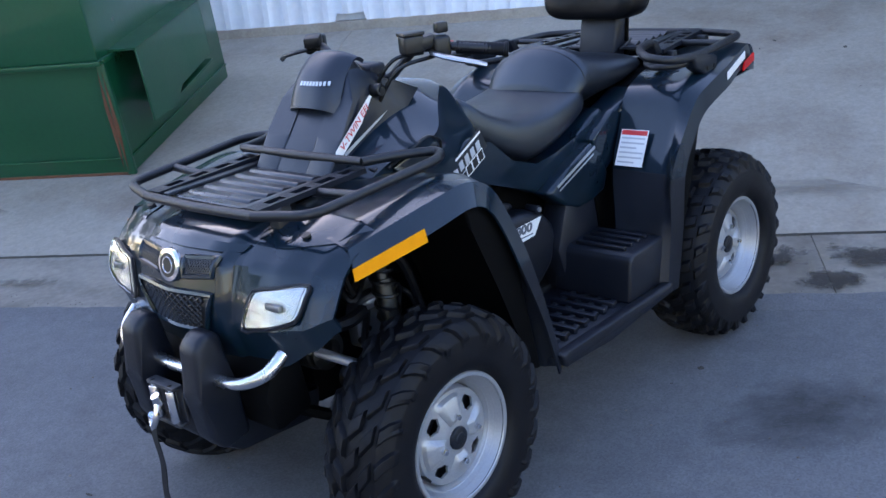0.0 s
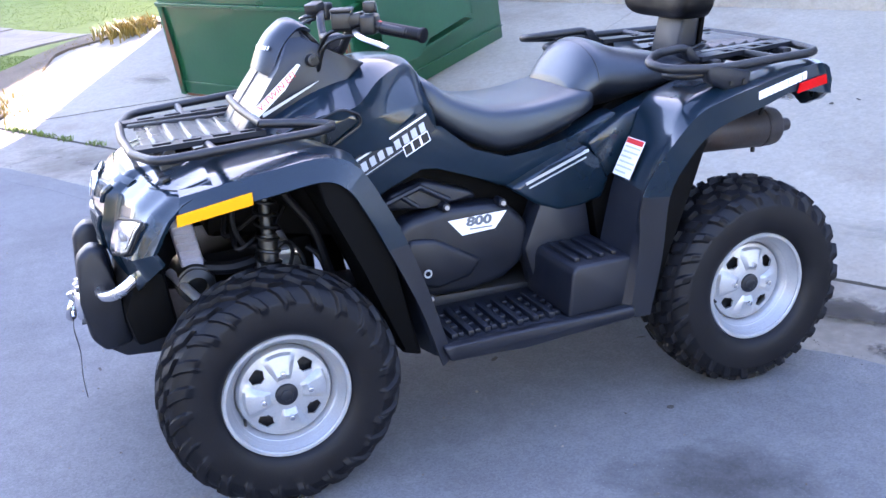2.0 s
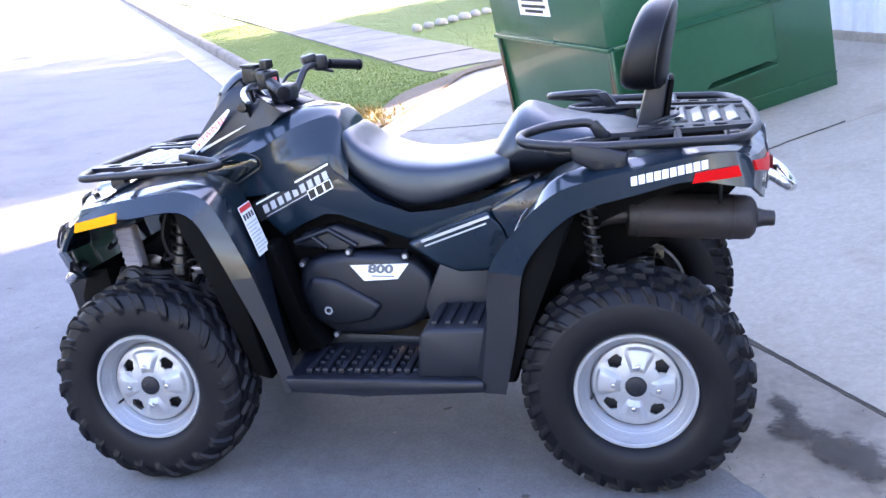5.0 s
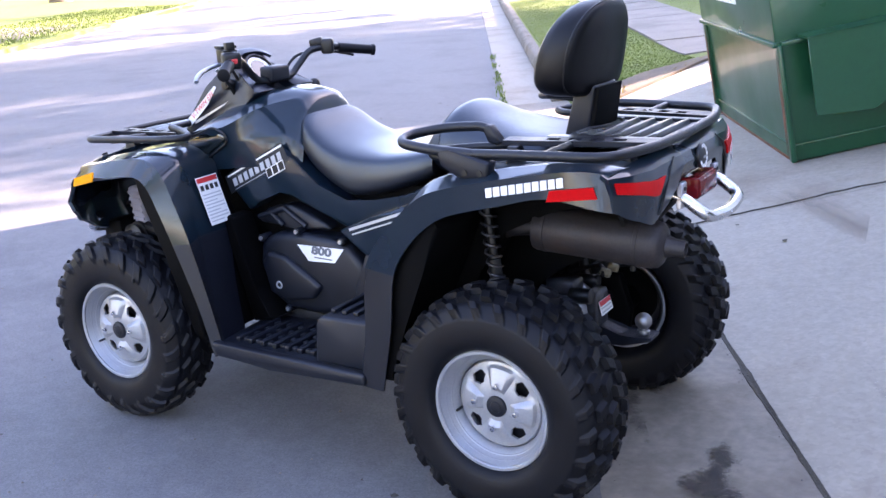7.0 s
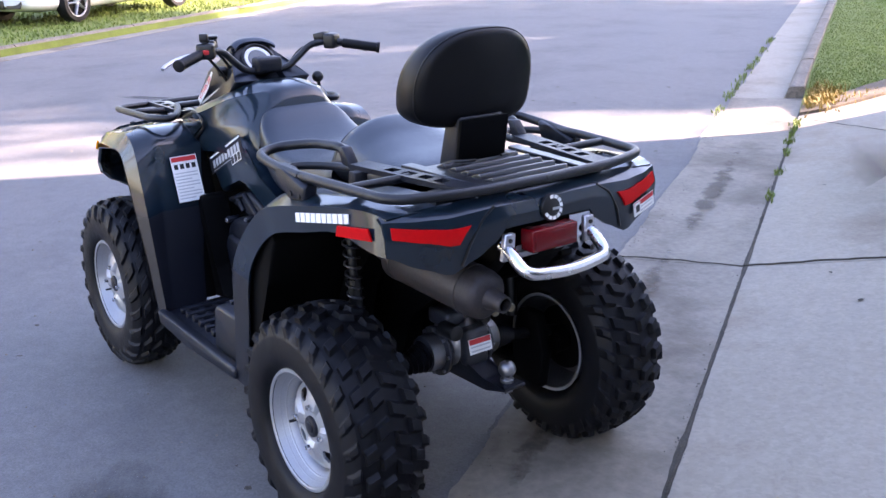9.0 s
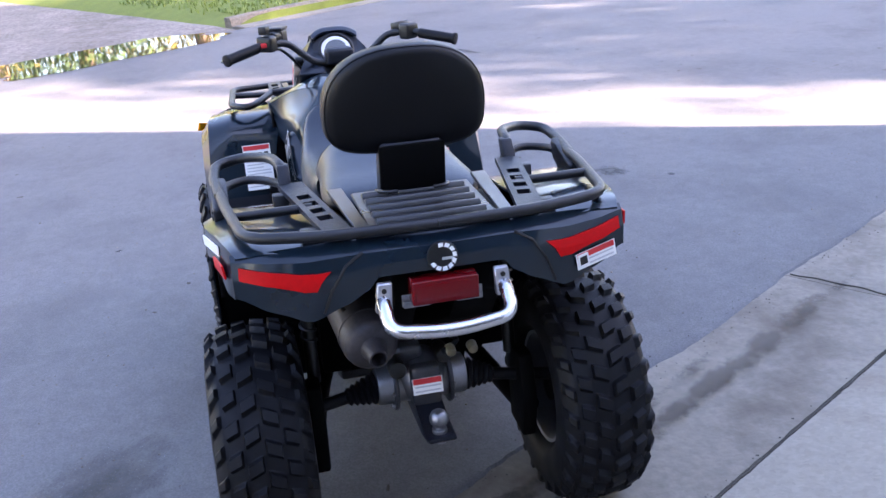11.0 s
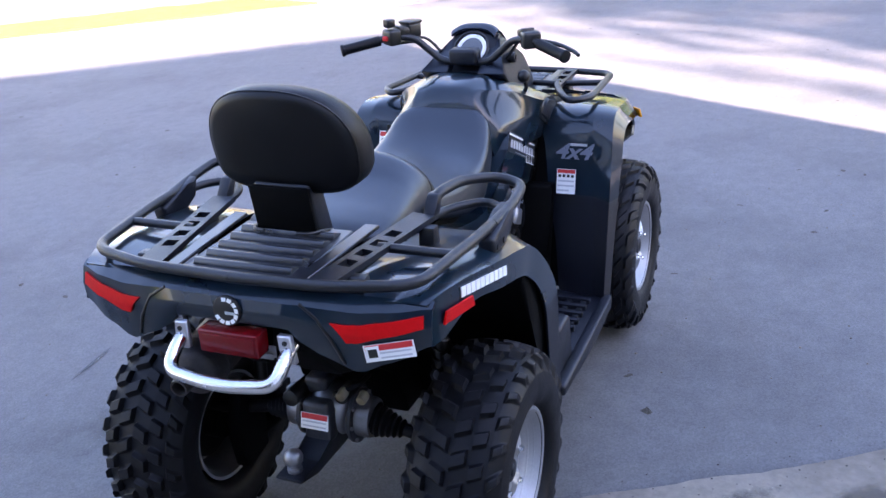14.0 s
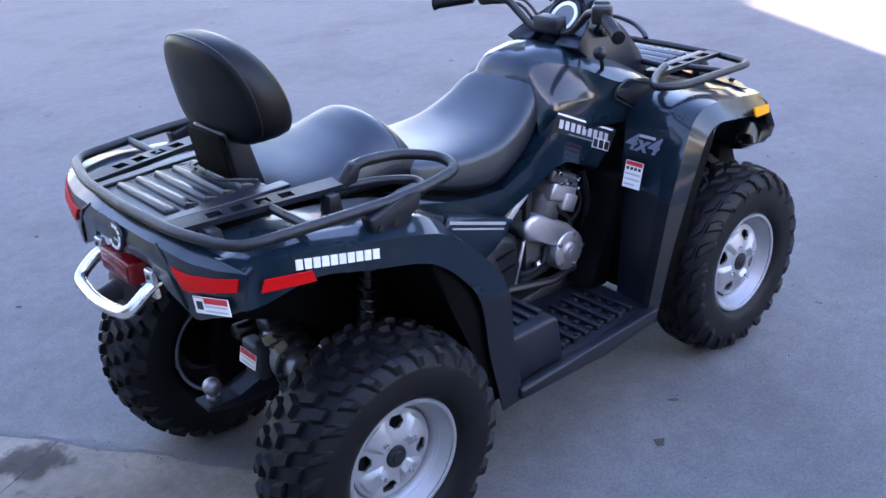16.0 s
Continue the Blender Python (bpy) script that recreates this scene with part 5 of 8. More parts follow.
def tail_patch(corners, lift, thick, n=6):
    a, b, c, d = corners
    g = [[tail(((a[0] * (1 - i / n) + b[0] * i / n) * (1 - k / n) + (d[0] * (1 - i / n) + c[0] * i / n) * k / n), ((a[1] * (1 - i / n) + b[1] * i / n) * (1 - k / n) + (d[1] * (1 - i / n) + c[1] * i / n) * k / n), lift) for k in range(n + 1)] for i in range(n + 1)]
    bm = bmesh.new()
    sheet(bm, g, thick, (-1, 0, 0.05))
    return bm


bm = bmesh.new()
sheet(bm, [[tail(y, q) for q in [k * 0.25 for k in range(13)]] for y in [0.462 - 0.924 * k / 44 for k in range(45)]], 0.012, (-1, 0, 0.1))
part("tail_panel", bm, M["paint"], quad, "dark green tail panel", 28)
for sg in (1, -1):
    part("rear_reflector", tail_patch([(0.445 * sg, 1.25), (0.248 * sg, 1.62), (0.282 * sg, 2.22), (0.446 * sg, 1.92)], 0.006, 0.005), M["red"], quad, "red tapered rear reflector")
    bm = bmesh.new()
    tube(bm, [tail(0.175 * sg, 0.9, 0.002), tail(0.215 * sg, 1.5, 0.003), tail(0.250 * sg, 2.35, 0.003), tail(0.272 * sg, 2.9, 0.002)], 0.0035, 6)
    part("panel_seam", bm, M["black"], quad)
bm = bmesh.new()
c = tail(0, 1.95, 0.004)
ax = Vector((-1, 0, 0.10)).normalized()
cyl(bm, c - ax * 0.006, c + ax * 0.003, 0.036, 32, 0.035, 0.002)
bdg = part("badge", bm, M["black"], quad, "round black and white badge")
bm = bmesh.new()
for k in range(9):
    t0, t1 = radians(25 + 30 * k), radians(45 + 30 * k)
    e1, e2 = Vector((0, 1, 0)), ax.cross(Vector((0, 1, 0)))
    g4 = [c + ax * 0.0035 + (e1 * math.cos(t) + e2 * math.sin(t)) * r for t, r in ((t0, 0.0235), (t0, 0.0325), (t1, 0.0325), (t1 + 0.10, 0.0235))]
    vs = [bm.verts.new(p) for p in g4] + [bm.verts.new(p + ax * 0.001) for p in g4]
    bm.faces.new(vs[4:])
    for i in range(4):
        bm.faces.new((vs[i], vs[(i + 1) % 4], vs[4 + (i + 1) % 4], vs[4 + i]))
part("badge_ring", bm, M["decalw"], bdg)
plate("letter_bar", c + ax * 0.0046, (0, -1, 0), (0, 0, 1), 0.024, 0.007, M["decal"], bdg, "", 0.0006, 0.010, -0.004)
bm = bmesh.new()
box(bm, (-0.385, 0, 0.855), (0.05, 0.155, 0.058), 0.005, None, 3)
tl = part("tail_light", bm, M["redlamp"], quad, "dark red rectangular tail light")
bm = bmesh.new()
box(bm, (-0.4115, 0, 0.855), (0.004, 0.140, 0.044), 0.002)
part("lens_face", bm, M["redlamp"], tl)
bm = bmesh.new()
box(bm, (-0.375, 0.062, 0.818), (0.004, 0.062, 0.016), 0.002)
box(bm, (-0.375, -0.062, 0.818), (0.004, 0.062, 0.016), 0.002)
box(bm, (-0.365, 0.0, 0.825), (0.004, 0.19, 0.030), 0.002)
part("plate_bracket", bm, M["steel"], quad, "bare steel number plate bracket")
bm = bmesh.new()
tube(bm, rounded([(-0.365, 0.140, 0.850), (-0.40, 0.142, 0.838), (-0.458, 0.140, 0.796), (-0.474, 0.0, 0.784), (-0.458, -0.140, 0.796), (-0.40, -0.142, 0.838), (-0.365, -0.140, 0.850)], 0.085, 7), 0.0165, 12)
rb = part("rear_bumper_tube", bm, M["bar"], quad, "silver rear bumper tube")
for sg in (1, -1):
    bm = bmesh.new()
    prism(bm, [(0.118 * sg, 0.885), (0.152 * sg, 0.885), (0.160 * sg, 0.815), (0.122 * sg, 0.815)], -0.376, -0.392, 0.003, 1, "x")
    br = part("bumper_bracket", bm, M["alu"], quad, "silver bumper bracket with bolts")
    for zz in (0.868, 0.835):
        bm = bmesh.new()
        cyl(bm, (-0.390, 0.138 * sg, zz), (-0.3955, 0.138 * sg, zz), 0.006, 8)
        part("bolt", bm, M["black"], br)

# ---- footboards ----
for sg in (1, -1):
    bm = bmesh.new()
    prism(bm, [(1.075, 0.245 * sg), (1.05, 0.50 * sg), (1.01, 0.525 * sg), (0.47, 0.530 * sg), (0.44, 0.50 * sg), (0.42, 0.20 * sg), (1.0, 0.20 * sg)], 0.300, 0.332, 0.008, 2, "z")
    fb = part("footboard", bm, M["plastic"], quad, "black plastic footboard with ribbed treads")
    bm = bmesh.new()
    prism(bm, [(1.05, 0.345), (1.01, 0.342), (0.45, 0.340), (0.43, 0.335), (0.43, 0.300), (0.80, 0.288), (1.03, 0.296)], 0.500 * sg, 0.535 * sg, 0.012, 3)
    part("outer_edge", bm, M["plastic"], fb)
    for k in range(7):
        x = 0.99 - 0.052 * k
        bm = bmesh.new()
        box(bm, (x, 0.37 * sg, 0.338), (0.020, 0.20, 0.022), 0.003)
        part("tread_rib", bm, M["plastic"], fb)
        for j in range(4):
            bm = bmesh.new()
            box(bm, (x - 0.024, (0.30 + 0.05 * j) * sg, 0.336), (0.018, 0.020, 0.018), 0.003)
            part("tread_stud", bm, M["plastic"], fb)
    bm = bmesh.new()
    prism(bm, [(0.640, 0.330), (0.622, 0.470), (0.605, 0.486), (0.42, 0.488), (0.40, 0.33)], 0.215 * sg, 0.502 * sg, 0.014, 3)
    st = part("step_box", bm, M["plastic"], fb, "raised passenger foot step")
    for k in range(4):
        bm = bmesh.new()
        box(bm, (0.585 - 0.042 * k, 0.37 * sg, 0.491), (0.018, 0.18, 0.014), 0.003)
        part("step_rib", bm, M["plastic"], st)
    # guard in near black that paints the shade between fender and engine
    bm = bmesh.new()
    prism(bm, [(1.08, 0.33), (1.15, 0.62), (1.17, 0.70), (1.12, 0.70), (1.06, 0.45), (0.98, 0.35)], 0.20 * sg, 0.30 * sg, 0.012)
    part("inner_guard", bm, M["dark"], quad, "black inner guard, its shade put into the colour")
    bm = bmesh.new()
    prism(bm, [(0.62, 0.33), (0.66, 0.48), (0.60, 0.62), (0.44, 0.62), (0.40, 0.33)], 0.17 * sg, 0.262 * sg, 0.014)
    part("rear_side_guard", bm, M["plastic"], quad)

# ---- power train ----
bm = bmesh.new()
CVT = [(1.085, 0.52), (1.072, 0.60), (1.02, 0.632), (0.90, 0.648), (0.76, 0.640), (0.69, 0.622), (0.632, 0.565), (0.620, 0.50), (0.655, 0.43), (0.72, 0.385), (0.85, 0.365), (0.975, 0.372), (1.05, 0.42)]
prism(bm, CVT, 0.13, 0.236, 0.030, 4)
cv = part("belt_cover", bm, M["plastic"], quad, "black moulded drive belt cover with bolts")
bm = bmesh.new()
prism(bm, [(1.055, 0.53), (1.03, 0.575), (0.95, 0.565), (0.80, 0.475), (0.84, 0.425), (0.95, 0.405), (1.03, 0.43)], 0.225, 0.256, 0.016, 3)
part("raised_panel", bm, M["plastic"], cv)
shape_plate("number_decal", (0.80, 0.2368, 0.588), (-1, 0, -0.03), (0, 0, 1), [(-0.10, 0.018), (0.095, 0.026), (0.055, -0.026), (-0.055, -0.034)][::-1], M["white"], cv, "white wedge decal with grey number", 0.0012)
words("800", 0.038, frame_at((0.80, 0.2385, 0.594), (-1, 0, -0.03), (0, 0, 1)), M["numbergrey"], cv, "number_lettering", 0.0004, 0.1, 0.0016, 1.45)
plate("number_underline", (0.80, 0.2381, 0.594), (-1, 0, -0.03), (0, 0, 1), 0.075, 0.004, M["numbergrey"], cv, "", 0.0006, 0.008, -0.023)
for x, z in ((1.06, 0.615), (0.90, 0.652), (0.715, 0.635), (1.085, 0.50), (0.628, 0.49), (0.97, 0.372)):
    bm = bmesh.new()
    cyl(bm, (x, 0.19, z), (x, 0.238, z), 0.013, 12, None, 0.002)
    part("bolt_boss", bm, M["plastic"], cv)
    bm = bmesh.new()
    cyl(bm, (x, 0.236, z), (x, 0.243, z), 0.0075, 8)
    part("cover_bolt", bm, M["alu"], cv)
bm = bmesh.new()
revolve(bm, [(0, 0.008), (0.002, 0.009), (0.002, 0.013), (0, 0.014)], (0.982, 0.256, 0.462), (0, 1, 0), 18)
part("maker_mark", bm, M["decal"], cv)
bm = bmesh.new()
prism(bm, [(1.10, 0.66), (1.06, 0.71), (0.95, 0.735), (0.80, 0.68), (0.78, 0.655), (0.95, 0.650)], 0.12, 0.20, 0.014, 3)
tube(bm, [(1.09, 0.20, 0.68), (0.97, 0.205, 0.72), (0.88, 0.205, 0.665)], 0.010, 8)
tube(bm, [(1.03, 0.205, 0.70), (0.98, 0.208, 0.66)], 0.008, 8)
part("intake_duct", bm, M["plastic"], quad, "black ribbed intake duct")
# right side: crankcase, starter cover, cylinder
SX, SZ = 0.975, 0.470
bm = bmesh.new()
cyl(bm, (SX, -0.13, SZ), (SX, -0.228, SZ), 0.074, 32, 0.068, 0.010)
cyl(bm, (SX, -0.226, SZ), (SX, -0.238, SZ), 0.034, 24, 0.030, 0.003)
cyl(bm, (SX, -0.236, SZ), (SX, -0.243, SZ), 0.012, 12)
en = part("starter_cover", bm, M["alu"], quad, "bare aluminium round engine cover")
for k in range(5):
    bm = bmesh.new()
    t = 2 * math.pi * k / 5
    cyl(bm, (SX + 0.058 * math.cos(t), -0.222, SZ + 0.058 * math.sin(t)), (SX + 0.058 * math.cos(t), -0.234, SZ + 0.058 * math.sin(t)), 0.007, 8)
    part("cover_bolt", bm, M["steel"], en)
bm = bmesh.new()
prism(bm, [(0.775, 0.610), (0.800, 0.640), (0.840, 0.640), (0.985, 0.560), (1.025, 0.520), (0.98, 0.480), (0.90, 0.515), (0.79, 0.565)], -0.222, -0.12, 0.014, 3)
part("crankcase", bm, M["alu"], quad, "bare aluminium crankcase arm")
bm = bmesh.new()
prism(bm, [(0.80, 0.57), (0.90, 0.52), (0.97, 0.47), (0.93, 0.40), (0.80, 0.39), (0.755, 0.46)], -0.185, -0.11, 0.016, 3)
part("lower_case", bm, M["cast"], quad, "dark grey lower engine case")
bm = bmesh.new()
prism(bm, [(0.80, 0.565), (0.785, 0.560), (0.735, 0.425), (0.752, 0.415)], -0.205, -0.185, 0.005)
part("bracket", bm, M["alu"], quad, "bare metal engine bracket")
bm = bmesh.new()
cyl(bm, (0.845, -0.19, 0.462), (0.845, -0.218, 0.462), 0.020, 14, 0.016, 0.003)
cyl(bm, (0.845, -0.216, 0.462), (0.845, -0.228, 0.462), 0.010, 6)
part("drain_cap", bm, M["chrome"], quad, "bright oil drain cap")
bm = bmesh.new()
prism(bm, [(0.78, 0.585), (0.70, 0.615), (0.625, 0.590), (0.590, 0.520), (0.60, 0.43), (0.66, 0.375), (0.75, 0.37), (0.745, 0.46)], -0.205, -0.10, 0.030, 4)
gb_ = part("rear_case", bm, M["plastic"], quad, "black rounded gear case cover")
for z in (0.545, 0.495):
    bm = bmesh.new()
    tube(bm, catmull([(0.745, -0.203, z + 0.004), (0.68, -0.210, z), (0.615, -0.200, z - 0.012)], 5), 0.004, 6)
    part("case_rib", bm, M["dark"], gb_)
ax_ = Vector((0.42, 0, 0.91)).normalized()
bm = bmesh.new()
cyl(bm, Vector((0.895, -0.155, 0.575)), Vector((0.895, -0.155, 0.575)) + ax_ * 0.10, 0.062, 28, 0.058, 0.006)
part("cylinder", bm, M["cast"], quad, "dark grey smooth cylinder")
rot = Euler((0, radians(25), 0)).to_matrix()
bm = bmesh.new()
hc = Vector((0.955, -0.180, 0.672))
box(bm, hc, (0.115, 0.085, 0.055), 0.008, rot, 3)
box(bm, hc + rot @ Vector((0.035, -0.012, -0.022)), (0.060, 0.075, 0.055), 0.006, rot, 2)
part("cylinder_head", bm, M["alu"], quad, "bare aluminium cylinder head")
bm = bmesh.new()
box(bm, hc + rot @ Vector((-0.008, 0.004, 0.048)), (0.140, 0.085, 0.040), 0.012, rot, 3)
rc = part("rocker_cover", bm, M["cast"], quad, "dark grey rocker cover")
for x, y, z, r in ((-0.055, -0.040, 0.060, 0.009), (0.045, -0.041, 0.058, 0.008), (0.0, -0.043, 0.040, 0.010), (-0.035, -0.040, 0.030, 0.007), (0.060, -0.040, 0.030, 0.007)):
    p = hc + rot @ Vector((x, y, z))
    bm = bmesh.new()
    cyl(bm, p + Vector((0, 0.01, 0)), p - Vector((0, 0.010, 0)), r, 8, r * 0.85, 0.001)
    part("bolt", bm, M["chrome"], rc)
for pts, r_ in (([(0.84, -0.17, 0.56), (0.80, -0.20, 0.60), (0.82, -0.19, 0.68), (0.86, -0.16, 0.72)], 0.013), ([(0.98, -0.17, 0.52), (1.06, -0.19, 0.58), (1.05, -0.18, 0.68), (1.0, -0.14, 0.76)], 0.009),
                ([(0.90, -0.19, 0.50), (0.86, -0.21, 0.46), (0.78, -0.20, 0.45), (0.72, -0.16, 0.50)], 0.010), ([(1.02, -0.20, 0.50), (0.98, -0.22, 0.58), (0.93, -0.21, 0.64), (0.95, -0.18, 0.74)], 0.006), ([(1.08, -0.18, 0.48), (1.09, -0.20, 0.60), (1.06, -0.20, 0.72)], 0.012)):
    bm = bmesh.new()
    tube(bm, catmull(pts, 6), r_, 8)
    part("hose", bm, M["rubber"], quad, "black hose")
bm = bmesh.new()
tube(bm, [(1.10, -0.205, 0.40), (0.90, -0.215, 0.385), (0.66, -0.20, 0.43)], 0.014, 8)
part("frame_tube", bm, M["tube"], quad)
bm = bmesh.new()
box(bm, (0.752, -0.205, 0.690), (0.024, 0.02, 0.115), 0.004, Euler((0, radians(52), 0)).to_matrix())
part("name_plate", bm, M["decal"], quad)
bm = bmesh.new()
tube(bm, catmull([(0.90, -0.13, 0.42), (0.75, -0.16, 0.40), (0.60, -0.10, 0.50)], 5), 0.022, 10)
box(bm, (0.72, -0.14, 0.50), (0.20, 0.12, 0.16), 0.03, None, 3)
part("gearbox", bm, M["dark"], quad)

# exhaust
bm = bmesh.new()
ax0, ax1 = Vector((0.02, 0.195, 0.742)), Vector((-0.330, 0.170, 0.715))
cyl(bm, ax0, ax1, 0.067, 32, None, 0.010)
for q in (0.10, 0.86):
    p = ax0.lerp(ax1, q)
    revolve(bm, [(-0.006, 0.0665), (-0.005, 0.0690), (0.005, 0.0690), (0.006, 0.0665)], p, ax1 - ax0, 28)
mf = part("muffler", bm, M["muffler"], quad, "heat-stained dark grey muffler")
bm = bmesh.new()
d = (ax1 - ax0).normalized()
revolve(bm, [(-0.01, 0.0), (-0.004, 0.0650), (0.008, 0.063), (0.020, 0.050), (0.026, 0.031), (0.045, 0.025), (0.075, 0.0225), (0.077, 0.0225), (0.077, 0.018), (0.0, 0.018)], ax1, d, 24)
part("tail_pipe", bm, M["muffler"], mf, "short tail pipe with spark arrester")
bm = bmesh.new()
tube(bm, catmull([ax0 + Vector((-0.01, 0, 0)), (0.10, 0.19, 0.73), (0.22, 0.12, 0.68), (0.34, 0.06, 0.62)], 6), 0.026, 12)
part("exhaust_pipe", bm, M["muffler"], quad)
bm = bmesh.new()
cyl(bm, (-0.26, 0.175, 0.66), (-0.26, 0.175, 0.635), 0.008, 8)
part("drain_plug", bm, M["black"], mf)
bm = bmesh.new()
tube(bm, [(-0.25, 0.21, 0.765), (-0.25, 0.235, 0.80), (-0.25, 0.235, 0.86)], 0.006, 6)
part("muffler_hanger", bm, M["black"], mf)

# rear axle, differential and hitch
bm = bmesh.new()
bmesh.ops.create_uvsphere(bm, u_segments=20, v_segments=12, radius=0.082, matrix=Matrix.Translation((0.01, 0, 0.435)) @ Matrix.Diagonal((1, 0.95, 1, 1)))
cyl(bm, (0.01, -0.125, 0.42), (0.01, 0.125, 0.42), 0.056, 20, None, 0.006)
df = part("differential", bm, M["steel"], quad, "grey cast differential housing")
for sg in (1, -1):
    bm = bmesh.new()
    cyl(bm, (0.01, 0.070 * sg, 0.42), (0.01, 0.082 * sg, 0.42), 0.076, 24, None, 0.003)
    part("flange", bm, M["cast"], df)
bm = bmesh.new()
box(bm, (-0.072, 0, 0.445), (0.045, 0.080, 0.12), 0.012, None, 3)
part("rear_cover", bm, M["cast"], df)
bm = bmesh.new()
box(bm, (0.02, 0.03, 0.515), (0.10, 0.07, 0.05), 0.012, None, 3)
part("shift_actuator", bm, M["cast"], df)
for (xa, ya, za), (xb, yb, zb), r_ in (((-0.02, 0.075, 0.50), (-0.09, 0.075, 0.505), 0.024), ((0.02, -0.06, 0.505), (-0.055, -0.06, 0.51), 0.020)):
    bm = bmesh.new()
    cyl(bm, (xa, ya, za), (xb, yb, zb), r_, 16, None, 0.004)
    part("sensor", bm, M["black"], df)
bm = bmesh.new()
tube(bm, catmull([(0.06, -0.09, 0.52), (-0.04, -0.10, 0.545), (-0.07, -0.05, 0.53)], 5), 0.007, 8)
part("breather_hose", bm, M["rubber"], df)
for y in (-0.075, -0.135):
    bm = bmesh.new()
    cyl(bm, (-0.055, y, 0.535), (-0.085, y, 0.530), 0.015, 14, 0.013, 0.003)
    part("plug", bm, M["plug"], df, "tan rubber plug")
for k in range(8):
    for sg in (1, -1):
        t = 2 * math.pi * k / 8
        bm = bmesh.new()
        cyl(bm, (0.01 + 0.068 * math.cos(t), 0.080 * sg, 0.42 + 0.068 * math.sin(t)), (0.01 + 0.068 * math.cos(t), 0.089 * sg, 0.42 + 0.068 * math.sin(t)), 0.006, 6)
        part("bolt", bm, M["steel"], df)
for sg in (1, -1):
    bm = bmesh.new()
    prof = [(0.0, 0.02)]
    for k in range(6):
        prof += [(0.008 + 0.016 * k, 0.050 - 0.0045 * k), (0.016 + 0.016 * k, 0.040 - 0.0045 * k)]
    prof += [(0.11, 0.018), (0.30, 0.018)]
    revolve(bm, prof, (0.01, 0.115 * sg, 0.415), (0, sg, -0.18), 20)
    part("drive_shaft", bm, M["rubber"], quad, "black drive shaft with ribbed boot")
    # trailing arms
    bm = bmesh.new()
    tube(bm, catmull([(0.42, 0.20 * sg, 0.36), (0.25, 0.26 * sg, 0.30), (0.06, 0.30 * sg, 0.27), (-0.02, 0.31 * sg, 0.30)], 5), 0.026, 10)
    prism(bm, [(0.07, 0.22), (-0.05, 0.21), (-0.07, 0.34), (-0.03, 0.46), (0.05, 0.46), (0.08, 0.34)], 0.275 * sg, 0.318 * sg, 0.010)
    part("suspension_arm", bm, M["dark"], quad, "black trailing arm")
    # rear coil-over
    a, b = Vector((0.135, 0.285 * sg, 0.82)), Vector((0.09, 0.285 * sg, 0.42))
    bm = bmesh.new()
    cyl(bm, a, a.lerp(b, 0.55), 0.012, 12)
    cyl(bm, a.lerp(b, 0.4), b, 0.019, 12)
    sk = part("shock_absorber", bm, M["black"], quad, "black coil-over shock absorber")
    bm = bmesh.new()
    pts = []
    for k in range(9 * 10 + 1):
        t = k / 90
        p = a.lerp(b, 0.05 + 0.66 * t)
        pts.append(p + Vector((math.cos(2 * math.pi * 9 * t), math.sin(2 * math.pi * 9 * t), 0)) * 0.022)
    tube(bm, pts, 0.0042, 6)
    # right spring is black: the shade under its fender put into the colour
    part("coil_spring", bm, M["cast"] if sg > 0 else M["black"], sk)
    # front coil-over and arms
    a, b = Vector((1.44, 0.25 * sg, 0.86)), Vector((1.47, 0.33 * sg, 0.42))
    bm = bmesh.new()
    cyl(bm, a, a.lerp(b, 0.55), 0.018, 12)
    cyl(bm, a.lerp(b, 0.4), b, 0.027, 12)
    sk = part("shock_absorber", bm, M["black"], quad, "black front strut")
    bm = bmesh.new()
    pts = []
    for k in range(8 * 10 + 1):
        t = k / 80
        p = a.lerp(b, 0.10 + 0.6 * t)
        pts.append(p + Vector((math.cos(2 * math.pi * 8 * t), math.sin(2 * math.pi * 8 * t), 0)) * 0.030)
    tube(bm, pts, 0.005, 6)
    part("coil_spring", bm, M["black"], sk)
    bm = bmesh.new()
    tube(bm, [(1.68, 0.14 * sg, 0.38), (1.50, 0.36 * sg, 0.29)], 0.017, 8)
    tube(bm, [(1.36, 0.14 * sg, 0.38), (1.50, 0.36 * sg, 0.29)], 0.017, 8)
    part("suspension_arm", bm, M["dark"], quad)
    bm = bmesh.new()
    tube(bm, [(1.72, 0.20 * sg, 0.598), (1.655, 0.40 * sg, 0.553)], 0.0125, 10)
    part("tie_rod", bm, M["alu"], quad, "bare metal tie rod")
    bm = bmesh.new()
    revolve(bm, [(0, 0.02), (0.01, 0.042), (0.03, 0.034), (0.04, 0.040), (0.06, 0.030), (0.07, 0.034), (0.09, 0.018), (0.22, 0.018)], (1.50, 0.13 * sg, 0.40), (0, sg, -0.3), 18)
    part("drive_shaft", bm, M["rubber"], quad)
    bm = bmesh.new()
    box(bm, (1.52, 0.35 * sg, 0.34), (0.09, 0.05, 0.16), 0.015, None, 3)
    cyl(bm, (1.50, 0.30 * sg, 0.33), (1.50, 0.42 * sg, 0.33), 0.05, 18)
    part("steering_knuckle", bm, M["dark"], quad)
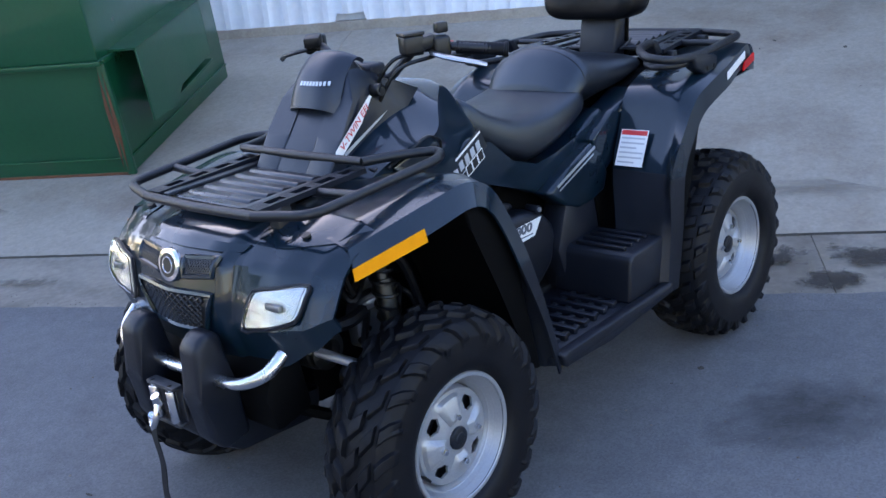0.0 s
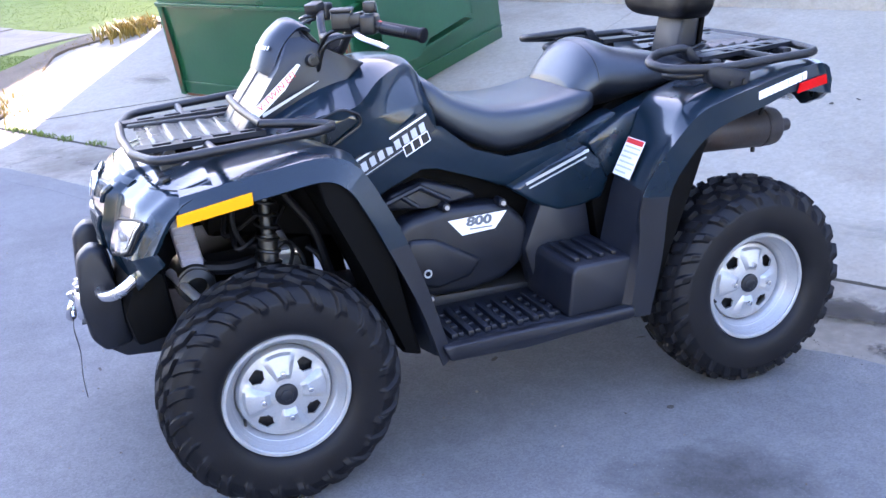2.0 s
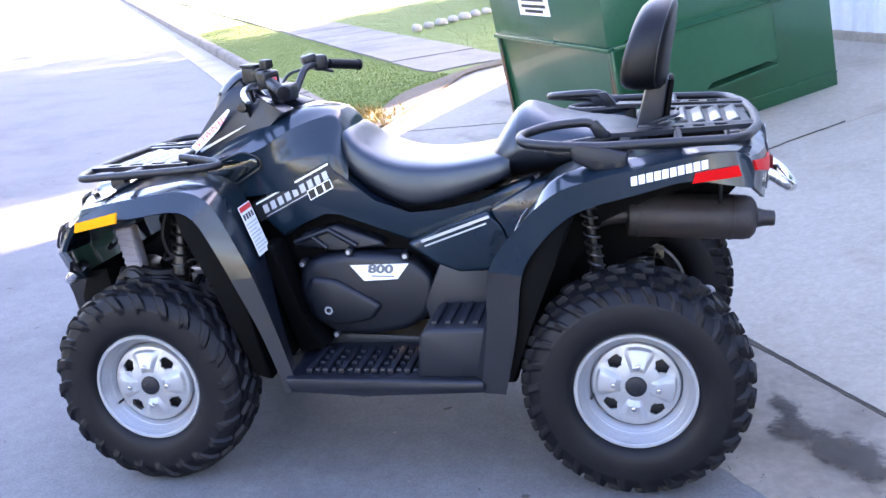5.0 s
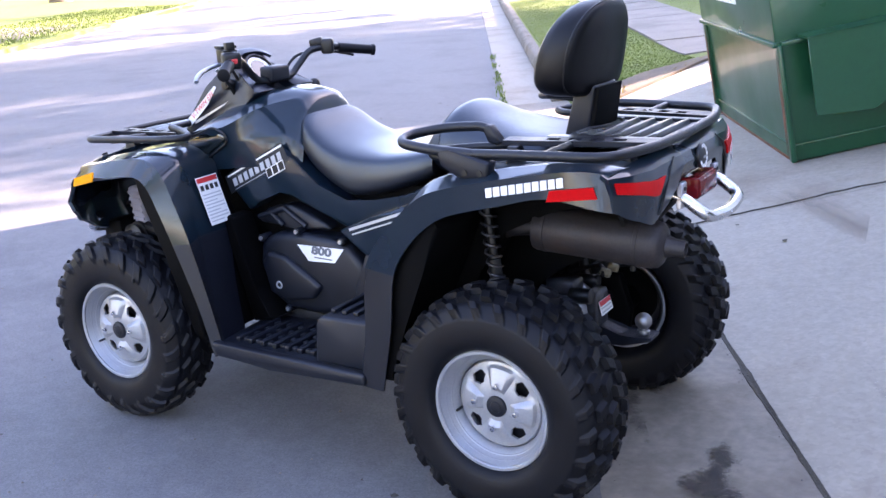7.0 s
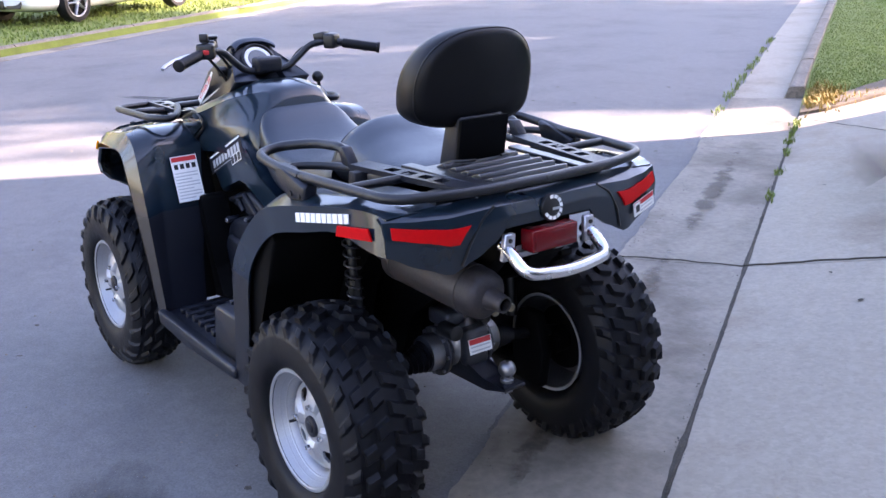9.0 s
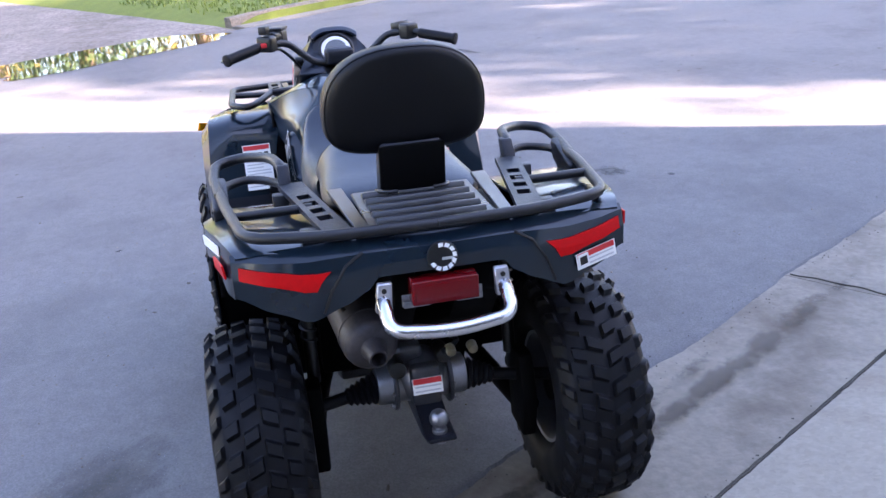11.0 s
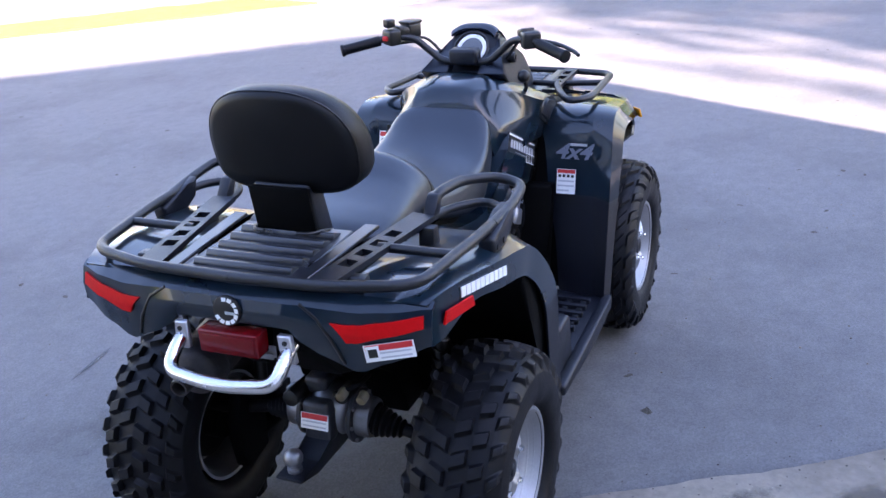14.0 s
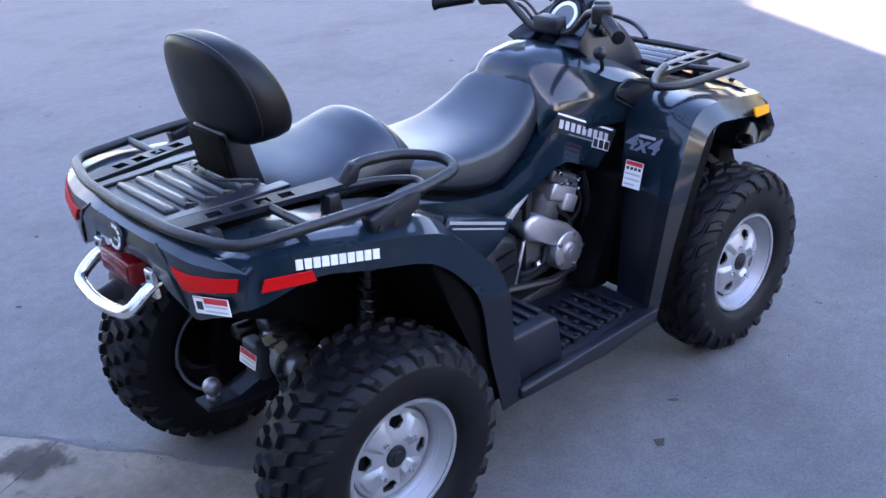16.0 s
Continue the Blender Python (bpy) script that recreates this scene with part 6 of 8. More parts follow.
for sg in (1, -1):
    bm = bmesh.new()
    prism(bm, [(1.475, 0.47), (1.480, 0.575), (1.455, 0.615), (1.365, 0.615), (1.335, 0.575), (1.325, 0.47)], 0.10 * sg, 0.198 * sg, 0.014, 3)
    gc_ = part("gear_casting", bm, M["steel"], quad, "grey cast gear housing")
    bm = bmesh.new()
    box(bm, (1.413, 0.200 * sg, 0.592), (0.110, 0.016, 0.026), 0.004)
    part("flange", bm, M["alu"], gc_, "bright cast flange")
    bm = bmesh.new()
    prism(bm, [(1.45, 0.612), (1.43, 0.655), (1.39, 0.660), (1.37, 0.612)], 0.12 * sg, 0.180 * sg, 0.008, 2)
    part("casting_top", bm, M["cast"], gc_)
    for x, z in ((1.462, 0.592), (1.413, 0.575), (1.364, 0.590), (1.345, 0.530), (1.455, 0.530), (1.40, 0.540)):
        bm = bmesh.new()
        cyl(bm, (x, 0.19 * sg, z), (x, 0.212 * sg, z), 0.008, 6, None, 0.001)
        part("bolt", bm, M["chrome"], gc_)
    for pts, r_ in (([(1.40, 0.19, 0.84), (1.37, 0.205, 0.76), (1.31, 0.225, 0.66), (1.275, 0.235, 0.52)], 0.013), ([(1.63, 0.235, 0.605), (1.56, 0.245, 0.596), (1.49, 0.235, 0.600)], 0.019), ([(1.46, 0.30, 0.63), (1.41, 0.29, 0.655), (1.385, 0.27, 0.62), (1.40, 0.27, 0.57)], 0.006),
                    ([(1.52, 0.22, 0.80), (1.535, 0.235, 0.72), (1.51, 0.235, 0.65), (1.45, 0.225, 0.64)], 0.008), ([(1.33, 0.20, 0.60), (1.30, 0.22, 0.57), (1.28, 0.225, 0.50)], 0.008)):
        bm = bmesh.new()
        tube(bm, catmull([(x, y * sg, z) for x, y, z in pts], 6), r_, 8)
        part("hose", bm, M["rubber"], quad, "black hose")
    bm = bmesh.new()
    tube(bm, [(1.358, 0.215 * sg, 0.588), (1.348, 0.225 * sg, 0.545), (1.362, 0.230 * sg, 0.512)], 0.0035, 6)
    part("brake_line", bm, M["chrome"], quad, "bright metal brake line")
bm = bmesh.new()
box(bm, (1.665, 0.215, 0.672), (0.062, 0.055, 0.165), 0.012, Euler((0, radians(8), 0)).to_matrix(), 3)
cb = part("coolant_bottle", bm, M["bottle"], quad, "ribbed translucent grey coolant bottle")
for k in range(6):
    bm = bmesh.new()
    box(bm, (1.665 + 0.0035 * (k - 2.5), 0.243, 0.61 + 0.024 * k), (0.056, 0.006, 0.012), 0.002)
    part("rib", bm, M["bottle"], cb)
bm = bmesh.new()
cyl(bm, (1.66, 0.10, 0.57), (1.66, 0.26, 0.57), 0.055, 22, None, 0.01)
revolve(bm, [(0, 0.03), (0.01, 0.05), (0.02, 0.05), (0.03, 0.03)], (1.66, 0.26, 0.57), (0, 1, 0), 22)
part("winch_motor", bm, M["black"], quad, "black winch motor")
for k in range(10):
    bm = bmesh.new()
    a = random.uniform(1.25, 1.65), random.choice((1, -1)) * random.uniform(0.13, 0.2), random.uniform(0.55, 0.85)
    b = a[0] + random.uniform(-0.15, 0.15), a[1] + random.uniform(-0.04, 0.06), a[2] + random.uniform(-0.2, 0.05)
    c2 = (a[0] + b[0]) / 2 + 0.05, a[1] + 0.05 * (1 if a[1] > 0 else -1), (a[2] + b[2]) / 2 - 0.05
    tube(bm, catmull([a, c2, b], 6), random.uniform(0.005, 0.011), 6)
    part("hose", bm, M["rubber"], quad, "black hose")
bm = bmesh.new()
prism(bm, [(1.62, 0.36), (1.30, 0.34), (1.30, 0.62), (1.62, 0.62)], -0.15, 0.15, 0.02)
part("front_gear_case", bm, M["dark"], quad)
bm = bmesh.new()
prism(bm, [(1.25, 0.335), (1.10, 0.262), (0.42, 0.255), (0.30, 0.30), (0.30, 0.33), (1.20, 0.37)], -0.19, 0.19, 0.012)
part("skid_pan", bm, M["belly"], quad, "dark scuffed skid pan")
# hitch with ball
bm = bmesh.new()
prism(bm, [(0.02, 0.34), (-0.17, 0.345), (-0.26, 0.372), (-0.26, 0.385), (-0.16, 0.375), (-0.08, 0.40), (-0.08, 0.50), (0.02, 0.42)], -0.038, 0.038, 0.006)
hi = part("hitch_bar", bm, M["plastic"], quad, "black tow hitch bar")
bm = bmesh.new()
cyl(bm, (-0.222, 0, 0.382), (-0.222, 0, 0.394), 0.020, 16, None, 0.002)
cyl(bm, (-0.222, 0, 0.392), (-0.222, 0, 0.410), 0.013, 14)
bmesh.ops.create_uvsphere(bm, u_segments=18, v_segments=12, radius=0.0255, matrix=Matrix.Translation((-0.222, 0, 0.422)))
cyl(bm, (-0.222, 0, 0.355), (-0.222, 0, 0.375), 0.018, 6)
part("tow_ball", bm, M["steel"], hi, "dull steel tow ball")
warning_label((-0.101, 0.0, 0.455), (0, -1, 0), (0.25, 0, 1), 0.082, 0.044, 0.35, 2)

# ---- stickers and lettering ----
warning_label((1.170, 0.328, 0.764), (0.05, -1, 0), (0.32, 0, 1), 0.10, 0.165, 0.10, 9, True)
warning_label((1.133, -0.350, 0.717), (0.02, -1, 0), (0.26, 0, 1), 0.066, 0.086, 0.15, 3, True)
warning_label((0.338, 0.350, 0.742), (0.05, 1, 0.02), (-0.53, 0, 1), 0.104, 0.122, 0.13, 6)
tl_ = warning_label(tail(-0.375, 2.52, 0.007), (0.26, -1, 0.16), (0, 0.16, 1), 0.112, 0.040, 0.35, 2, False)
plate("pictogram", tail(-0.375, 2.52, 0.007), (0.26, -1, 0.16), (0, 0.16, 1), 0.030, 0.034, M["white"], tl_, "", 0.0008, -0.037, 0.0, 0.0018)
plate("pictogram", tail(-0.375, 2.52, 0.007), (0.26, -1, 0.16), (0, 0.16, 1), 0.020, 0.020, M["black"], tl_, "", 0.0008, -0.037, 0.0, 0.0024)
for sg in (1, -1):
    for k in range(10):
        x = -0.011 - 0.0205 * k
        shape_plate("letter_bar", (x, (0.5195 + 0.172 * x) * sg, 0.913 - 0.165 * x), (-1, -0.172 * sg, 0.165), (0, 0.0, 1), [(-0.0100, -0.0125), (0.0068, -0.0125), (0.0100, 0.0115), (-0.0068, 0.0115)], M["decalw"], quad, "white slanted lettering bar", 0.003 * sg)
m4 = frame_at((1.140, -0.372, 0.822), (0.02, -1, 0), (0.22, 0, 1))
words("4x4", 0.074, m4, M["drivegrey"], quad, "drive_lettering", 0.0008, 0.35, 0.0018, 1.12)
plate("letter_bar", m4.translation + Vector((0.004, -0.022, 0.026)), (0.02, -1, 0), (0.22, 0, 1), 0.058, 0.009, M["decal"], quad, "", 0.0008)


# ---------- the place: street, gutter, drive, lawns ----------
def smooth(a, b, t):
    t = min(1, max(0, (t - a) / (b - a)))
    return t * t * (3 - 2 * t)


def drive_edge(s):
    """Where the drive meets the lawn, along the street, at a distance s behind the kerb."""
    d = max(0.0, -0.62 - s)
    return min(5.85 + 0.95 * max(0.0, d - 0.12), 7.12 - 0.35 * (min(d, 2.6) - 1.45))


def drive_z(s):
    return 0.022 + 0.163 * max(0.0, min(-0.62 - s, 3.9))


def lawn_z(v, s):
    if s > -0.62:
        return -0.03
    k = smooth(drive_edge(s) - 0.1, drive_edge(s) + 1.6, v)
    lz = 0.115 + 0.04 * min(-0.62 - s, 12)
    dz = drive_z(s)
    return dz + (lz - dz) * k


def surface(v0, v1, s0, s1, nv, ns, zf, thick, name, mat, smoothness=30, parent=None, vf=None):
    bm = bmesh.new()
    g = []
    for i in range(nv + 1):
        row = []
        for j in range(ns + 1):
            s = s0 + (s1 - s0) * j / ns
            a, b = (v0, v1) if vf is None else vf(s)
            v = a + (b - a) * i / nv
            row.append(street(v, s, zf(v, s)))
        g.append(row)
    sheet(bm, g, thick, (0, 0, 1))
    ob = link(name, bm, mat, smoothness)
    if parent:
        ob.parent = parent
    return ob


def axis_steps(parts):
    out = []
    for a, b, n in parts:
        out += [a + (b - a) * i / n for i in range(n)]
    return out + [parts[-1][1]]


# one ground sheet out to the horizon
vs = axis_steps([(-900, -40, 8), (-40, 2, 10), (2, 14, 36), (14, 60, 24), (60, 900, 10)])
ss = axis_steps([(-900, -60, 8), (-60, -8, 10), (-8, -0.62, 30), (-0.62, -0.60, 1), (-0.60, 9.62, 2), (9.62, 9.64, 1), (9.64, 30, 12), (30, 900, 8)])
def ground_z(v, s):
    if s < -0.61:
        z = lawn_z(v, s)
        return z - (0.03 if v < drive_edge(s) + 0.05 else 0.0) - (0.15 if s < -3.5 and v < 5 else 0)
    if s < 9.63:
        return -0.04
    return 0.10 + 0.012 * min(s - 9.63, 20) - (0.20 * (1 - smooth(5.2, 6.2, v)))
bm = bmesh.new()
vv = [[bm.verts.new(street(v, s, ground_z(v, s))) for s in ss] for v in vs]
for i in range(len(vs) - 1):
    for j in range(len(ss) - 1):
        bm.faces.new((vv[i][j], vv[i][j + 1], vv[i + 1][j + 1], vv[i + 1][j]))
tagged(link("ground", bm, M["grass"], 30), "mown green lawn reaching to the horizon", "ground", kind="structure")

road = surface(-120, 220, 0.0, 9.3, 60, 6, lambda v, s: 0.0, 0.035, "road", M["asphalt"])
tagged(road, "worn grey asphalt street", "road", kind="structure")

# gutter pans on both sides, in cast lengths
gut = new("gutter")
tagged(gut, "concrete gutter pan along the asphalt edge", "gutter", kind="structure")
edges = [-30, -20, -12, -8.0, -4.2, -0.86, 2.08, 4.6, 6.6, 9.3, 12.0, 15, 18, 24, 30, 40, 60, 100]
for a, b in zip(edges, edges[1:]):
    # lengths past 6.5 are lighter, their distant grazing brightness put into the colour
    wide = -0.616 if a < 6.5 else -0.455
    ob = surface(a + 0.0022, b - 0.0022, 0.0, wide, 6, 8, lambda v, s: 0.006 + 0.014 * min(1, -s / 0.6) ** 2 if s < 0 else 0.006, 0.05, "gutter_pan", M["pan" if a < 6.5 else "concrete"], 30, gut)
for a, b in zip(range(-20, 80, 5), range(-15, 85, 5)):
    if b > 6:
        surface(max(a, 5.6) + 0.006, b - 0.006, 9.3, 9.64, 2, 2, lambda v, s: 0.006, 0.05, "gutter_pan", M["pan"], 30, gut)
# dirt in the joint behind the gutter
bm = bmesh.new()
rows = []
for i in range(720):
    v = -12 + 18.3 * i / 719
    a_ = 0.6175 - 0.010 * max(0, noise.noise((v * 2.1, 1, 4))) - 0.007 * noise.noise((v * 13, 3, 0))
    b_ = 0.6285 + 0.012 * max(0, noise.noise((v * 1.6, 7, 1))) + 0.006 * noise.noise((v * 14, 5, 0))
    rows.append([street(v, -a_, 0.0235), street(v, -0.623, 0.0215 + 0.003 * noise.noise((v * 6, 0, 2))), street(v, -b_, 0.0275)])
sheet(bm, rows, 0.02, (0, 0, 1))
jd = link("joint_dirt", bm, M["dirt"], 0)
tagged(jd, "dark dirt filling the joint behind the gutter", "dirt", kind="structure")

# the asphalt's worn edge, lapping unevenly onto the gutter
bm = bmesh.new()
rows = []
for i in range(900):
    v = -7 + 0.02 * i
    w0 = 0.022 + 0.034 * noise.noise((v * 1.1, 0, 4)) + 0.016 * noise.noise((v * 5, 3, 0)) + 0.008 * noise.noise((v * 19, 6, 0))
    rows.append([street(v, -max(w0, 0.0), 0.0062), street(v, 0.012 - max(w0, 0.0), 0.0105), street(v, 0.03, 0.004), street(v, 0.12 + 0.03 * noise.noise((v * 3, 1, 1)), 0.0008)])
sheet(bm, rows, 0.006, (0, 0, 1))
tagged(link("asphalt_edge", bm, M["asphalt"], 30), "worn asphalt edge lapping onto the gutter", "road edge", kind="structure")
# crumbs of dirt and asphalt along it
bm = bmesh.new()
re_ = random.Random(8)
for k in range(700):
    v = re_.uniform(-4, 7)
    s_ = re_.gauss(-0.04, 0.06) if k % 3 else re_.gauss(-0.62, 0.02)
    r = re_.uniform(0.0012, 0.0038)
    z = 0.008 if s_ > -0.1 else 0.024
    bmesh.ops.create_cone(bm, cap_ends=True, segments=5, radius1=r, radius2=r * 0.4, depth=r * 0.8, matrix=Matrix.Translation(street(v, s_, z + r * 0.2)) @ Matrix.Rotation(re_.uniform(0, 6), 4, "Z"))
tagged(link("crumbs", bm, M["edge"], 0), "dark crumbs of dirt along the gutter", "dirt", kind="stuff")


# drive slabs
drv = new("driveway")
tagged(drv, "sloping weathered concrete driveway in cast slabs", "driveway", kind="structure")
for a, b in ((-12, -6.5), (-6.5, -2.2), (-2.2, 2.075)):
    surface(a + 0.002, b - 0.002, -0.630, -4.9, 8, 12, lambda v, s: drive_z(s) + 0.003 * noise.noise((v * 0.7, s * 0.7, 3)), 0.09, "slab", M["concrete"], 30, drv)
surface(0, 0, -0.630, -4.3, 10, 14, lambda v, s: drive_z(s) + (lawn_z(v, s) - drive_z(s)) * 0.6, 0.09, "slab", M["concrete"], 30, drv, lambda s: (2.078, drive_edge(s) - 0.02))

# kerbs with a rolled top, in cast lengths
def kerb_length(v0, v1, s_face, s_back, top, parent, start=False):
    bm = bmesh.new()
    d = 1 if s_back > s_face else -1
    w = abs(s_back - s_face)
    prof = [(0.0, -0.03), (0.012, 0.03), (0.03, top * 0.8), (0.055, top * 0.97), (0.09, top), (w - 0.01, top), (w, top - 0.012), (w, -0.03)]
    n = max(2, int((v1 - v0) / 0.4))
    rings = []
    for i in range(n + 1):
        v = v0 + (v1 - v0) * i / n
        k = 1.0
        if start:
            k = 0.85 + 0.15 * smooth(v0, v0 + 0.3, v)
        rings.append([street(v, s_face + d * p, max(-0.03, q * k + (0.006 * noise.noise((v * 4, p * 12, q * 12)) if q > 0 else 0))) for p, q in prof])
    rings_skin(bm, rings)
    ob = link("kerb_length", bm, M["kerb"], 40)
    ob.parent = parent
    return ob


kb = new("kerb")
tagged(kb, "worn concrete kerb beside the lawn", "kerb", kind="structure")
ks = [6.62, 8.15, 10.4, 12.0, 14.6, 17.6, 21, 26, 32, 40, 55, 80]
for i, (a, b) in enumerate(zip(ks, ks[1:])):
    kerb_length(a + (0.05 if i == 1 else 0.012), b - 0.012, -0.452, -0.615, 0.140, kb, i == 0)
kb2 = new("kerb")
tagged(kb2, "worn concrete kerb across the street", "kerb", kind="structure")
ks = [5.6, 8, 10.5, 13, 15.8, 24, 29, 34, 45, 60, 80]
for i, (a, b) in enumerate(zip(ks, ks[1:])):
    if a == 15.8:
        continue
    kerb_length(a + 0.012, b - 0.012, 9.63, 9.80, 0.13, kb2, i == 0)

# pale drive across the street
ap = surface(15.9, 23.9, 9.66, 18.5, 10, 12, lambda v, s: ground_z(v, s) + 0.012 - 0.09 * smooth(10.6, 9.66, s), 0.08, "far_driveway", M["kerb"])
tagged(ap, "pale concrete drive across the street", "driveway", kind="structure")

# sidewalk
sw = new("sidewalk")
tagged(sw, "pale concrete sidewalk slabs through the lawn", "sidewalk", kind="structure")
ks = [7.9, 8.5, 9.6, 11.2, 12.8, 14.4, 16, 17.6, 19.2, 20.8, 22.4, 24, 27, 30, 34, 40]
for i, (a, b) in enumerate(zip(ks, ks[1:])):
    dz = random.uniform(-0.008, 0.012)
    surface(a + 0.012, b - 0.012, -2.0 + random.uniform(-.01, .01), -3.12, 3, 3, lambda v, s: lawn_z(v, s) + 0.022 + dz, 0.08, "paving_slab", M["walk"], 30, sw)
# bare soil and fallen leaves at the drive's corner
surface(0, 0, -0.63, -3.4, 10, 18, lambda v, s: lawn_z(v, s) + 0.022 + 0.01 * noise.noise((v * 5, s * 5, 0)), 0.05, "soil", M["soil"], 30, None, lambda s: (drive_edge(s) - 0.04, drive_edge(s) + 0.42 + 0.20 * math.sin(s * 4 + 0.6)))
tagged(bpy.data.objects["soil"], "bare brown soil at the corner of the lawn", "soil", kind="structure")
# gravel entrance across the street, with a puddle at its lip
gv = surface(-14, 5.5, 9.28, 24, 90, 90, lambda v, s: 0.012 + 0.012 * min(s - 9.3, 12) + 0.012 * noise.noise((v * 1.3, s * 1.3, 5)) - 0.045 * smooth(1.35, 0.8, (((v - 3.55) / 1.75) ** 2 + ((s - 9.4) / 0.66) ** 2) ** 0.5), 0.05, "gravel_lot", M["gravel"])
tagged(gv, "pale gravel entrance across the street", "gravel", kind="structure")


isl = surface(0, 0, 9.95, 10.9, 40, 8, lambda v, s: 0.035 + 0.012 * min(s - 9.3, 12) + 0.02 * noise.noise((v * 2.1, s * 2.1, 1)), 0.06, "grass_island", M["grass"], 30, None, lambda s: (-9.0 + 0.5 * noise.noise((s * 2.1, 4, 3)), 0.3 - 0.9 * (s - 9.95) + 0.4 * noise.noise((s * 3.1, 0, 3))))
tagged(isl, "patch of grass at the edge of the gravel", "grass", kind="structure")


def blob(name, v, s, rv, rs, mat, z=0.0025, seed=0, turn=0.0, n=40, rough=0.35, slope=0.0):
    """A thin stain or puddle with an uneven outline, drawn at unit size and laid in place."""
    bm = bmesh.new()
    ring = []
    for k in range(n):
        t = 2 * math.pi * k / n
        r = 1 + rough * noise.noise((2.2 * math.cos(t) + seed * 7.3, 2.2 * math.sin(t), seed)) + rough * 0.5 * noise.noise((6 * math.cos(t), 6 * math.sin(t) + seed, 2))
        ring.append((r * math.cos(t), r * math.sin(t)))
    bm.faces.new([bm.verts.new((a, b, 0)) for a, b in ring])
    ob = link(name, bm, mat, 0)
    m = Matrix((U, N - Vector((0, 0, slope)), Vector((0, 0, 1)))).transposed().to_4x4()
    m.translation = street(v, s, z)
    ob.matrix_world = m @ Matrix.Rotation(turn, 4, "Z") @ Matrix.Diagonal((rv, rs, 1, 1))
    return ob


tagged(blob("puddle", 3.55, 9.40, 1.75, 0.66, M["water"], 0.007, 1, -0.05), "still puddle at the edge of the gravel", "puddle")
for i, (v, s, rv, rs, kind_, z, tn) in enumerate(((-0.60, -0.36, 0.42, 0.15, "wet", 0.023, 0.15), (-1.25, -0.36, 0.85, 0.20, "wet", 0.022, 0.06), (-0.23, -0.39, 0.15, 0.10, "wet", 0.022, 0), (-0.86, -0.13, 0.22, 0.14, "wet", 0.0165, 0.2), (-1.25, -0.12, 0.30, 0.11, "wet", 0.0155, 0.0), (1.3, -0.26, 1.5, 0.075, "grime", 0.0235, 0.03), (3.4, -0.30, 1.3, 0.085, "grime", 0.0235, -0.02), (-2.6, -0.3, 1.2, 0.12, "grime", 0.0235, 0), (0.55, -0.17, 0.9, 0.07, "grime", 0.0235, 0.02), (-0.62, 0.88, 0.42, 0.26, "oil", 0.003, 0.4),
                                              (2.93, 1.53, 0.11, 0.14, "patch", 0.003, 0), (3.05, 1.2, 0.03, 0.03, "patch", 0.003, 0), (5.45, 5.4, 0.60, 0.10, "patch", 0.003, 1.5), (-0.95, 1.35, 0.20, 0.015, "patch", 0.003, 1.1), (0.5, 2.9, 0.03, 0.02, "patch", 0.003, 0))):
    tagged(blob("stain", v, s, rv, rs, M[kind_], z, i + 3, tn), "dark oily stain on the pavement" if kind_ in ("oil", "wet") else "brown grime in the gutter" if kind_ == "grime" else "small dark tar patch on the asphalt", "stain", "stains on the ground")
for kk, (v, s, rv, rs) in enumerate(((3.7, -1.22, 1.5, 0.26), (1.6, -1.45, 1.1, 0.16), (5.2, -1.75, 0.45, 0.22))):
    tagged(blob("rust_stain", v, s, rv, rs, M["ruststain"], drive_z(s) + 0.005 + 0.0012 * kk, v * 3, 0.2, 40, 0.12, 0.163), "brown rust wash on the driveway", "stain", "stains on the ground")
for kk, (v, s, rv, rs) in enumerate(((-0.9, -1.05, 1.3, 0.16), (-3.1, -1.2, 1.4, 0.22))):
    tagged(blob("grime_stain", v, s, rv, rs, M["wash"], drive_z(s) + 0.0118 + 0.001 * kk, v * 2 + 9, 0.1, 40, 0.12, 0.163), "brown grime washed down the driveway", "stain", "stains on the ground")
rs_ = random.Random(5)
# crack across the drive towards the bin
bm = bmesh.new()
rows = []
for i in range(60):
    k = i / 59
    v, s = 5.50 - 1.05 * k + 0.02 * noise.noise((k * 9, 1, 1)), -0.75 - 0.80 * k
    w = 0.006 + 0.004 * noise.noise((k * 14, 2, 2))
    rows.append([street(v - w, s - w, drive_z(s - w) + 0.0115), street(v + w, s + w, drive_z(s + w) + 0.0115)])
sheet(bm, rows, 0.004, (0, 0, 1))
tagged(link("drive_crack", bm, M["dirt"], 0), "dirt-filled crack across the driveway", "crack", kind="structure")
# wandering crack across the gutter and the foot of the drive
bm = bmesh.new()
rows = []
for i in range(90):
    s_ = -0.02 - 2.6 * i / 89
    v = 2.10 + 0.035 * noise.noise((s_ * 2.2, 5, 1)) + 0.012 * noise.noise((s_ * 11, 1, 3))
    w = 0.0026 + 0.0024 * noise.noise((s_ * 9, 2, 7))
    z = (0.006 + 0.014 * min(1, -s_ / 0.6) ** 2 if s_ > -0.63 else drive_z(s_) + 0.003) + 0.0045
    rows.append([street(v - w, s_, z), street(v + w, s_, z)])
sheet(bm, rows, 0.008, (0, 0, 1))
tagged(link("gutter_crack", bm, M["dirt"], 0), "thin dark crack across gutter and driveway", "crack", kind="structure")
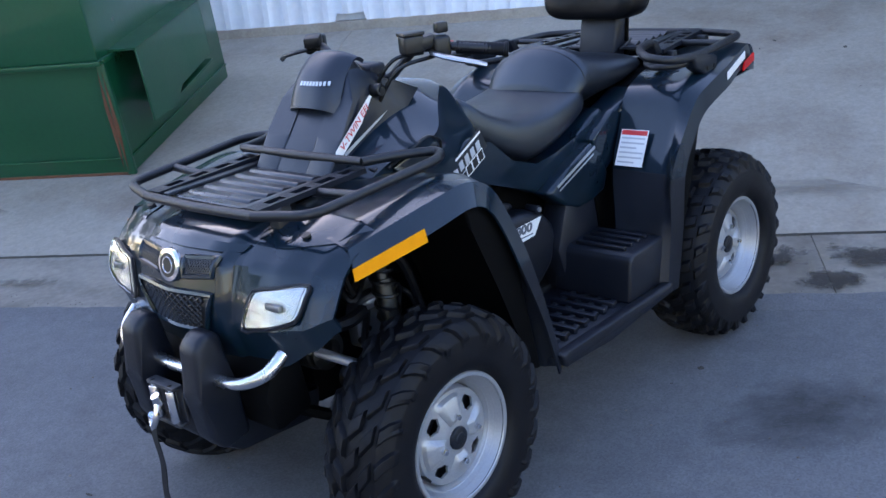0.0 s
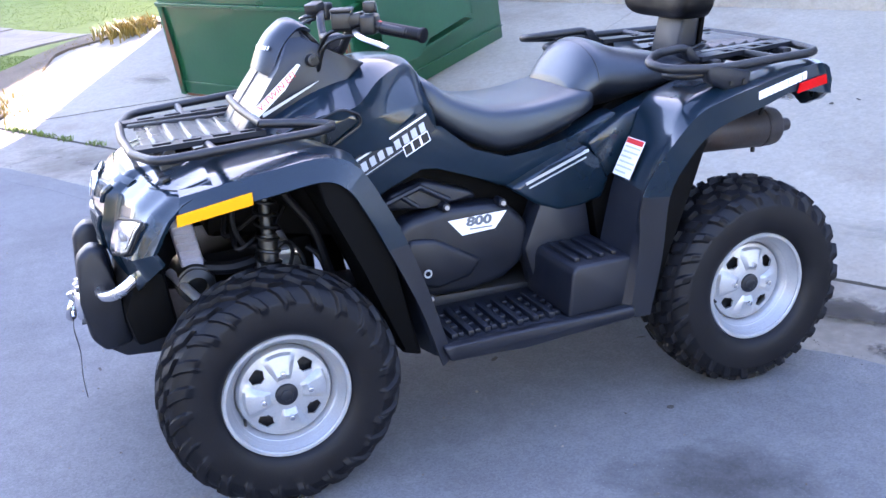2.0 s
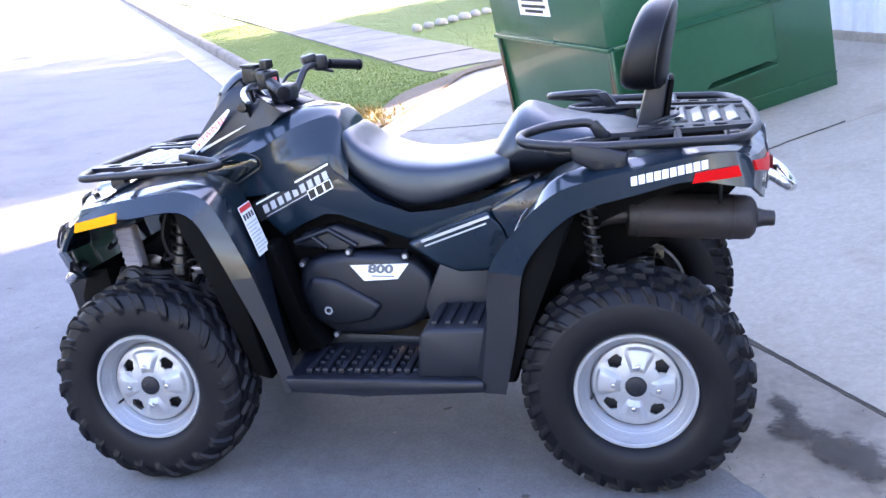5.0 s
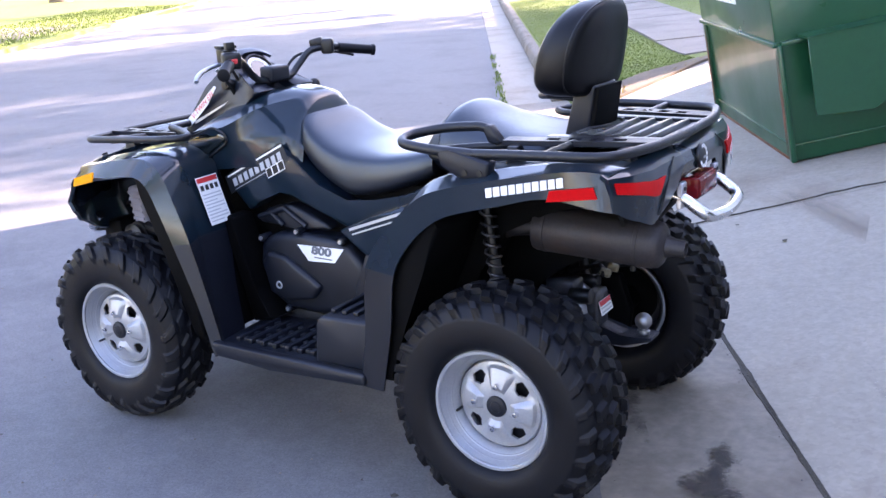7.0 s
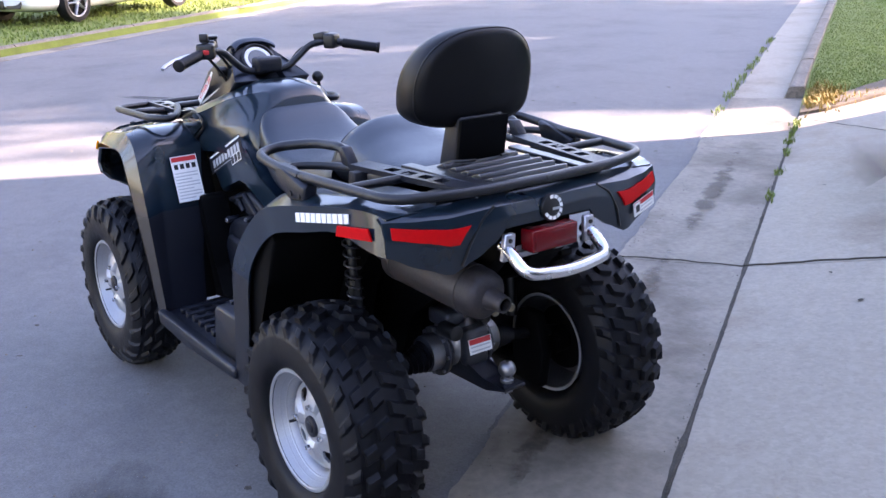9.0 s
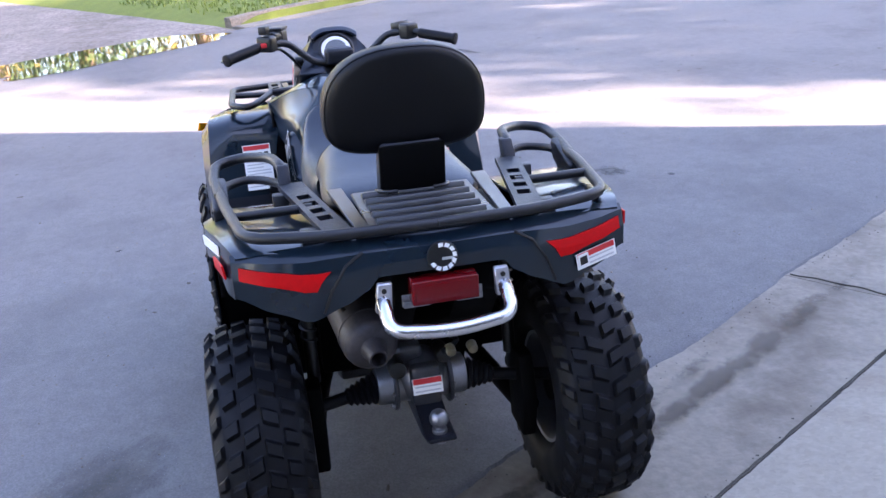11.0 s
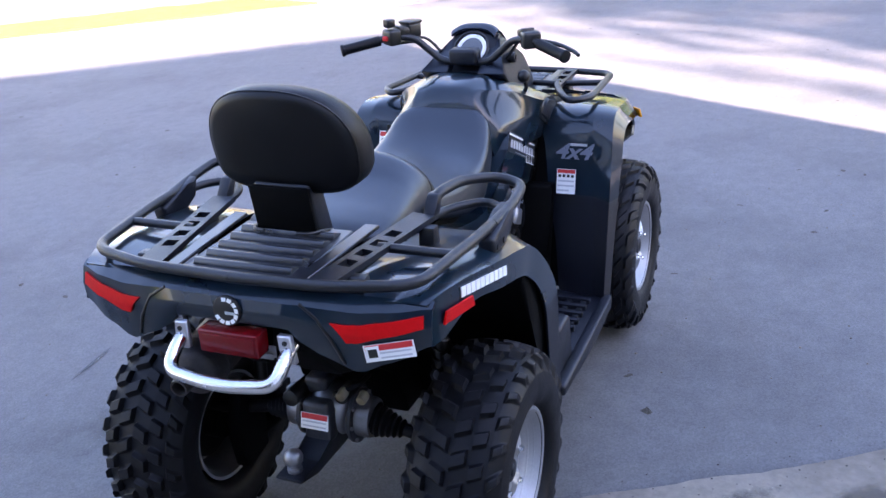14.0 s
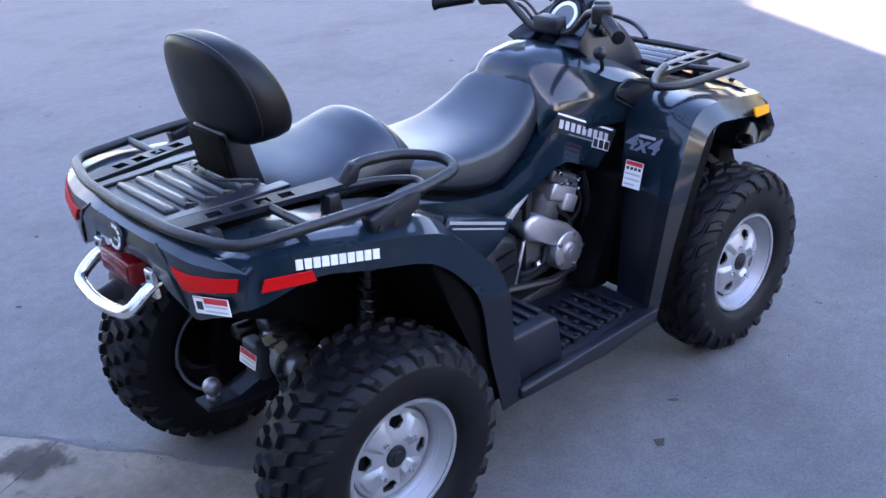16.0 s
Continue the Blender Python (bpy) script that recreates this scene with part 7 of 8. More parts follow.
# scattered grit and specks on the asphalt
bm = bmesh.new()
for k in range(1500):
    v, s = rs_.uniform(-4, 7), rs_.uniform(0.05, 7)
    r = rs_.uniform(0.0018, 0.0055) if k % 12 else rs_.uniform(0.004, 0.009)
    bmesh.ops.create_cone(bm, cap_ends=True, segments=5, radius1=r, radius2=r * 0.4, depth=r * 0.7, matrix=Matrix.Translation(street(v, s, r * 0.3)) @ Matrix.Rotation(rs_.uniform(0, 6), 4, "Z"))
tagged(link("grit", bm, M["kerb"], 0), "loose pale grit on the asphalt", "grit", kind="stuff")


# small dark tar specks and leaf crumbs
bm = bmesh.new()
for k in range(170):
    v, s = rs_.uniform(-4, 8), rs_.uniform(0.1, 7) if k % 4 else rs_.uniform(-3.5, -0.7)
    r = rs_.uniform(0.006, 0.026)
    z = 0.002 if s > 0 else drive_z(s) + 0.006
    tw, sq = rs_.uniform(0, 6), rs_.uniform(0.3, 0.9)
    ring = []
    for i in range(7):
        t = 6.283 * i / 7
        q = r * rs_.uniform(0.6, 1.2)
        a, b = q * math.cos(t), q * sq * math.sin(t)
        dv, ds = a * math.cos(tw) - b * math.sin(tw), a * math.sin(tw) + b * math.cos(tw)
        ring.append(bm.verts.new(street(v + dv, s + ds, z - (0.163 * ds if s < 0 else 0))))
    bm.faces.new(ring)
tagged(link("tar_specks", bm, M["dirt"], 0), "small dark specks on the pavement", "specks", kind="stuff")


def tufts(name, n, place, mat, hmin, hmax, label, seed=1, wid=0.006):
    """Many short blades of grass, each bent outwards."""
    r = random.Random(seed)
    vs2, fs = [], []
    for k in range(n):
        v, s = place(r)
        z = lawn_z(v, s) if s < -0.62 else (0.02 if s < 1 else ground_z(v, s))
        o = street(v, s, z - 0.004)
        for b in range(3):
            a = r.uniform(0, 6.28)
            h = r.uniform(hmin, hmax)
            d = Vector((math.cos(a), math.sin(a), 0))
            q = Vector((-d.y, d.x, 0)) * wid
            lean = r.uniform(0.2, 0.9) * h
            i = len(vs2)
            vs2 += [o - q, o + q, o + d * lean * 0.4 + Vector((0, 0, h * 0.65)) + q * 0.7, o + d * lean * 0.4 + Vector((0, 0, h * 0.65)) - q * 0.7, o + d * lean + Vector((0, 0, h))]
            fs += [(i, i + 1, i + 2, i + 3), (i + 3, i + 2, i + 4)]
    me = bpy.data.meshes.new(name)
    me.from_pydata(vs2, [], fs)
    me.materials.append(mat)
    return tagged(new(name, me), label, "grass", kind="stuff")


def on_verge(r):
    while True:
        s = -0.64 - 1.36 * r.random()
        v = drive_edge(s) + (0.30 + 0.35 * r.random() if s > -1.8 else 0.2) + 14 * r.random() ** 1.6
        return v, s
tufts("grass", 30000, on_verge, M["blade"], 0.007, 0.020, "short green grass on the verge", 1, 0.0036)
def on_lawn(r):
    return 9.0 + 14 * r.random() ** 1.3, -3.15 - 4 * r.random()
tufts("grass", 14000, on_lawn, M["blade"], 0.007, 0.018, "short green grass behind the sidewalk", 2, 0.0038)
def in_joint(r):
    c = r.choice((5.48, 5.4, 5.3, 5.15, 5.0, 4.8, 4.45, 3.9, 3.3))
    return r.gauss(c, 0.05), -0.632 + r.gauss(0, 0.015)
tufts("weeds", 200, in_joint, M["blade"], 0.015, 0.045, "green weeds growing in the gutter joint", 3, 0.004)
def at_corner(r):
    return r.gauss(6.30, 0.20), -0.66 - abs(r.gauss(0, 0.14))
tufts("weeds", 420, at_corner, M["leafy"], 0.02, 0.09, "yellowing weeds at the kerb end", 4, 0.006)
def asph_line(r):
    c = r.choice((6.6, 7.1, 7.6, 8.3, 8.8, 9.6, 10.5, 5.9))
    return r.gauss(c, 0.12), 0.0 + r.gauss(0, 0.02)
def by_drive(r):
    return 6.85 + r.gauss(0, 0.12), -2.75 + r.gauss(0, 0.13)
tufts("weeds", 260, by_drive, M["leafy"], 0.05, 0.15, "tall yellow weeds at the edge of the drive", 7, 0.007)
def along_drive(r):
    s = r.uniform(-2.5, -1.0)
    return drive_edge(s) + r.gauss(0.08, 0.07), s
tufts("weeds", 240, along_drive, M["leafy"], 0.012, 0.04, "dry yellow grass along the drive", 8, 0.005)
tufts("weeds", 220, asph_line, M["blade"], 0.015, 0.05, "weeds along the asphalt edge", 5, 0.004)
def far_verge(r):
    return 5.9 + 26 * r.random(), 9.85 + 3.5 * r.random()
tufts("grass", 9000, far_verge, M["blade"], 0.03, 0.07, "grass verge across the street", 6, 0.010)
# border stones on the lawn
for k in range(13):
    bm = bmesh.new()
    bmesh.ops.create_icosphere(bm, subdivisions=2, radius=1)
    for vt in bm.verts:
        vt.co *= 1 + 0.25 * noise.noise(vt.co * 1.7 + Vector((k * 3, 0, 0)))
    v, s = 13.2 + 0.17 * k * 1.2, -3.5 - 0.24 * k * 1.2
    bm.transform(Matrix.Translation(street(v, s, lawn_z(v, s) + 0.05)) @ Matrix.Diagonal((rs_.uniform(0.09, 0.14), rs_.uniform(0.08, 0.12), rs_.uniform(0.05, 0.08), 1)))
    tagged(link("border_stone", bm, M["stone"], 60), "pale rounded border stone on the lawn", "stone", "border stones")

# ---------- dumpster ----------
TILT = math.atan(0.155)
dump = new("dumpster")
dm = Matrix((U, -N * math.cos(TILT) + Vector((0, 0, math.sin(TILT))), N * math.sin(TILT) + Vector((0, 0, math.cos(TILT))))).transposed().to_4x4()
dm.translation = street(2.80, -1.56, 0.165)
dump.matrix_world = dm
tagged(dump, "dark green steel dumpster with fork sleeves, standing on the driveway", "dumpster")
W, D, H1, H2 = 1.80, 1.62, 0.70, 1.42
bm = bmesh.new()
prism(bm, [(0, 0.02), (0, H1), (-0.03, H1 + 0.02), (-0.03, 1.30), (D * 0.6, H2), (D, H2), (D, 0.02)], 0.0, W, 0.008, 2, "x")
part("body", bm, M["binpaint"], dump, "green painted steel body, scraped and streaked")
bm = bmesh.new()
box(bm, (W / 2, -0.026, H1 + 0.005), (W + 0.03, 0.042, 0.030), 0.007)
part("front_rail", bm, M["binpaint"], dump)
bm = bmesh.new()
box(bm, (W / 2, -0.004, 0.115), (W + 0.01, 0.012, 0.012), 0.003)
box(bm, (-0.004, D / 2, 0.115), (0.012, D, 0.012), 0.003)
box(bm, (-0.006, D / 2, H1 + 0.005), (0.03, D, 0.03), 0.006)
for x in (0.0, W):
    box(bm, (x, -0.008, 0.36), (0.05, 0.03, 0.68), 0.006)
part("stiffener", bm, M["binpaint"], dump)
for x in (-0.13, W + 0.13):
    bm = bmesh.new()
    xo = -0.175 if x < 0 else W + 0.175
    xi = 0.0 if x < 0 else W
    pts0 = [(0.10, 0.30), (0.10, 0.74), (1.05, 0.74), (1.05, 0.38), (0.55, 0.36), (0.42, 0.27)]
    prism(bm, pts0, xo, xo + (0.012 if x < 0 else -0.012), 0.003, 1, "x")
    prism(bm, [(0.10, 0.728), (0.10, 0.74), (1.05, 0.74), (1.05, 0.728)], xo, xi, 0, 1, "x")
    prism(bm, [(0.42, 0.30), (0.42, 0.315), (1.05, 0.345), (1.05, 0.33)], xo, xi, 0, 1, "x")
    prism(bm, [(1.038, 0.38), (1.038, 0.74), (1.05, 0.74), (1.05, 0.38)], xo, xi, 0, 1, "x")
    part("fork_sleeve", bm, M["binpaint"], dump, "green fork sleeve with a dark opening")
bm = bmesh.new()
for x, y in ((0.12, 0.12), (W - 0.12, 0.12), (0.12, D - 0.12), (W - 0.12, D - 0.12)):
    box(bm, (x, y, 0.0), (0.14, 0.10, 0.06), 0.006)
    part("foot", bm, M["rust"], dump)
    bm = bmesh.new()
box(bm, (W / 2, 0.012, 0.012), (W - 0.04, 0.03, 0.03), 0.004)
part("skid", bm, M["rust"], dump, "rusty base skids")
for k in range(4):
    bm = bmesh.new()
    x = (0.004, 0.030, W - 0.006, W - 0.028)[k]
    prism(bm, [(x - 0.012, 0.05 + 0.3 * rs_.random()), (x + 0.010, 0.04), (x + 0.014, 0.25 + 0.3 * rs_.random()), (x - 0.006, 0.66)], -0.0245, -0.0235, 0, 1, "y")
    part("rust_streak", bm, M["rust"], dump)
dl = plate("sign", street(0, 0, 0), (1, 0, 0), (0, 0, 1), 0.50, 0.20, M["white"], dump, "white notice with plain bars", 0.003, 0.98, 0.99, 0.032)
for k, (w_, y_) in enumerate(((0.42, 1.045), (0.36, 1.0), (0.40, 0.955), (0.30, 0.92))):
    plate("print_bar", (0, 0, 0), (1, 0, 0), (0, 0, 1), w_, 0.022, M["black"], dl, "", 0.0008, 0.98, y_, 0.0352)

# ---------- shed with the corrugated wall ----------
shed = new("shed")
tagged(shed, "long white corrugated metal shed beside the driveway", "building")
S0, Z0, TOP = -4.06, 0.50, 5.2
V0, V1 = -0.10, 7.2
bm = bmesh.new()
period, per = 0.165, 8
n = int((V1 - V0) / period * per)
rows = []
for i in range(n + 1):
    v = V0 + (V1 - V0) * i / n
    ph = (i % per) / per
    off = 0.022 * (smooth(0.05, 0.25, ph) - smooth(0.5, 0.7, ph))
    rag = 0.012 * noise.noise((v * 6, 0, 0)) + (0.07 if 1.95 < v < 2.2 else 0)
    rows.append([street(v, S0 + off, Z0 + 0.14 + max(0, rag)), street(v, S0 + off, 1.2), street(v, S0 + off, TOP)])
sheet(bm, rows, 0.004)
part("corrugated_wall", bm, M["wall"], shed, "white painted corrugated sheet, ragged at the bottom", 25)
def slab_box(name, v0, v1, s0, s1, z0, z1, mat, parent, label=""):
    bm = bmesh.new()
    c = street((v0 + v1) / 2, (s0 + s1) / 2, (z0 + z1) / 2)
    box(bm, c, (v1 - v0, abs(s1 - s0), z1 - z0), 0.01, Matrix((U, N, Vector((0, 0, 1)))).transposed())
    return part(name, bm, mat, parent, label)
slab_box("footing", V0, V1, S0 + 0.035, S0 - 0.25, 0.2, Z0 + 0.15, M["concrete"], shed, "grey concrete footing")
slab_box("end_wall", V1 - 0.1, V1, S0 - 0.08, -16, 0.2, TOP, M["wall"], shed)
slab_box("front_wall", V0 + 0.0, V1 - 0.1, S0 - 0.05, S0 - 0.2, Z0, TOP, M["wall"], shed)
slab_box("door_header", -6.0, V0, S0 - 0.02, S0 - 0.2, 3.6, TOP, M["wall"], shed)
slab_box("front_wall", -16.0, -6.0, S0 - 0.02, S0 - 0.2, 0.2, TOP, M["wall"], shed)
slab_box("end_wall", -16.0, -15.9, S0 - 0.2, -16, 0.2, TOP, M["wall"], shed)
slab_box("back_wall", -16.0, V1, -15.9, -16, 0.2, TOP, M["wall"], shed)
slab_box("roof", -16.2, V1 + 0.2, S0 + 0.2, -16.2, TOP, TOP + 0.15, M["roofing"], shed)
rd = slab_box("roller_door", -6.0, V0, S0 - 0.75, S0 - 0.82, 0.55, 3.7, M["field"], shed, "dark grey steel roller door")
bm = bmesh.new()
for k in range(18):
    box(bm, street(-3.05, S0 - 0.745, 0.7 + 0.17 * k), (5.8, 0.02, 0.03), 0.004, Matrix((U, N, Vector((0, 0, 1)))).transposed())
part("door_rib", bm, M["field"], rd)
slab_box("door_reveal", V0 - 0.05, V0 + 0.1, S0 - 0.2, S0 - 0.8, 0.3, 3.7, M["wall"], shed)

# ---------- trees ----------
def leaf_mesh(seed, n, mat, spread=0.55, size=0.16):
    r = random.Random(seed)
    vs2, fs = [], []
    for k in range(n):
        c = Vector((r.gauss(0, spread), r.gauss(0, spread), r.gauss(0, spread * 0.7)))
        a = Vector((r.gauss(0, 1), r.gauss(0, 1), r.gauss(0, 1))).normalized()
        b = a.orthogonal().normalized()
        L, w = size * r.uniform(0.6, 1.3), size * 0.45
        i = len(vs2)
        vs2 += [c - a * L, c + b * w, c + a * L, c - b * w]
        fs.append((i, i + 1, i + 2, i + 3))
    return vs2, fs


def tree(v, s, h, trunk_r, crown_r, seed, n_clumps=60, low=0.42, mat=None, base_z=None, label="leafy tree with a grey-brown trunk, some unseen, added for shade", leaf=0.14):
    r = random.Random(seed)
    z0 = ground_z(v, s) if base_z is None else base_z
    t = new("tree")
    t.matrix_world = Matrix.Translation(street(v, s, z0))
    tagged(t, label, "tree", "street trees")
    bm = bmesh.new()
    tube(bm, catmull([(r.gauss(0, .06) * i, r.gauss(0, .06) * i, h * 0.62 * i / 4 - 0.05) for i in range(5)], 4), [trunk_r * (1.35 if i == 0 else 1) * (1 - 0.6 * i / 16) for i in range(17)], 12)
    for b in range(7):
        a = r.uniform(0, 6.28)
        z = h * r.uniform(0.3, 0.58)
        d = Vector((math.cos(a), math.sin(a), 0))
        L = crown_r * r.uniform(0.6, 0.95)
        pts = catmull([(0, 0, z), d * L * 0.4 + Vector((0, 0, z + L * 0.35)), d * L + Vector((0, 0, z + L * 0.8))], 5)
        tube(bm, pts, [trunk_r * 0.42 * (1 - 0.8 * i / (len(pts) - 1)) for i in range(len(pts))], 7)
    part("trunk", bm, M["bark"], t)
    vs2, fs = [], []
    for c in range(n_clumps):
        a, q = r.uniform(0, 6.28), r.random() ** 0.5
        zc = h * (low + (0.97 - low) * r.random())
        rr = crown_r * q * (1 - 0.6 * max(0, (zc / h - 0.62) / 0.38))
        o = Vector((math.cos(a) * rr, math.sin(a) * rr, zc))
        pv, pf = leaf_mesh(seed * 100 + c, 55, None, crown_r * 0.11, leaf)
        i = len(vs2)
        vs2 += [p + o for p in pv]
        fs += [tuple(j + i for j in f) for f in pf]
    me = bpy.data.meshes.new("crown")
    me.from_pydata(vs2, [], fs)
    me.materials.append(mat or M["leaf"])
    cr = new("crown", me)
    cr.parent = t
    return t


# trees at negative s are unseen, added to dapple the street with shade
for i, (v, s, h, tr, cr, nc, low) in enumerate(((20.8, -17.2, 15.5, 0.30, 5.2, 220, 0.50), (25.7, -16.8, 14.5, 0.28, 3.8, 110, 0.48), (30, -7.5, 10, 0.25, 3.6, 55, 0.42), (41, -10, 11, 0.3, 4.5, 60, 0.42), (52, -8, 10, 0.3, 4, 60, 0.42),
                                            (27, 17, 9, 0.17, 3.0, 60, 0.42), (41.3, 18, 12, 0.40, 5.0, 80, 0.42), (78, 30, 12, 0.45, 5, 60, 0.42), (75, 18, 12, 0.4, 5.5, 60, 0.42), (-12, 16, 10, 0.3, 4.5, 60, 0.42))):
    tree(v, s, h, tr, cr, i + 1, nc, low, None, None, "leafy tree with a grey-brown trunk, some unseen, added for shade", 0.20 if i < 2 else 0.14)
def shade_house(v0, v1, s0, s1, eave, ridge):
    """An unseen low house added for shade: lapped siding, gable roof along the street."""
    h = new("shade_house")
    tagged(h, "unseen low house with pale lapped siding, added to shade the lawn", "house")
    turn = Matrix((U, N, Vector((0, 0, 1)))).transposed()
    base = ground_z(v0 + 3, s0)
    bm = bmesh.new()
    box(bm, street((v0 + v1) / 2, (s0 + s1) / 2, base + eave / 2 - 0.2), (v1 - v0, s0 - s1, eave + 0.4), 0.01, turn)
    wall = part("wall", bm, M["siding"], h)
    n = 22
    for k in range(n):
        bm = bmesh.new()
        z = base + 0.25 + (eave - 0.3) * k / n
        c = street((v0 + v1) / 2, s0 + 0.012, z)
        box(bm, c, (v1 - v0, 0.02, (eave - 0.3) / n * 1.02), 0.003, turn @ Euler((radians(4), 0, 0)).to_matrix())
        part("siding_board", bm, M["siding"], wall)
    bm = bmesh.new()
    mid = (s0 + s1) / 2
    rings = []
    for v in (v0 - 0.3, v1 + 0.3):
        rings.append([street(v, s0 + 0.4, base + eave - 0.12), street(v, s0 + 0.4, base + eave), street(v, mid, base + ridge), street(v, s1 - 0.4, base + eave), street(v, s1 - 0.4, base + eave - 0.12), street(v, mid, base + ridge - 0.14)])
    rings_skin(bm, rings)
    part("roof", bm, M["roofing"], h, "grey shingle roof", 20)
    for v in (v0 + 0.4, v1 - 0.4):
        bm = bmesh.new()
        rings_skin(bm, [[street(v + d, s0, base + eave - 0.1), street(v + d, mid, base + ridge - 0.16), street(v + d, s1, base + eave - 0.1)] for d in (-0.08, 0.08)])
        part("gable", bm, M["siding"], h, "", 20)
    for v in (v0 + 2.2, v0 + 6.5, v1 - 2.0):
        bm = bmesh.new()
        box(bm, street(v, s0 + 0.03, base + 1.7), (1.3, 0.09, 1.2), 0.01, turn)
        wn_ = part("window", bm, M["siding"], h)
        bm = bmesh.new()
        box(bm, street(v, s0 + 0.08, base + 1.7), (1.1, 0.02, 1.0), 0.004, turn)
        part("pane", bm, M["carglass"], wn_)


# stands out of view, placed to cast shade on lawn and street
shade_house(13.6, 20.5, -8.4, -15.0, 4.2, 6.2)
# the wooded far side of the gravel lot, in autumn colour
for i, (v, s, h, cr, gold) in enumerate(((24, 31, 19, 7, 1), (14, 33, 21, 7, 0), (5, 31, 18, 6.5, 1), (-4, 33, 21, 7, 0), (-13, 30, 19, 6.5, 1), (-22, 26, 20, 7, 0), (-30, 18, 18, 6.5, 1), (-36, 9, 20, 7, 0), (-40, -2, 18, 6.5, 1), (34, 38, 19, 7, 0), (46, 50, 19, 7, 1), (76, 50, 19, 7, 0), (9.5, 29, 9, 5, 0), (17, 30, 10, 5, 1), (24, 28.5, 9, 5, 0), (0.5, 29.5, 9, 5, 1))):
    tree(v, s, h, 0.35, cr, i + 60, 190, 0.03, M["gold"] if gold else M["leaf"], None, "tall yellowing tree beyond the gravel lot" if gold else "tall green tree beyond the gravel lot")

# ---------- parked car across the street ----------
def parked_car(v, s):
    car = new("parked_car")
    m = Matrix((-U, -N, Vector((0, 0, 1)))).transposed().to_4x4()
    m.translation = street(v, s, ground_z(v, s))
    car.matrix_world = m
    tagged(car, "white saloon car parked on the verge", "car")
    # x ahead, y to its left; the length is 4.6
    bm = bmesh.new()
    st = [(-2.25, 0.62, 0.80, 0.42), (-2.15, 0.78, 0.92, 0.30), (-1.6, 0.86, 0.98, 0.20), (-0.8, 0.88, 0.95, 0.18), (0.4, 0.88, 0.93, 0.18), (1.2, 0.87, 0.90, 0.18), (1.8, 0.84, 0.82, 0.20), (2.2, 0.74, 0.70, 0.26), (2.32, 0.58, 0.60, 0.34)]
    rings_skin(bm, [hull_ring(x, w, zt, zb, w * 0.98, 24, 4.5) for x, w, zt, zb in st])
    part("body", bm, M["carpaint"], car, "white painted body", 45)
    bm = bmesh.new()
    st = [(-1.75, 0.60, 0.98, 0.85), (-1.2, 0.68, 1.28, 0.85), (-0.5, 0.70, 1.42, 0.85), (0.2, 0.70, 1.42, 0.85), (0.8, 0.68, 1.22, 0.85), (1.35, 0.62, 0.92, 0.82)]
    rings_skin(bm, [hull_ring(x, w, zt, zb, w * 1.15, 20, 3.5) for x, w, zt, zb in st])
    part("cabin_glass", bm, M["carglass"], car, "dark tinted windows", 45)
    bm = bmesh.new()
    prism(bm, [(-1.1, 0.62), (0.3, 0.64), (0.3, -0.64), (-1.1, -0.62)], 1.40, 1.45, 0.02, 2, "z")
    part("roof", bm, M["carpaint"], car)
    for x in (1.38, -1.32):
        for y in (0.80, -0.80):
            sg = 1 if y > 0 else -1
            bm = bmesh.new()
            revolve(bm, [(-0.1, 0.22), (-0.1, 0.30), (-0.06, 0.325), (0.06, 0.325), (0.105, 0.30), (0.11, 0.235), (0.08, 0.22)], (0, 0, 0), (0, sg, 0), 32)
            wh = part("wheel", bm, M["rubber"], car, "dark tyre on a bright alloy wheel")
            wh.matrix_basis = Matrix.Translation((x, y, 0.325))
            bm = bmesh.new()
            revolve(bm, [(0.085, 0.205), (0.10, 0.215), (0.10, 0.235), (0.08, 0.24)], (0, 0, 0), (0, sg, 0), 32)
            for k in range(5):
                t = 2 * math.pi * k / 5
                tube(bm, [(0.03 * math.cos(t), 0.085 * sg, 0.03 * math.sin(t)), (0.215 * math.cos(t), 0.085 * sg, 0.215 * math.sin(t))], [0.045, 0.028], 6, False, 0.5)
            cyl(bm, (0, 0.05 * sg, 0), (0, 0.10 * sg, 0), 0.055, 16)
            part("alloy_rim", bm, M["silver"], wh)
            bm = bmesh.new()
            cyl(bm, (0, 0.0, 0), (0, 0.06 * sg, 0), 0.215, 24)
            part("brake_disc", bm, M["dark"], wh)
    for sg in (1, -1):
        bm = bmesh.new()
        prism(bm, [(2.315, 0.30), (2.335, 0.30), (2.30, 0.42), (2.26, 0.42)], 0.30 * sg, 0.60 * sg, 0.01)
        part("fog_light", bm, M["black"], car)
        bm = bmesh.new()
        prism(bm, [(2.24, 0.56), (2.30, 0.56), (2.12, 0.72), (1.98, 0.74)], 0.42 * sg, 0.74 * sg, 0.02)
        part("headlight", bm, M["chrome"], car)
    bm = bmesh.new()
    box(bm, (2.30, 0, 0.36), (0.10, 0.52, 0.14), 0.02)
    part("lower_grille", bm, M["black"], car)
    bm = bmesh.new()
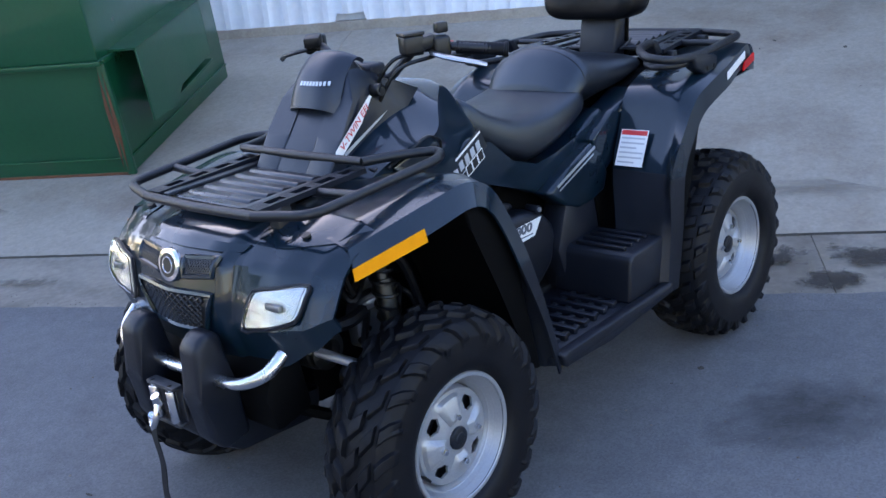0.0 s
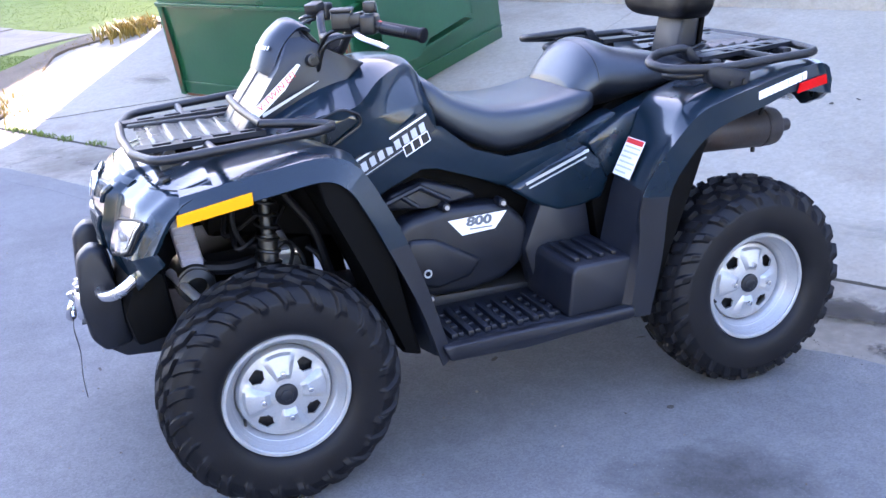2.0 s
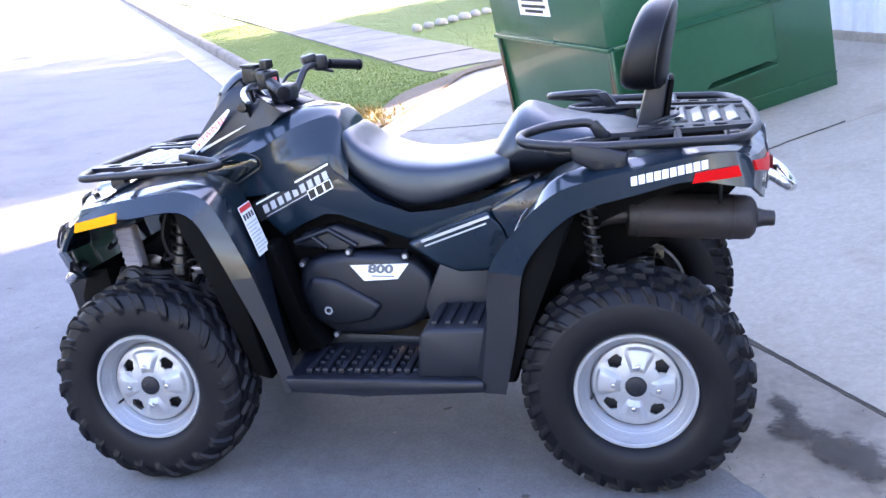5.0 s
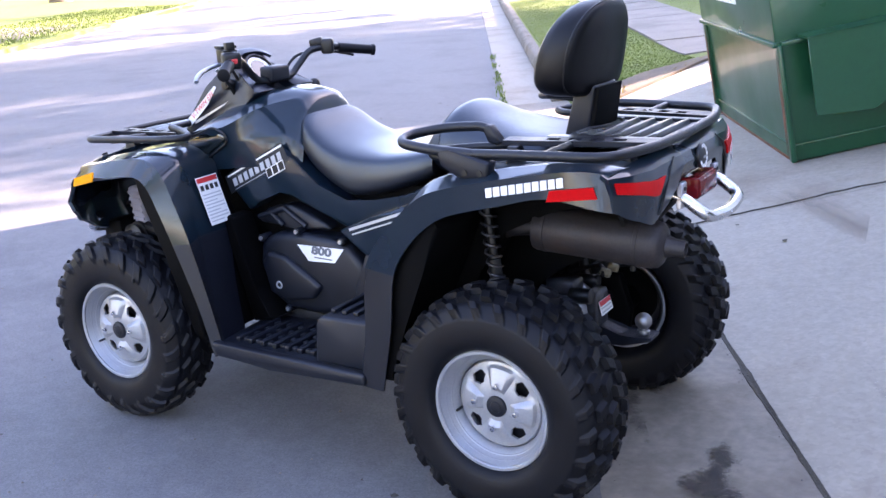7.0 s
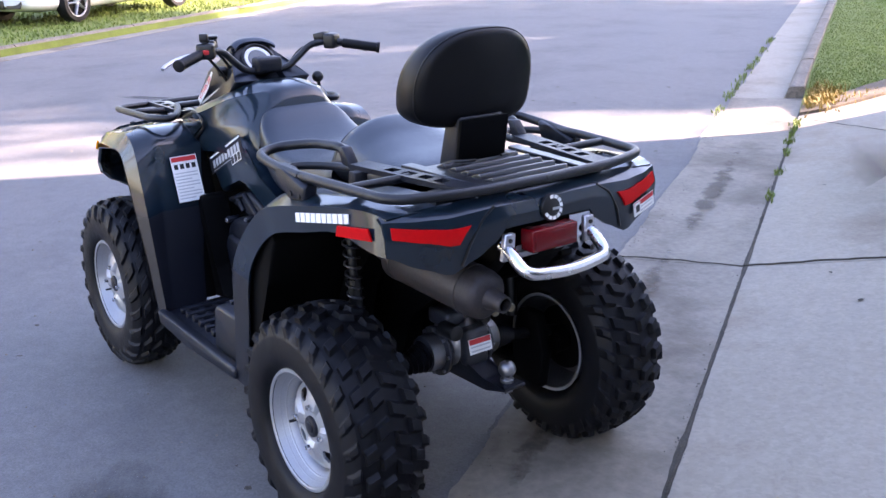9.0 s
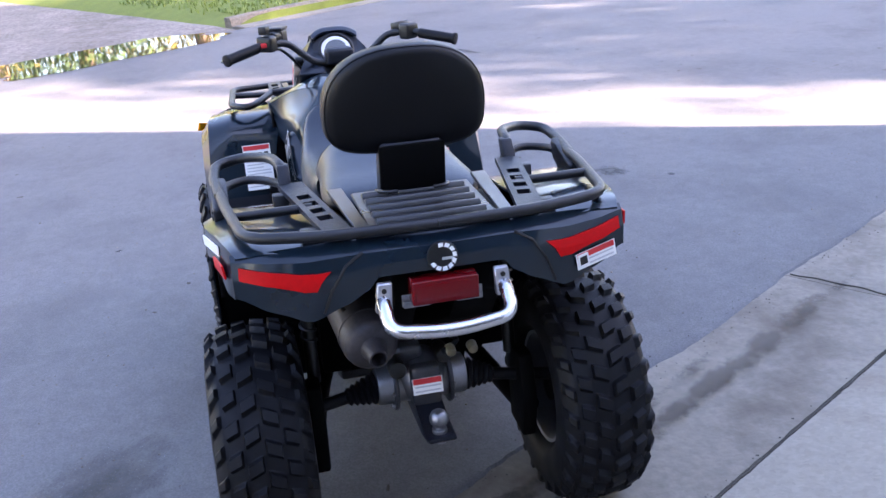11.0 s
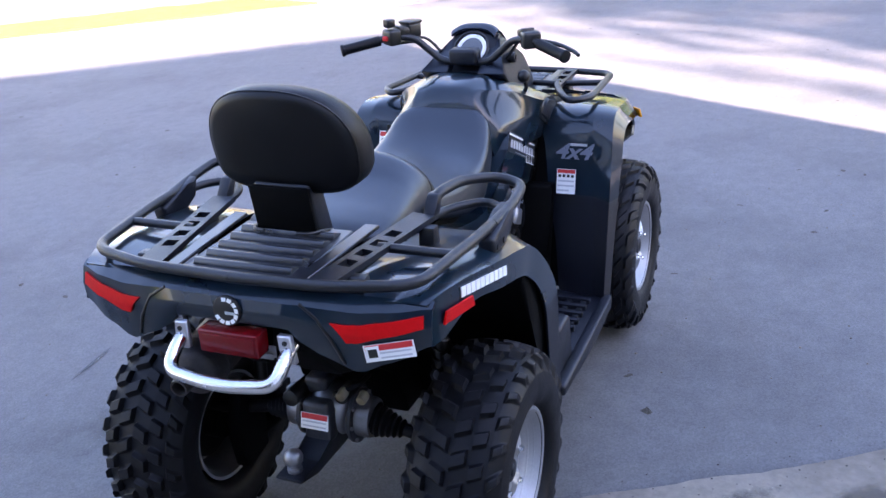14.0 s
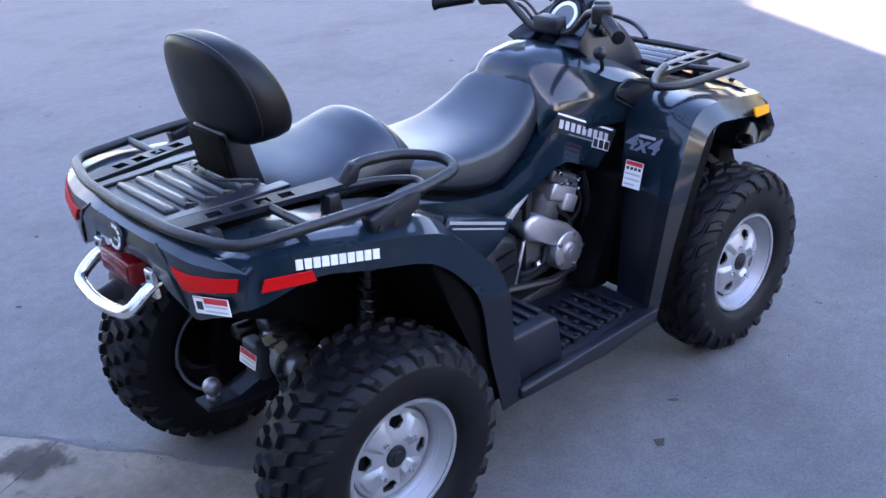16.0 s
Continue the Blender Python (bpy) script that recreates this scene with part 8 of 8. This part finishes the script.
    for sg in (1, -1):
        box(bm, (0.85, 0.88 * sg, 0.92), (0.16, 0.10, 0.11), 0.03, None, 3)
        tube(bm, [(1.85, 0.855 * sg, 0.60), (1.75, 0.865 * sg, 0.60)], 0.012, 6)
    part("door_mirror", bm, M["carpaint"], car)


parked_car(12.12, 11.85)

# ---------- white house far across the street ----------
house = new("house")
hm = Matrix((U, N, Vector((0, 0, 1)))).transposed().to_4x4()
hm.translation = street(61.5, 33.5, 0.3)
house.matrix_world = hm
tagged(house, "white sided house behind lawns and trees", "house")
bm = bmesh.new()
box(bm, (0, 0, 1.4), (14, 8, 2.9), 0.02)
part("wall", bm, M["siding"], house)
bm = bmesh.new()
prism(bm, [(-4.6, 2.8), (4.6, 2.8), (0, 5.2)], -7.5, 7.5, 0.02, 1, "x")
part("roof", bm, M["roofing"], house)
for x in (-5, -1.8, 1.8, 5):
    bm = bmesh.new()
    box(bm, (x, -4.02, 1.6), (1.3, 0.10, 1.2), 0.02)
    wf = part("window", bm, M["siding"], house)
    bm = bmesh.new()
    box(bm, (x, -4.08, 1.6), (1.1, 0.02, 1.0), 0.005)
    part("pane", bm, M["carglass"], wf)
def shrub(v, s, r0, seed):
    vs2, fs = [], []
    rr = random.Random(seed)
    for c in range(26):
        o = Vector((rr.gauss(0, r0 * 0.5), rr.gauss(0, r0 * 0.5), r0 * (0.2 + 0.9 * rr.random())))
        pv, pf = leaf_mesh(seed * 77 + c, 40, None, r0 * 0.22, 0.07)
        i = len(vs2)
        vs2 += [p + o for p in pv]
        fs += [tuple(j + i for j in f) for f in pf]
    me = bpy.data.meshes.new("shrub")
    me.from_pydata(vs2, [], fs)
    me.materials.append(M["leaf"])
    ob = new("shrub", me)
    ob.location = street(v, s, ground_z(v, s))
    tagged(ob, "round green shrub in front of the house", "shrub", "shrubs")
for i, (v, s, r0) in enumerate(((36, 22.5, 1.5), (34, 21.5, 1.0), (56.5, 27.2, 1.0), (60, 26.5, 0.9), (63, 24, 1.0), (55, 28.6, 0.8))):
    shrub(v, s, r0, i + 40)
